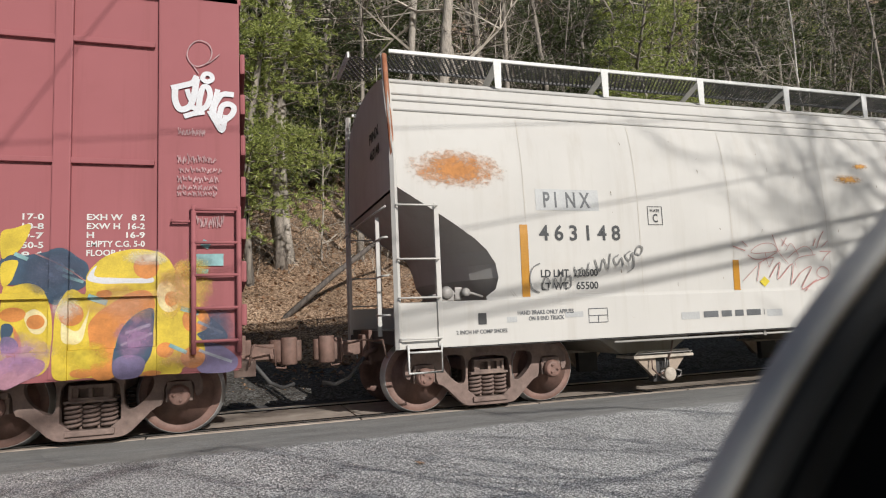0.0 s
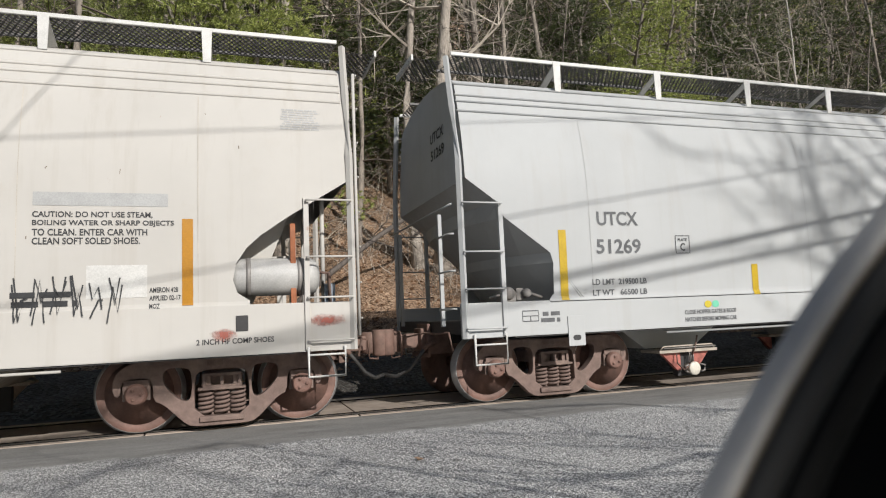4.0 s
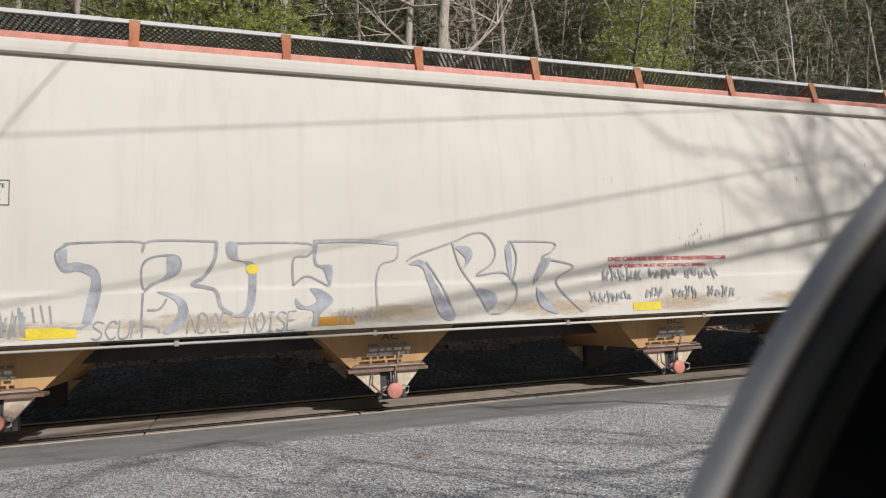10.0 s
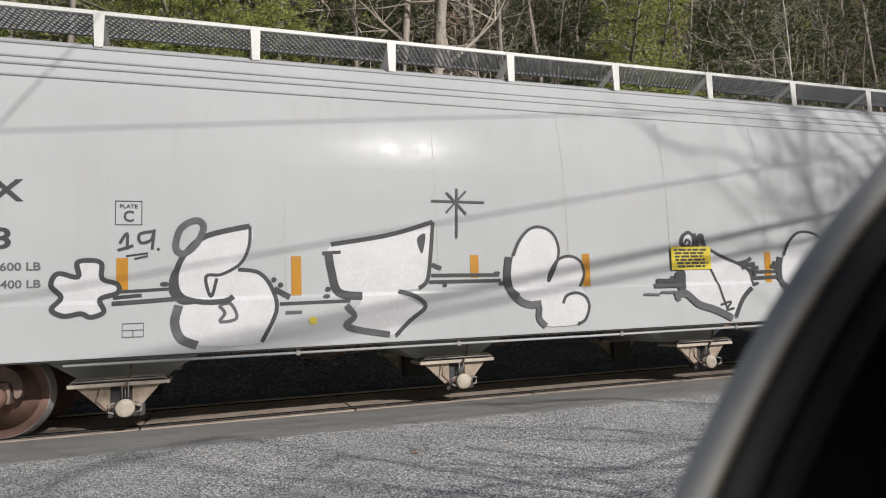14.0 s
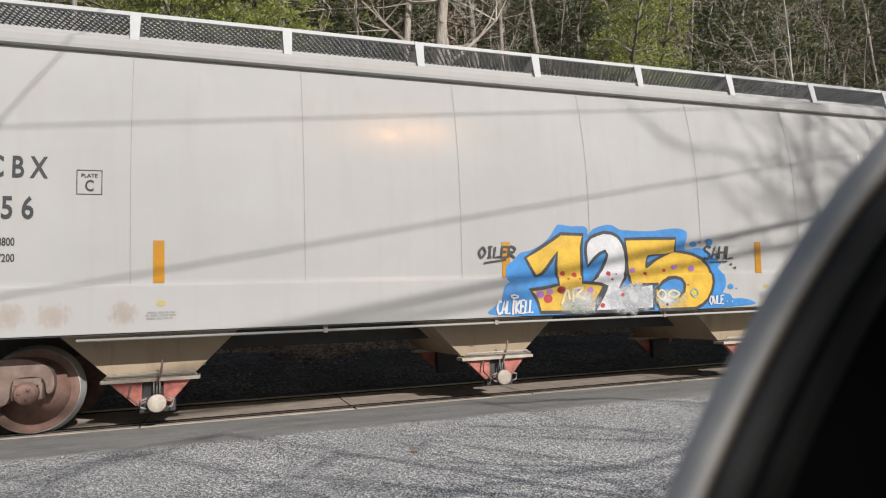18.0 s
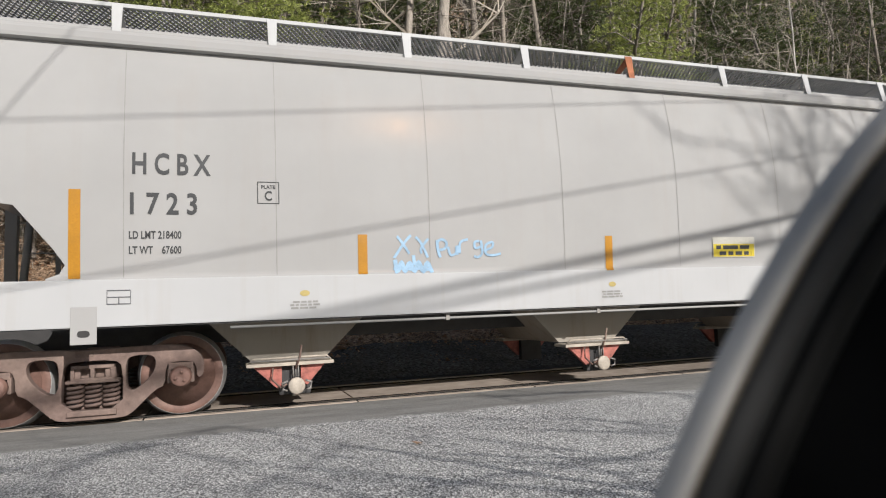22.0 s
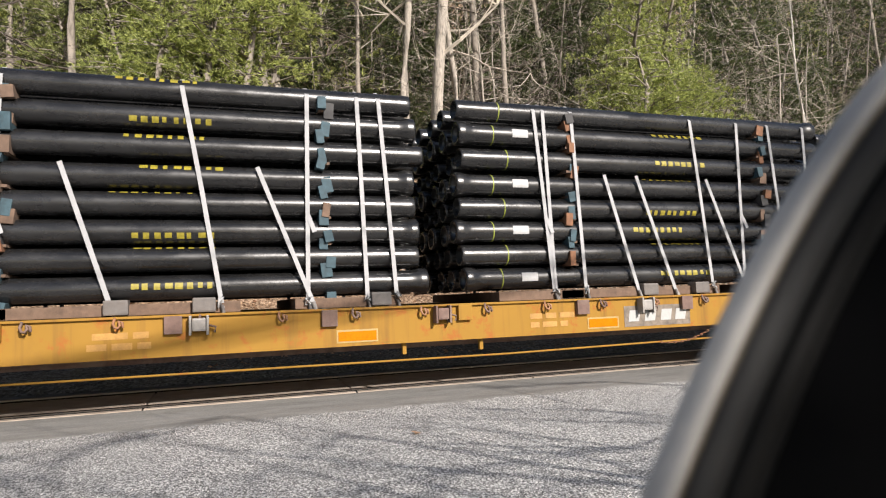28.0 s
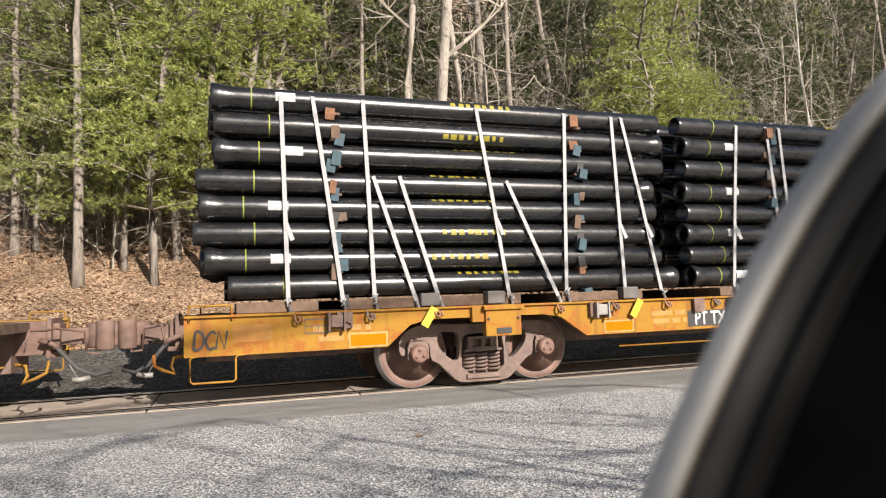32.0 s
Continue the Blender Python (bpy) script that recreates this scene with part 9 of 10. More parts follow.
    scrawl("chalk", 0.01, 8, 14.88, 2.40, 15.21, 2.27, 46)
    return car


# ---------- flat cars and their pipe loads ----------
FLATW = dict(profile=[(.2, 1.50), (3, 1.50)])


M["hookrust"] = rusty("bright_hook_rust", (0.25, 0.115, 0.055), 0.75, 0.3)
M["paleyellow"] = plain("pale_yellow_paint", (0.40, 0.265, 0.085), 0.5, var=0.2, bump=0.0)
M["fadedamber"] = plain("faded_orange_paint", (0.36, 0.155, 0.02), 0.5, var=0.25, bump=0.0)
M["stencilbrown"] = plain("dull_brown_stencil", (0.14, 0.085, 0.035), 0.6, var=0.4, scale=14, bump=0.0)
M["palechalk"] = plain("thin_white_chalk", (0.46, 0.36, 0.20), 0.7, var=0.3, scale=20, bump=0.0)


def flat_car(X0, label):
    L = 27.42
    car = new("flat_car")
    car.location = (X0 - RUN[0], 0, 0)
    tagged(car, label, "flat car", "flat cars with pipe")
    CARS.append((car, X0))
    pm = M["yellow" if X0 < 150 else "orangeyellow"]
    low = [(0, .60), (2.24, .60), (2.52, .84), (2.75, .90), (4.30, .90), (4.55, .86), (4.92, .60), (22.05, .60), (22.4, .86), (22.7, .90), (24.2, .90), (24.5, .84), (24.9, .62), (27.42, .56)]
    for s in (-1, 1):
        plate("side_sill", [low + [(27.42, 1.02), (0, 1.02)]], s * 1.50, s * 1.44, pm, car)
        y0, y1 = sorted((s * 1.54, s * 1.40))
        box("sill_flange", 0, L, y0, y1, 1.02, 1.045, pm, car, bevel=.004)
        for xx in (3.70, 23.72):
            box("jack_bracket", xx - .24, xx + .24, min(s * 1.60, s * 1.48), max(s * 1.60, s * 1.48), .66, 1.03, pm, car, bevel=.02)
            box("bracket_lip", xx - .27, xx + .27, min(s * 1.64, s * 1.48), max(s * 1.64, s * 1.48), .985, 1.035, pm, car, bevel=.01)
            box("bracket_pocket", xx - .10, xx + .10, min(s * 1.612, s * 1.56), max(s * 1.612, s * 1.56), .69, .76, M["dark"], car, bevel=.01)
            for dx in (-.20, .20):
                rod("bolt", [(xx + dx, s * 1.58, .88), (xx + dx, s * 1.625, .88)], .018, M["rust"], car)
        k = 0
        x = .9
        while x < L - .5:
            if k % 2 and x < 26.2 and not 15.5 < x < 16.5 and not 19.6 < x < 20.2:
                box("stake_pocket", x - .09, x + .09, min(s * 1.56, s * 1.47), max(s * 1.56, s * 1.47), .84, 1.03, M["rust"] if k % 3 else pm, car, bevel=.01)
            V, F = [], []
            tube(V, F, [(x + .27, s * 1.53, 1.03), (x + .26, s * 1.57, .975), (x + .275, s * 1.585, .935), (x + .305, s * 1.58, .925), (x + .32, s * 1.57, .955), (x + .31, s * 1.54, 1.0), (x + .345, s * 1.56, .985), (x + .35, s * 1.56, .93)], .015, 6)
            put("lashing_hook", mesh_of("lashing_hook", V, F, M["rust" if k % 2 else "hookrust"], True), car)
            x += .83
            k += 1
        for x in (.06, 26.88):
            yo = s * 1.50
            rod("step", [(x + .12, yo + s * -.02, .62), (x + .02, yo, .60), (x, yo, .58), (x, yo, .345), (x + .03, yo, .32), (x + .44, yo, .32), (x + .47, yo, .345), (x + .47, yo, .57), (x + .49, yo, .60), (x + .60, yo, .61)], .013, pm, car)
        for x in (.05, 26.92):
            rod("hand_grab", [(x, s * 1.515, .98), (x, s * 1.525, 1.13), (x + .02, s * 1.525, 1.15), (x + .42, s * 1.525, 1.15), (x + .44, s * 1.525, 1.13), (x + .44, s * 1.515, .98)], .012, pm, car)
        rr = random.Random(int(X0) + s)
        for k in range(9):
            x = 2.1 + 2.75 * k + rr.uniform(-.5, .5)
            bm = bmesh.new()
            add_box(bm, x - .07, x + .07, min(s * 1.62, s * 1.52), max(s * 1.62, s * 1.52), .86, 1.0, .02)
            add_box(bm, x - .10, x - .075, min(s * 1.63, s * 1.50), max(s * 1.63, s * 1.50), .82, 1.03, .006)
            add_box(bm, x + .075, x + .10, min(s * 1.63, s * 1.50), max(s * 1.63, s * 1.50), .82, 1.03, .006)
            w_ = part("lashing_winch", bm, M["galv" if k % 2 else "rust"], car)
            rod("winch_handle", [(x + .10, s * 1.57, .92), (x + .17, s * 1.58, .90), (x + .16, s * 1.58, .84)], .014, M["rust"], w_)
        for xa, za, xb, zb in ((18.86, .45, 19.34, .52), (18.90, .44, 19.30, .50), (18.95, .47, 19.42, .60), (20.46, .52, 20.95, .60), (16.3, .40, 17.1, .52)):
            V, F = [], []
            for k in range(15):
                u = k / 14
                cx, cz = xa + (xb - xa) * u, za + (zb - za) * u - .30 * (xb - xa) * u * (1 - u)
                e = .026
                ring = [(e, 0), (0, .014), (-e, 0), (0, -.014), (e, 0)]
                tube(V, F, [(cx + a, s * 1.42 + (b if k % 2 else 0), cz + (0 if k % 2 else b)) for a, b in ring], .007, 4)
            put("chain", mesh_of("chain", V, F, M["hookrust"], True), car, "rusty hanging chain")
    box("deck", .05, L - .05, -1.42, 1.42, .92, 1.03, M["wood"], car, bevel=.006)
    box("centre_sill", .2, L - .2, -.35, .35, .45, .92, M["rust"], car, bevel=.02)
    for x in (5.6, 8.2, 10.8, 13.4, 16, 18.6, 21.2):
        box("cross_bearer", x - .06, x + .06, -1.42, 1.42, .58, .92, M["rust"], car, bevel=.01)
    rod("brake_rod", [(5.5, -1.36, .42), (14, -1.36, .38), (17.3, -1.36, .41), (17.75, -1.34, .40), (18.1, -1.30, .44)], .014, pm, car)
    rod("brake_rod", [(19.30, -1.38, .50), (20.48, -1.38, .52)], .013, pm, car)
    rod("brake_rod", [(22.1, -1.50, .60), (22.6, -1.50, .54), (23.5, -1.46, .49), (24.6, -1.44, .48), (25.2, -1.42, .50)], .008, pm, car)
    V, F = [], []
    lathe(V, F, [(-.25, .02), (-.25, .09), (-.23, .135), (-.20, .15), (.19, .15), (.19, .175), (.225, .175), (.225, .02)], 24, "x", (18.36, -1.30, .44))
    cyl = put("brake_cylinder", mesh_of("brake_cylinder", V, F, pm, True), car, "yellow brake cylinder")
    V, F = [], []
    lathe(V, F, [(.226, .165), (.255, .165), (.26, .13), (.40, .06), (.46, .055), (.46, .03), (.62, .026), (.62, .005)], 20, "x", (18.36, -1.30, .44))
    put("cylinder_head", mesh_of("cylinder_head", V, F, M["rust"], True), cyl, "rusty cone and push rod")
    for k in range(8):
        w = 6.283 * k / 8
        rod("bolt", [(18.56, -1.30 - .16 * math.cos(w), .44 + .16 * math.sin(w)), (18.64, -1.30 - .16 * math.cos(w), .44 + .16 * math.sin(w))], .013, M["rust"], cyl)
    box("cylinder_hanger", 18.20, 18.58, -1.46, -1.20, .56, .66, pm, car, bevel=.01)
    for x in (12.6, 13.6, 17.80, 19.68, 19.74, 20.32, 20.39):
        box("pipe_hanger", x - .024, x + .024, -1.42, -1.36, .42 + .04 * (x % .13 > .06), .63, pm, car, bevel=.006)
    for xe, s_ in ((0, -1), (L, 1)):
        rod("hose_bracket", [(xe + s_ * .03, -1.05, .60), (xe + s_ * .13, -1.06, .58), (xe + s_ * .16, -1.08, .48), (xe + s_ * .11, -1.10, .40), (xe + s_ * .24, -1.10, .45), (xe + s_ * .33, -1.08, .50), (xe + s_ * .34, -1.05, .62)], .020, pm, car, "bent yellow hose bracket")
        rod("glad_hand", [(xe + s_ * .42, -.34, .34), (xe + s_ * .50, -.33, .335), (xe + s_ * .60, -.30, .35)], .034, M["galv"], car, "grey hose connector")
        rod("hose_chain", [(xe + s_ * .36, -.34, .62), (xe + s_ * .40, -.35, .50), (xe + s_ * .48, -.34, .35)], .007, M["galv"], car)
    coupler(car, -.13, -1)
    coupler(car, L + .13, 1)
    for x in (3.62, 23.85):
        truck(car, x)
    st = FLATW
    for x0, x1, z1, z0 in ((0, .54, .88, .63), (1.78, 2.22, .76, .63), (5.19, 5.63, .76, .64), (11.77, 12.24, .77, .66), (15.09, 15.55, .77, .66), (18.37, 18.78, .79, .67), (21.58, 22.05, .78, .66), (24.9, 25.6, .80, .68), (26.83, 27.26, .84, .61)):
        if X0 > 150 and x0 == 0:
            rect("faded_patch", car, st, .50, .93, .92, .74, M["fadedamber"], .004)
            continue
        rect("marker_surround", car, st, x0, z1 + .022, x1 + .02, z0 - .02, M["paleyellow"], .004)
        rect("side_marker", car, st, x0 + .02, z1, x1, z0, M["flatamber"], .007)
    rect("number_panel", car, st, 6.54, .86, 8.25, .64, M["dark"], .004)
    lettering(car, st, "PT TX 137485" if X0 < 150 else "PT TX", 6.66, .845, 7.98 if X0 < 150 else 7.2, .66, M["white"], .007)
    for x in (1.35, 5.9, 9.2, 14.2, 20.6):
        bars(car, st, x, .88, x + .7, .70, 2, M["faded"], int(x * 3), .005)
    data_box(car, st, 1.28, .96, 1.58, .80)
    # white shapes of a worn owner's mark on a pale board
    rect("mark_board", car, st, 15.66, .92, 16.74, .64, M["markboard"], .004)
    for a in (15.72, 15.98, 16.24, 16.48):
        rect("mark_block", car, st, a, .86, a + .17, .71, M["patch"], .008, "", .03)
    lettering(car, st, "NSH90B", 17.66, .80, 18.22, .69, M["stencilbrown"], .006)
    lettering(car, st, "89.4", 19.08, .73, 19.32, .67, M["stencilbrown"], .006)
    rect("data_panel", car, st, 19.70, .96, 20.06, .66, M["white"], .005)
    rect("data_panel", car, st, 19.73, .93, 20.03, .78, M["black"], .007)
    bars(car, st, 19.73, .76, 20.03, .68, 2, M["black"], 3, .007)
    if X0 < 150:
        stroke(car, st, [(1.02, .97), (1.04, .66)], .05, M["whitespray"], .007, False, False)
        stroke(car, st, [(1.24, .95), (1.05, .81), (1.26, .66)], .05, M["whitespray"], .007, False, False)
        stroke(car, st, [(26.60, .95), (26.61, .66)], .034, M["palechalk"], .007, False, False)
        stroke(car, st, [(26.77, .95), (26.62, .81), (26.76, .68)], .034, M["palechalk"], .007, False, False)
        # limp folded cloth slung over the sill, its lower end swung back
        V, F, nu, nv = [], [], 19, 15
        for i in range(nv):
            v_ = i / (nv - 1)
            for j in range(nu):
                u_ = j / (nu - 1)
                wid = .13 + .10 * math.sin(math.pi * min(v_ * 1.15, 1))
                x = 26.40 - .22 * v_ + (u_ - .5) * 2 * wid * .62
                fold = .022 * math.sin(u_ * 15 + 2.5 * v_) + .012 * math.sin(u_ * 31 - 4 * v_)
                V.append((x + .012 * math.sin(9 * v_ + 4 * u_), -1.545 - .035 * math.sin(math.pi * u_) - fold * (.35 + v_), 1.03 - .44 * v_ - .05 * math.sin(3.1 * u_) * v_ + .02 * noise.noise(Vector((x * 9, v_ * 5, 0)))))
        for i in range(nv - 1):
            for j in range(nu - 1):
                o = i * nu + j
                F.append((o, o + nu, o + nu + 1, o + 1))
        n0 = len(V)
        V += [(x, y + .012, z) for x, y, z in V]
        F += [tuple(k + n0 for k in reversed(f)) for f in F]
        tarp = put("rolled_tarp", mesh_of("rolled_tarp", V, F, M["canvas"], True), car, "limp dark brown cloth hung on the sill")
        for dz in (0, .05):
            rod("loose_end", [(26.44, -1.53, .80 - dz), (26.56, -1.54, .74 - dz * .5), (26.63, -1.53, .78 - dz), (26.72, -1.52, .80 - 2 * dz)], .016, M["canvas"], tarp)
        bm = bmesh.new()
        bmesh.ops.create_icosphere(bm, subdivisions=3, radius=1.0)
        for v in bm.verts:
            n_ = 1 + .7 * noise.noise(v.co * 2.9)
            v.co = Vector((26.10 + .05 * v.co.x * n_ + .03 * v.co.z, -1.55 + .025 * v.co.y, .56 + .075 * v.co.z * n_))
        part("plastic_scrap", bm, M["galv"], tarp, "crumpled grey plastic", True)
    else:
        CAN[:] = [car, st, .012]
        word("black", .026, "DCN", .10, .87, .44, .68)
        for x in (2.68, 5.60):
            stroke(car, dict(profile=[(.2, 1.56), (3, 1.56)]), [(x, .82), (x + .14, 1.04)], .10, M["lemon"], .006, False, False)
    return car


def open_pipe(length):
    """Socketed iron pipe with a real bore."""
    V, F = [], []
    seg = 18
    prof = [(.0, .118), (.0, .150), (.012, .158), (.03, .160), (.09, .160), (.10, .159), (.14, .146), (.19, .139), (.21, .137), (.30, .136), (3.0, .136), (length - .06, .136), (length - .01, .135), (length, .130), (length, .118), (.12, .118)]
    for a, r in prof:
        for k in range(seg):
            w = 2 * math.pi * k / seg
            V.append((a, r * math.cos(w), r * math.sin(w)))
    for i in range(len(prof)):
        o, o2 = i * seg, ((i + 1) % len(prof)) * seg
        for k in range(seg):
            F.append((o + k, o2 + k, o2 + (k + 1) % seg, o + (k + 1) % seg))
    return mesh_of("pipe", V, F, M["pipe"], True)


PIPE = open_pipe(6.10)
ROWS = [1.345, 1.655, 1.965, 2.275, 2.585, 2.93, 3.26, 3.575]


def stack(X0, x0, slants, uprights, seed, ends, flip):
    """One lashed stack of iron pipe: eight tiers of six, wood spacers and webbing straps."""
    rnd = random.Random(seed)
    th = new("pipe_stack")
    X = X0 + x0
    th.location = (X - RUN[0], 0, 1.03)
    tagged(th, "black iron pipes lashed with white straps on a flat car", "pipe stack", "pipe stacks")
    CARS.append((th, X))
    ys = [-1.22 + .488 * k for k in range(6)]
    for j, z in enumerate(ROWS):
        turned = bool((j + flip) % 2)
        for k, y in enumerate(ys):
            e = ends[j] + rnd.uniform(-.04, .04)
            p = put("pipe", PIPE, th, at=pose(e + (6.10 if turned else 0), y, z - 1.03, 0, 0, 180 if turned else 0) @ Matrix.Rotation(rnd.uniform(0, 6.28), 4, "X"))
        yo = ys[0] - .138
        x = ends[j] + (.48 if not turned else .62)
        V, F = [], []
        tube(V, F, [(x, ys[0], z - 1.03), (x + .016, ys[0], z - 1.03)], .1385, 18, False)
        put("paint_band", mesh_of("paint_band", V, F, M["bandgreen"], True), th, "yellow-green paint band")
        if not turned:
            V = []
            for a in range(5):
                w = radians(150 + 12 * a)
                for xx in (.76, .99):
                    V.append((ends[j] + xx, ys[0] + .1385 * math.cos(w), z - 1.03 - .1385 * math.sin(w) + 0.0))
            V = [(v[0], v[1], z - 1.03 + .1385 * math.sin(radians(180 - (150 + 12 * (i // 2)) + 0) ) ) for i, v in enumerate(V)]
            put("paper_label", mesh_of("paper_label", V, [(2 * a, 2 * a + 1, 2 * a + 3, 2 * a + 2) for a in range(4)], M["label"]), th, "white paper label")
        # yellow stencilled maker's mark as plain bars round the barrel
        mid = ends[j] + 2.75 + rnd.uniform(-.15, .25)
        hi = rnd.choice((38, 75, 86, 20, -8, 60))
        for i in range(8):
            xx, ln = mid + .112 * i + rnd.uniform(-.01, .01), rnd.uniform(.045, .085)
            tall = 30 if i % 3 else 26
            V = []
            for k in range(4):
                w = radians(hi - tall * k / 3)
                for q_ in (xx, xx + ln):
                    V.append((q_, ys[0] - .1388 * math.cos(w), z - 1.03 + .1388 * math.sin(w)))
            put("stencil_bar", mesh_of("stencil_bar", V, [(2 * k, 2 * k + 1, 2 * k + 3, 2 * k + 2) for k in range(3)], M["stencil"]), th)
    # spacers between tiers
    for xs in (1.66, 4.98):
        for j in range(len(ROWS)):
            za = (ROWS[j] - .155 if j else 1.06)
            for k in range(2):
                if rnd.random() < .06:
                    continue
                dx, wd, hg, ou = rnd.uniform(-.07, .07), rnd.uniform(.04, .065), rnd.uniform(.065, .10), rnd.uniform(.12, .19)
                m_ = rnd.choice(("block", "wood", "teal", "teal", "dark"))
                bm = bmesh.new()
                add_box(bm, -wd, wd, ys[0] - ou, ys[0] + .05, -hg, hg, .008)
                bm.transform(Matrix.Translation((xs + dx, 0, za - 1.03 + .09 * k)) @ Matrix.Rotation(rnd.uniform(-.25, .25), 4, "Y"))
                part("wood_spacer", bm, M[m_], th)
            box("spacer_plank", xs - .06, xs + .06, ys[0] - .12, ys[-1] + .12, za - 1.03 - .01, za - 1.03 + .02, M["wood"], th, bevel=0)
    for xs in (1.2, 2.1, 3.45, 5.3):
        box("bearer", xs - .7, xs + .55, -1.40, 1.40, 0.02, .14, M["wood"], th, bevel=.01)
    for xs in (2.75, 3.62, 5.6):
        box("clamp_box", xs - .12, xs + .12, -1.50, -1.32, .03, .19, M["clamp"], th, bevel=.02)
    # webbing
    yo = -1.22 - .150
    zt = ROWS[-1] + .145 - 1.03
    for a, b in uprights:
        V, F = [], []
        path = [(a, 1.37, .15), (a, 1.37, zt - .12), (a, 1.22, zt), (a, -1.22, zt), (a, yo, zt - .13), (a + (b - a) * .5, yo - .015, (zt + .1) / 2), (b, yo - .03, .12)]
        for x, y, z in path:
            V += [(x - .025, y, z), (x + .025, y, z)]
        n = len(path)
        V += [(v[0], v[1] - (.004 if i // 2 > 2 else -.004), v[2] + .004) for i, v in enumerate(V)]
        for i in range(n - 1):
            F += [(2 * i, 2 * i + 1, 2 * i + 3, 2 * i + 2), (2 * n + 2 * i, 2 * n + 2 * i + 2, 2 * n + 2 * i + 3, 2 * n + 2 * i + 1)]
        sp = put("strap", mesh_of("strap", V, F, M["strap"]), th, "white webbing strap")
        rod("ratchet", [(b, yo - .05, .10), (b + .02, yo - .07, .02), (b, yo - .10, -.06)], .024, M["clamp"], sp)
        knot = [(b + rnd.uniform(-.05, .05), yo - .05 - rnd.uniform(0, .04), .12 + rnd.uniform(-.06, .08)) for _ in range(7)]
        rod("strap_knot", knot, .011, M["strap"], sp)
        if rnd.random() < .5:
            zz = 1.15 + rnd.uniform(-.1, .1)
            xm = a + (b - a) * .62
            V = [(xm - .02, yo - .02, zz), (xm + .03, yo - .02, zz), (xm + .10, yo - .05, zz - .20), (xm + .05, yo - .05, zz - .22), (xm + .01, yo - .03, zz - .1)]
            put("strap_tail", mesh_of("strap_tail", V, [(0, 1, 2, 3, 4)], M["strap"]), sp)
    for a, za, b in slants:
        V, F = ribbon([(a, za - 1.03), (b, .10)], .05)
        V3 = [(x, yo - .02 - .03 * (z < .3), z) for x, z, _ in V]
        V3 += [(x, y - .004, z) for x, y, z in V3]
        sp = put("strap", mesh_of("strap", V3, [(0, 1, 3, 2), (4, 6, 7, 5)], M["strap"]), th, "slanting white webbing strap")
        rod("ratchet", [(b, yo - .05, .10), (b + .03, yo - .07, .0), (b + .02, yo - .10, -.08)], .03, M["galv"], sp)
    return th


M["markboard"] = plain("weathered_board", (0.20, 0.16, 0.125), 0.7, var=0.5, scale=10, bump=0.0)
M["clamp"] = rusty("dull_clamp_steel", (0.10, 0.09, 0.085), 0.6, 0.35)
M["bandgreen"] = plain("green_yellow_paint", (0.25, 0.29, 0.04), 0.5, var=0.4, scale=12, bump=0.0)
M["canvas"] = plain("brown_canvas", (0.06, 0.04, 0.032), 0.9, var=0.5, scale=8, bump=0.5, bscale=20)
M["stencil"] = plain("yellow_stencil", (0.30, 0.245, 0.025), 0.5, var=0.4, scale=20, bump=0.0)
M["lemon2"] = plain("yellow_spray", (0.58, 0.42, 0.03), 0.5, var=0.25, bump=0.0)
M["faded"] = plain("faded_stencil", (0.42, 0.22, 0.05), 0.6, var=0.3, bump=0.0)
boxcar(5.84, 15.40)
FLAT1 = flat_car(148.14, "weathered yellow flat car carrying stacks of black pipe")
FLAT2 = flat_car(177.27, "rust-streaked yellow flat car carrying stacks of black pipe")
E1 = (.40, .12, .08, .10, .08, .28, .26, .20)
E2 = (.10, .05, 0, .03, .02, .10, .05, 0)
stack(148.14, 0, [(2.19, 2.70, 2.78), (2.56, 2.71, 3.13), (4.31, 2.73, 4.94)], [(.95, 1.04), (1.42, 1.64), (1.99, 2.18), (3.74, 4.29), (4.82, 4.83), (5.58, 5.67), (5.66, 6.31)], 1, E1, 0)
stack(148.14, 6.72, [(2.2, 2.7, 2.7), (4.2, 2.7, 4.8)], [(.69, .72), (1.45, 1.5), (1.65, 1.6), (3.4, 3.8), (4.78, 4.75), (5.38, 5.45), (5.65, 5.81)], 2, E2, 1)
stack(148.14, 13.38, [(2.16, 2.74, 2.60), (2.68, 2.74, 3.21), (3.89, 2.72, 4.48)], [(1.12, 1.30), (1.26, 1.32), (1.69, 1.78), (3.68, 3.89), (4.54, 4.48), (5.14, 5.32), (5.85, 5.84)], 3, E2, 0)
stack(148.14, 20.14, [(2.52, 2.72, 2.38), (4.23, 2.39, 4.22), (4.63, 2.39, 4.70)], [(1.16, 1.05), (1.80, 1.77), (3.19, 3.11), (4.75, 4.62), (5.69, 5.67)], 4, E2, 0)
stack(177.27, .04, [(2.10, 2.66, 2.59), (2.43, 2.67, 2.89), (3.87, 2.65, 4.53)], [(1.02, 1.07), (1.39, 1.70), (2.0, 2.08), (3.49, 3.84), (4.78, 4.67), (5.52, 5.58), (5.68, 6.17)], 5, E1, 1)
stack(177.27, 6.72, [(2.2, 2.7, 2.7), (4.2, 2.7, 4.8)], [(1.03, .76), (1.60, 1.75), (1.85, 1.95), (3.4, 3.8), (4.78, 4.75), (5.38, 5.45), (5.65, 5.81)], 6, E2, 0)
stack(177.27, 13.40, [(2.16, 2.74, 2.60), (3.89, 2.72, 4.48)], [(1.12, 1.30), (1.69, 1.78), (3.68, 3.89), (4.54, 4.48), (5.85, 5.84)], 7, E2, 1)
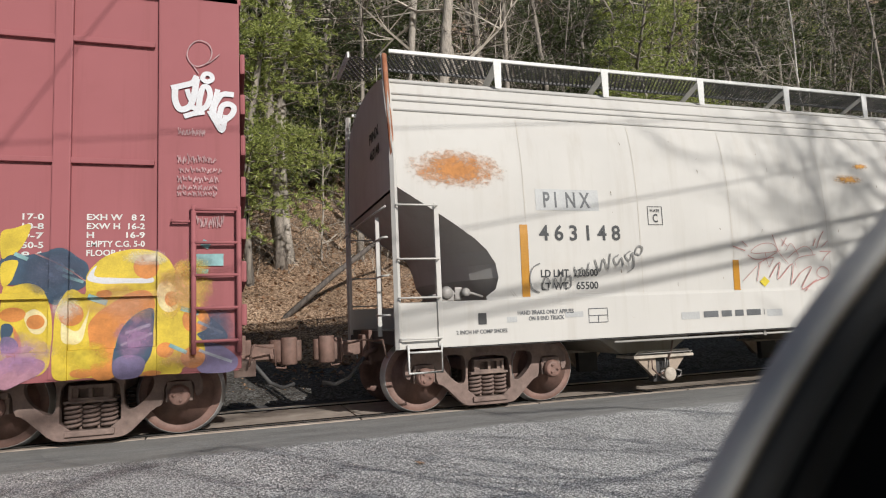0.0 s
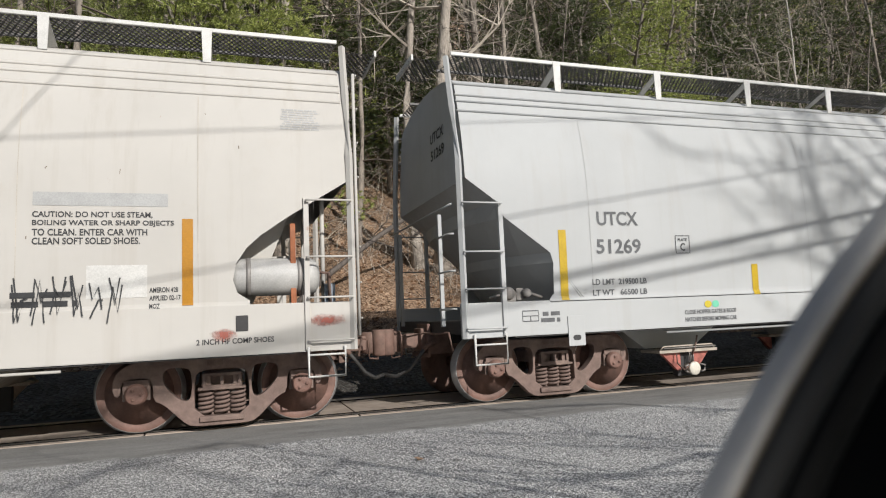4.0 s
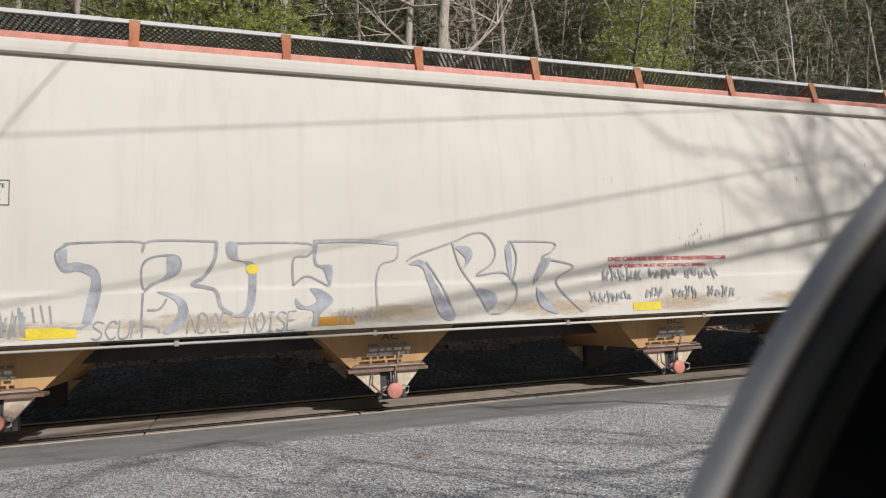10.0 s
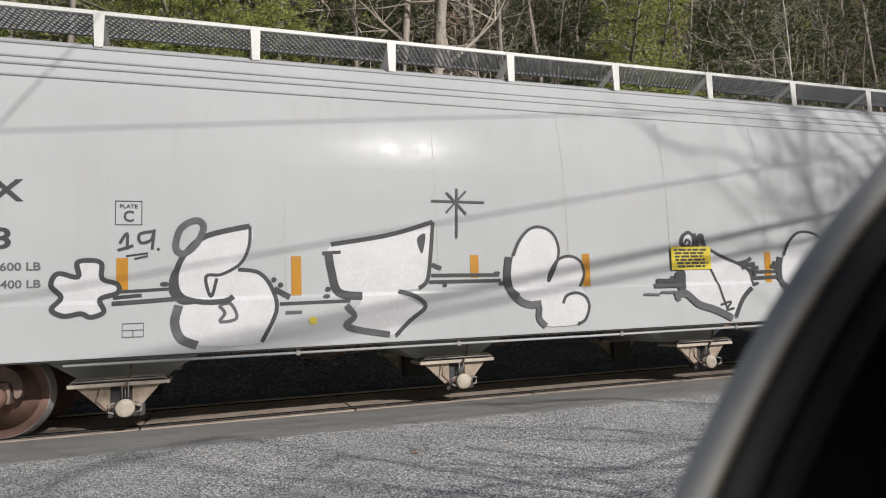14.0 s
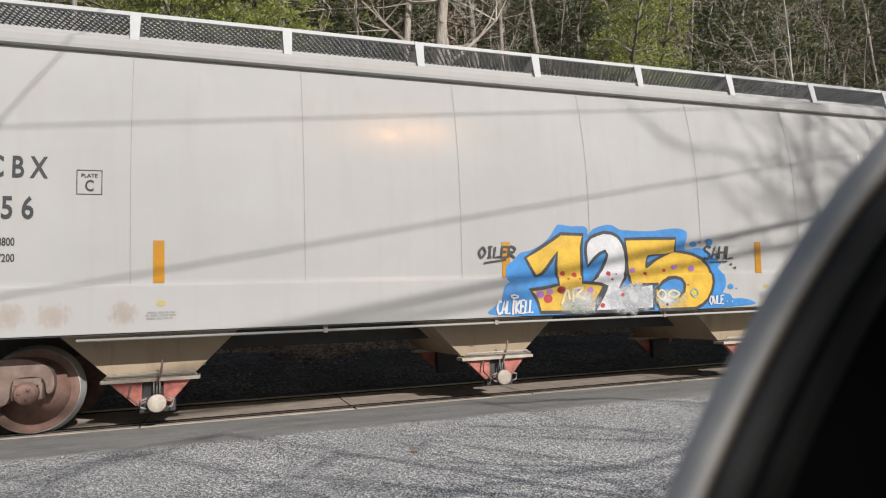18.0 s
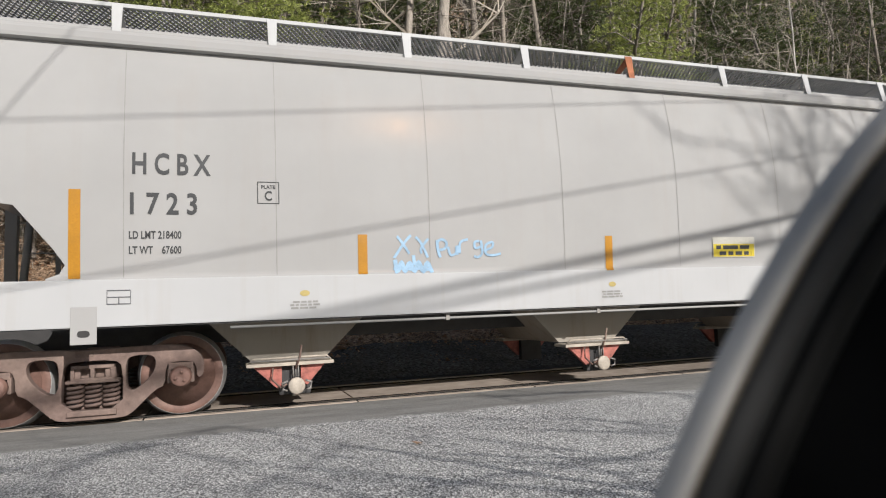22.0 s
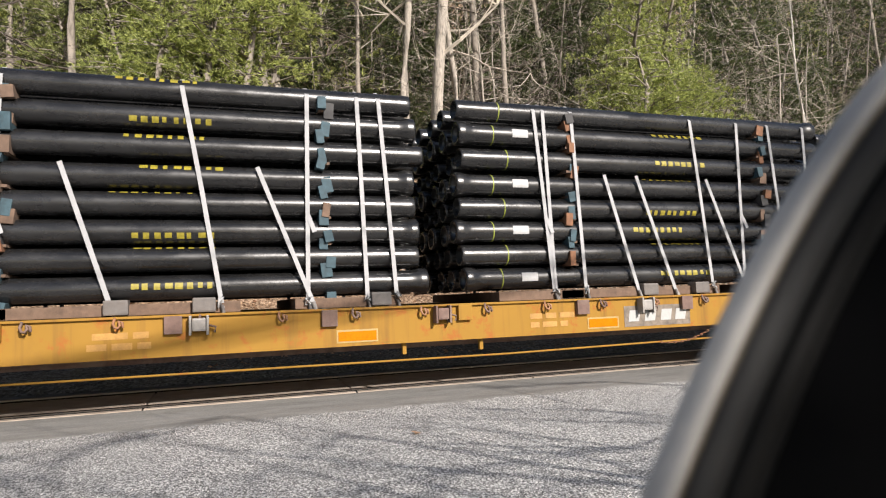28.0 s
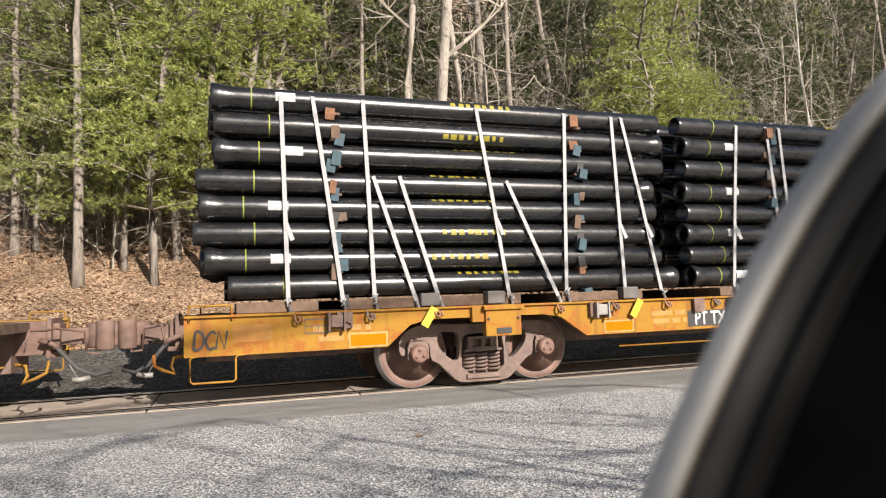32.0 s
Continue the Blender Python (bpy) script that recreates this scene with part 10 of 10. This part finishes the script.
stack(177.27, 20.1, [(2.52, 2.72, 2.38), (4.63, 2.39, 4.70)], [(1.16, 1.05), (1.80, 1.77), (3.19, 3.11), (4.75, 4.62), (5.69, 5.67)], 8, E2, 0)
cut_lettering()


# ---------- the parked car's window frame beside the viewer ----------
EDGE = ((2.1, 1.06), (1.80, .84), (1.594, .674), (1.399, .513), (1.236, .353), (1.096, .192), (.975, .032), (.865, -.129), (.765, -.289), (.66, -.46), (.56, -.64), (.44, -.85))


def window_frame():
    th = new("car_window_frame")
    tagged(th, "silver-edged window frame of a parked car with black rubber seals", "window frame")
    d = .14
    edge = [Vector((x * d + .0040, z * d)) for x, z in EDGE]
    line = [Vector(p) for p in smooth_curve([tuple(p) for p in edge], False, 4)]

    def band(name, o0, o1, bulge, y, material, label):
        V, F, k = [], [], 7
        for i, p in enumerate(line):
            a, b = line[max(i - 1, 0)], line[min(i + 1, len(line) - 1)]
            t = (b - a).normalized()
            nrm = Vector((-t.y, t.x))
            for j in range(k):
                u = j / (k - 1)
                q_ = p + nrm * (o0 + (o1 - o0) * u)
                V.append((EYE.x + q_.x, EYE.y + d + y - bulge * math.sin(math.pi * u), EYE.z + q_.y))
        n = len(line)
        for i in range(n - 1):
            for j in range(k - 1):
                o = i * k + j
                F.append((o, o + 1, o + k + 1, o + k))
        # closed behind, so that the strip has body
        m = len(V)
        V += [(x, EYE.y + d + y + .006, z) for x, _, z in V]
        for i in range(n - 1):
            F.append((i * k, (i + 1) * k, m + (i + 1) * k, m + i * k))
            F.append((i * k + k - 1, m + i * k + k - 1, m + (i + 1) * k + k - 1, (i + 1) * k + k - 1))
        put(name, mesh_of(name, V, F, material, True), th, label)

    band("trim_strip", 0, .0056, .0022, .001, M["trim"], "silver trim strip")
    band("trim_lip", .0055, .0070, .0008, .0012, M["bronze"], "dull brown lip")
    band("rubber_seal", .0069, .0190, .0030, .001, M["seal"], "black rubber weather seal")
    # paler band: the soft highlight on the black pillar, put into its colour
    band("inner_lip", .0189, .0300, .0025, .0, M["gloss_black"], "dark grey band painted for the gloss on the pillar")
    band("inner_trim", .0299, .30, .004, .0, M["rubber"], "black inner pillar trim")


def car_shell():
    """Unseen body of the parked car around the viewer, roofless so sun reaches the frame."""
    th = new("parked_car")
    tagged(th, "dark unseen body of the parked car, roof left off to let sun in", "car")
    box("far_door", -1.2, 1.6, -10.40, -10.30, .35, .95, M["gloss_black"], th, bevel=.03)
    box("near_door", -1.2, 1.6, -8.66, -8.56, .30, .74, M["gloss_black"], th, bevel=.02)
    for x in (-1.2, 1.5):
        box("pillar", x, x + .10, -8.66, -8.58, .72, 1.45, M["rubber"], th, bevel=.02)
    box("floor", -1.2, 1.6, -10.35, -8.6, .22, .30, M["rubber"], th, bevel=.01)
    box("tyre_front", -1.0, -.4, -10.3, -8.65, -.015, .25, M["rubber"], th, bevel=.05)
    box("tyre_rear", .8, 1.4, -10.3, -8.65, -.015, .25, M["rubber"], th, bevel=.05)


M["bronze"] = plain("dull_brown_lip", (0.16, 0.125, 0.085), 0.5, var=0.3, scale=40, bump=0.0)
window_frame()
car_shell()


# ---------- motion ----------
def motions():
    steps = [k * .5 for k in range(65)]
    for thing, X in CARS:
        base = thing.location.copy()
        walk(thing, [(t, pose(X - rolled(t), base.y, base.z)) for t in steps])
    fine = [k * .1 for k in range(321)]
    for wheel, x, phase in WHEELS:
        walk(wheel, [(t, pose(x, 0, .457, 0, -math.degrees((rolled(t) - RUN[0]) / .457) + phase, 0)) for t in fine])


motions()
